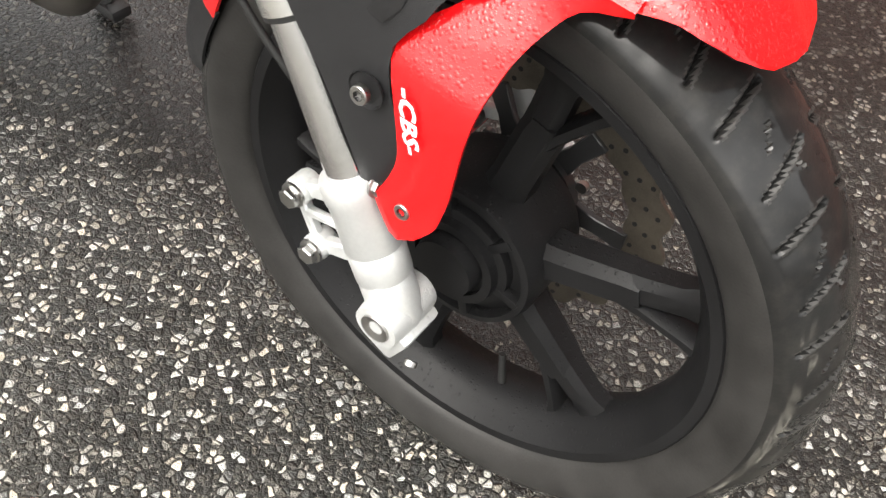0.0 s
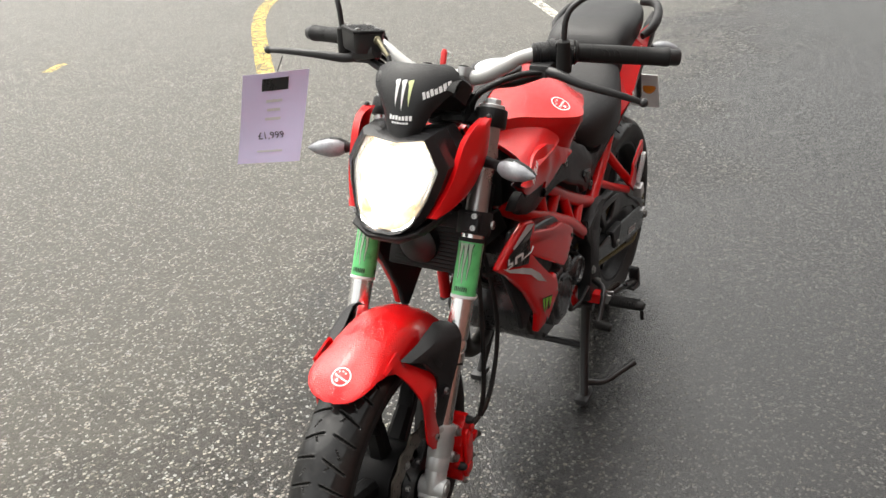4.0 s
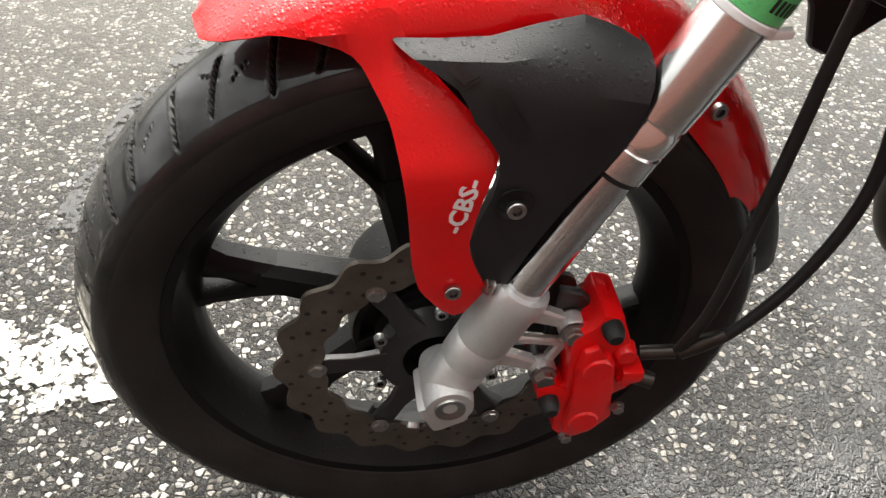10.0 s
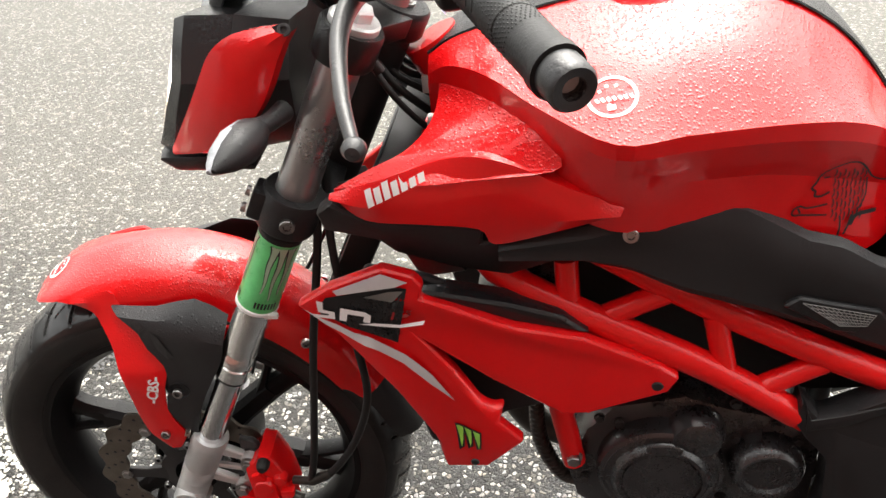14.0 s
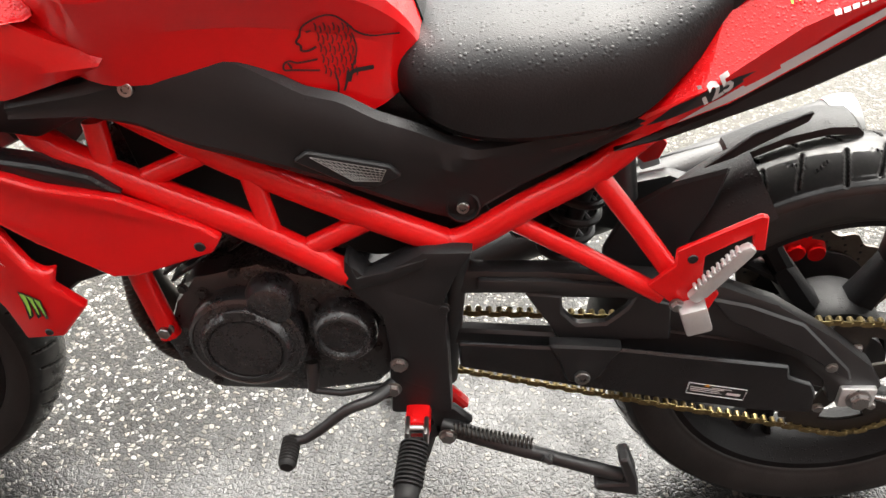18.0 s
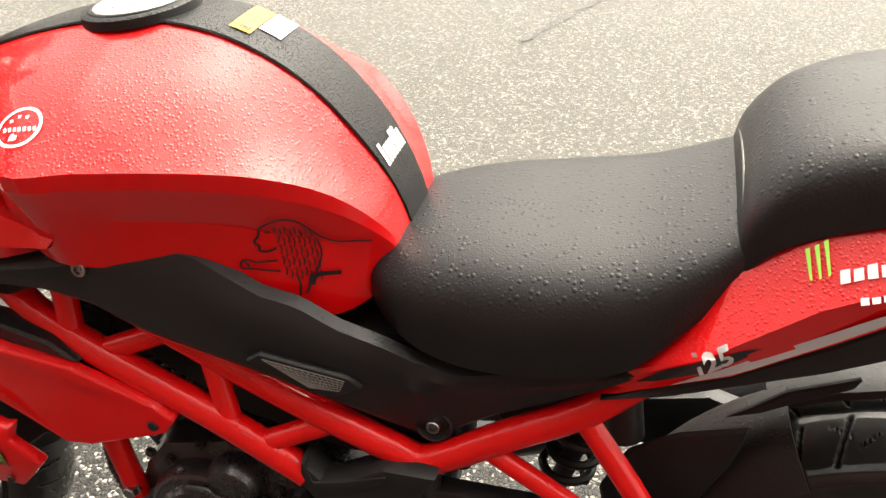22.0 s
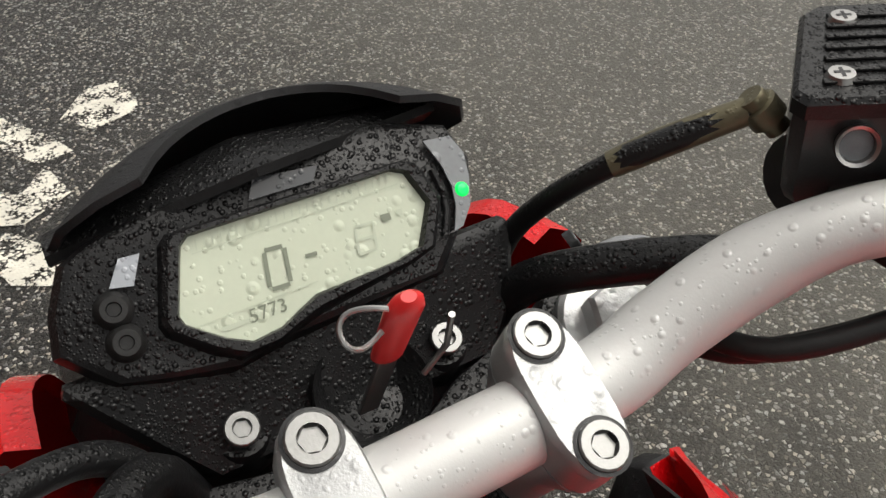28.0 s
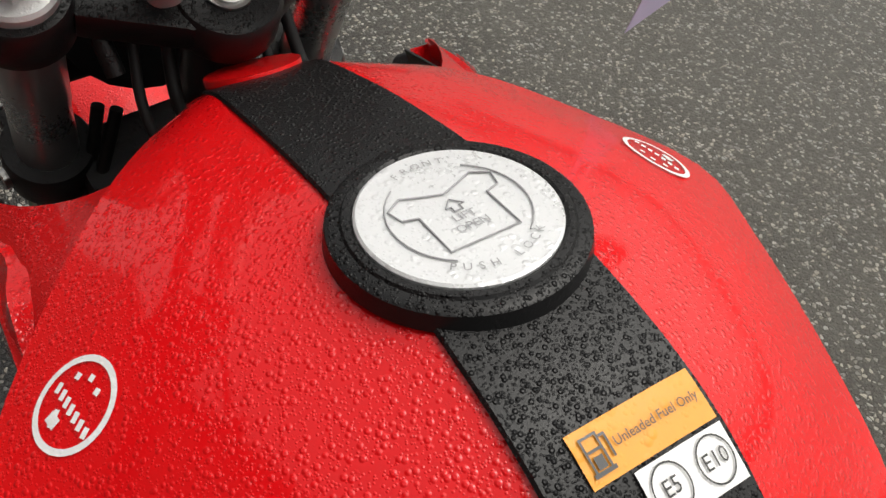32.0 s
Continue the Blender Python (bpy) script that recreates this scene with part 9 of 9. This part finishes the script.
# gear lever
gear = part("gear_lever", tube([(0.796, -0.165, 0.352), (0.775, -0.19, 0.352), (0.745, -0.205, 0.35), (0.715, -0.21, 0.325), (0.69, -0.212, 0.305), (0.672, -0.213, 0.302)], [0.009, 0.0075, 0.0068, 0.0065, 0.006, 0.006], 12, 4), BLACK_METAL, bike, "black gear lever with a rubber toe peg")
toe = [V((0.672, -0.205, 0.3)), V((0.672, -0.25, 0.297))]
part("toe_peg", tube([toe[0], toe[0].lerp(toe[1], 0.1), toe[0].lerp(toe[1], 0.92), toe[1]], [0.007, 0.0105, 0.0105, 0.008], 16), RUBBER, gear)
for i in range(8):
    c = toe[0].lerp(toe[1], 0.14 + 0.1 * i)
    part("toe_ridge", lathe([(0.0104, -0.0012), (0.0118, 0.0), (0.0104, 0.0012)], c, (0, 1, 0), 14, False), RUBBER, gear)
bolt(gear, (0.798, -0.172, 0.352), (0, -1, 0), 0.008, 0.008)
part("gear_link", tube([(0.79, -0.15, 0.335), (0.73, -0.15, 0.32), (0.69, -0.14, 0.315)], 0.0045, 10), BLACK_METAL, gear)
part("gear_shaft_arm", tube([(0.69, -0.125, 0.35), (0.69, -0.14, 0.315)], [0.009, 0.007], 12), BLACK_METAL, gear)
# rear brake pedal on the far side
part("brake_pedal", tube([(0.8, 0.17, 0.3), (0.76, 0.2, 0.29), (0.7, 0.21, 0.285), (0.67, 0.215, 0.29)], [0.009, 0.008, 0.007, 0.01], 12, 4), BLACK_METAL, bike, "black rear brake pedal")
# side stand, folded back
ss = part("side_stand", tube([(0.855, -0.15, 0.262), (0.93, -0.172, 0.252), (1.0, -0.182, 0.236), (1.06, -0.188, 0.22), (1.085, -0.19, 0.214)], [0.013, 0.0105, 0.0095, 0.0095, 0.0095], 14, 3), BLACK_METAL, bike, "black side stand folded back")
part("stand_foot", plate([(1.075, -0.205, 0.258), (1.088, -0.205, 0.262), (1.102, -0.205, 0.225), (1.108, -0.205, 0.188), (1.05, -0.205, 0.2), (1.05, -0.205, 0.21), (1.09, -0.205, 0.212)], (0, 0.03, 0), 0.003, 1), BLACK_METAL, ss)
part("stand_hook", tube([(0.995, -0.182, 0.242), (0.99, -0.2, 0.25), (0.982, -0.198, 0.256)], 0.004, 8), BLACK_METAL, ss)
spring = [(0.87 + 0.1 * t, -0.166 - 0.012 * t + 0.007 * math.cos(t * 120), 0.272 - 0.012 * t + 0.007 * math.sin(t * 120)) for t in np.linspace(0, 1, 200)]
part("stand_spring", tube(spring, 0.0014, 6), SPRING, ss)
bolt(ss, (0.862, -0.168, 0.262), (0, -1, 0), 0.0095, 0.008)
part("stand_pivot", plate([(0.835, -0.15, 0.29), (0.87, -0.15, 0.295), (0.895, -0.15, 0.268), (0.875, -0.15, 0.24), (0.845, -0.15, 0.245)], (0, 0.012, 0), 0.003, 1), BLACK_METAL, ss)
# centre stand, down
cs = part("centre_stand", tube([(0.84, -0.15, 0.25), (0.84, 0.15, 0.25)], 0.013, 14), BLACK_METAL, bike, "black centre stand holding the bike up")
for side in (-1, 1):
    part("stand_leg", tube([(0.838, side * 0.13, 0.25), (0.815, side * 0.135, 0.16), (0.775, side * 0.15, 0.05), (0.762, side * 0.155, 0.016)], [0.014, 0.0125, 0.012, 0.012], 14, 3), BLACK_METAL, cs)
    part("stand_pad", block((0.76, side * 0.156, 0.009), (0.06, 0.034, 0.018), 0.005), BLACK_METAL, cs)
part("stand_cross_tube", tube([(0.81, -0.135, 0.14), (0.81, 0.135, 0.14)], 0.0095, 12), BLACK_METAL, cs)
part("stand_tang", tube([(0.775, -0.155, 0.05), (0.82, -0.19, 0.03), (0.88, -0.22, 0.035), (0.925, -0.245, 0.045)], [0.009, 0.008, 0.008, 0.01], 12, 4), BLACK_METAL, cs)
# rear indicators
for side in (-1, 1):
    st_ = part("rear_indicator", tube([(1.54, side * 0.04, 0.785), (1.545, side * 0.1, 0.785)], 0.008, 12), BLACK, bike, "leaf-shaped rear indicator")
    rows = []
    for f, w in ((0.0, 0.01), (0.2, 0.018), (0.5, 0.02), (0.8, 0.013), (1.0, 0.002)):
        c = V((1.548 + 0.012 * f, side * (0.095 + 0.08 * f), 0.785 - 0.01 * f))
        rows.append([c + V((math.cos(k) * w, 0, math.sin(k) * w)) for k in np.arange(14) * math.pi / 7])
    part("rear_indicator_lens", rings(rows), AMBER_LENS, st_)
# ---- bricks of the wall, and moss along its foot ----
BL, BH, BJ = 0.215, 0.065, 0.01


def brick_mesh(l, h, d, name):
    bm = block((0, 0, 0), (l, d, h), 0.004, None, 1)
    return finish(bm, name, BRICK, 30)


whole, headr = brick_mesh(BL, BH, 0.03, "brick"), brick_mesh(0.1025, BH, 0.03, "brick")
rng = random.Random(4)
count = 0
for row in range(17):
    z = 0.012 + BH / 2 + row * (BH + BJ)
    x = WALL_X - (BL / 2 if row % 2 == 0 else 0.1025 / 2)
    first = True
    while x > 0.1 and count < 300:
        me = headr if (first and row % 2) else whole
        part("brick", me, BRICK, wall, m=TURN @ pose(x, WALL_Y - 0.003 + rng.uniform(-0.0025, 0.0025), z, rng.uniform(-0.6, 0.6), rng.uniform(-0.4, 0.4), rng.uniform(-0.5, 0.5)))
        count += 1
        x -= (BL + BJ) if not (first and row % 2) else (BL / 2 + 0.1025 / 2 + BJ)
        first = False
# the remaining courses, joined
verts, faces = [], []


def brick_box(cx, cy, cz, l, h, d):
    k = len(verts)
    for sx in (-1, 1):
        for sy in (-1, 1):
            for sz in (-1, 1):
                verts.append((cx + sx * l / 2, cy + sy * d / 2, cz + sz * h / 2))
    faces.extend([k + i for i in f] for f in ((0, 1, 3, 2), (4, 6, 7, 5), (0, 4, 5, 1), (2, 3, 7, 6), (0, 2, 6, 4), (1, 5, 7, 3)))


for row in range(41):
    z = 0.012 + BH / 2 + row * (BH + BJ)
    x = WALL_X - (BL / 2 if row % 2 == 0 else 0.1025 + BJ + BL / 2)
    while x > -7:
        if row >= 17 or x <= 0.1:
            brick_box(x, WALL_Y - 0.003 + rng.uniform(-0.002, 0.002), z, BL, BH, 0.03)
        x -= BL + BJ
for row in range(41):
    z = 0.012 + BH / 2 + row * (BH + BJ)
    y = WALL_Y - (0.02 + BL / 2 if row % 2 else 0.02 + 0.1025 / 2)
    while y > WALL_Y - 3:
        brick_box(WALL_X - 0.003, y, z, 0.03, BH, BL)
        y -= BL + BJ
me = bpy.data.meshes.new("brick_courses")
me.from_pydata(verts, [], faces)
me.materials.append(BRICK)
tagged(part("brick_courses", me, BRICK, wall, m=TURN), kind="stuff")
moss = bmesh.new()
for i in range(260):
    x = rng.uniform(0.2, WALL_X)
    r = rng.uniform(0.004, 0.016)
    lathe([(r, 0.0), (r * 0.8, r * 0.5), (0.0005, r * 0.8)], (x, WALL_Y + 0.012 + rng.uniform(0, 0.03) ** 1.3, 0.001), (rng.uniform(-0.3, 0.3), 0.4, 1), 6, False, moss)
tagged(part("moss", moss, MOSS, None, m=TURN), "tufts of green moss along the wall's foot", "moss", kind="stuff")
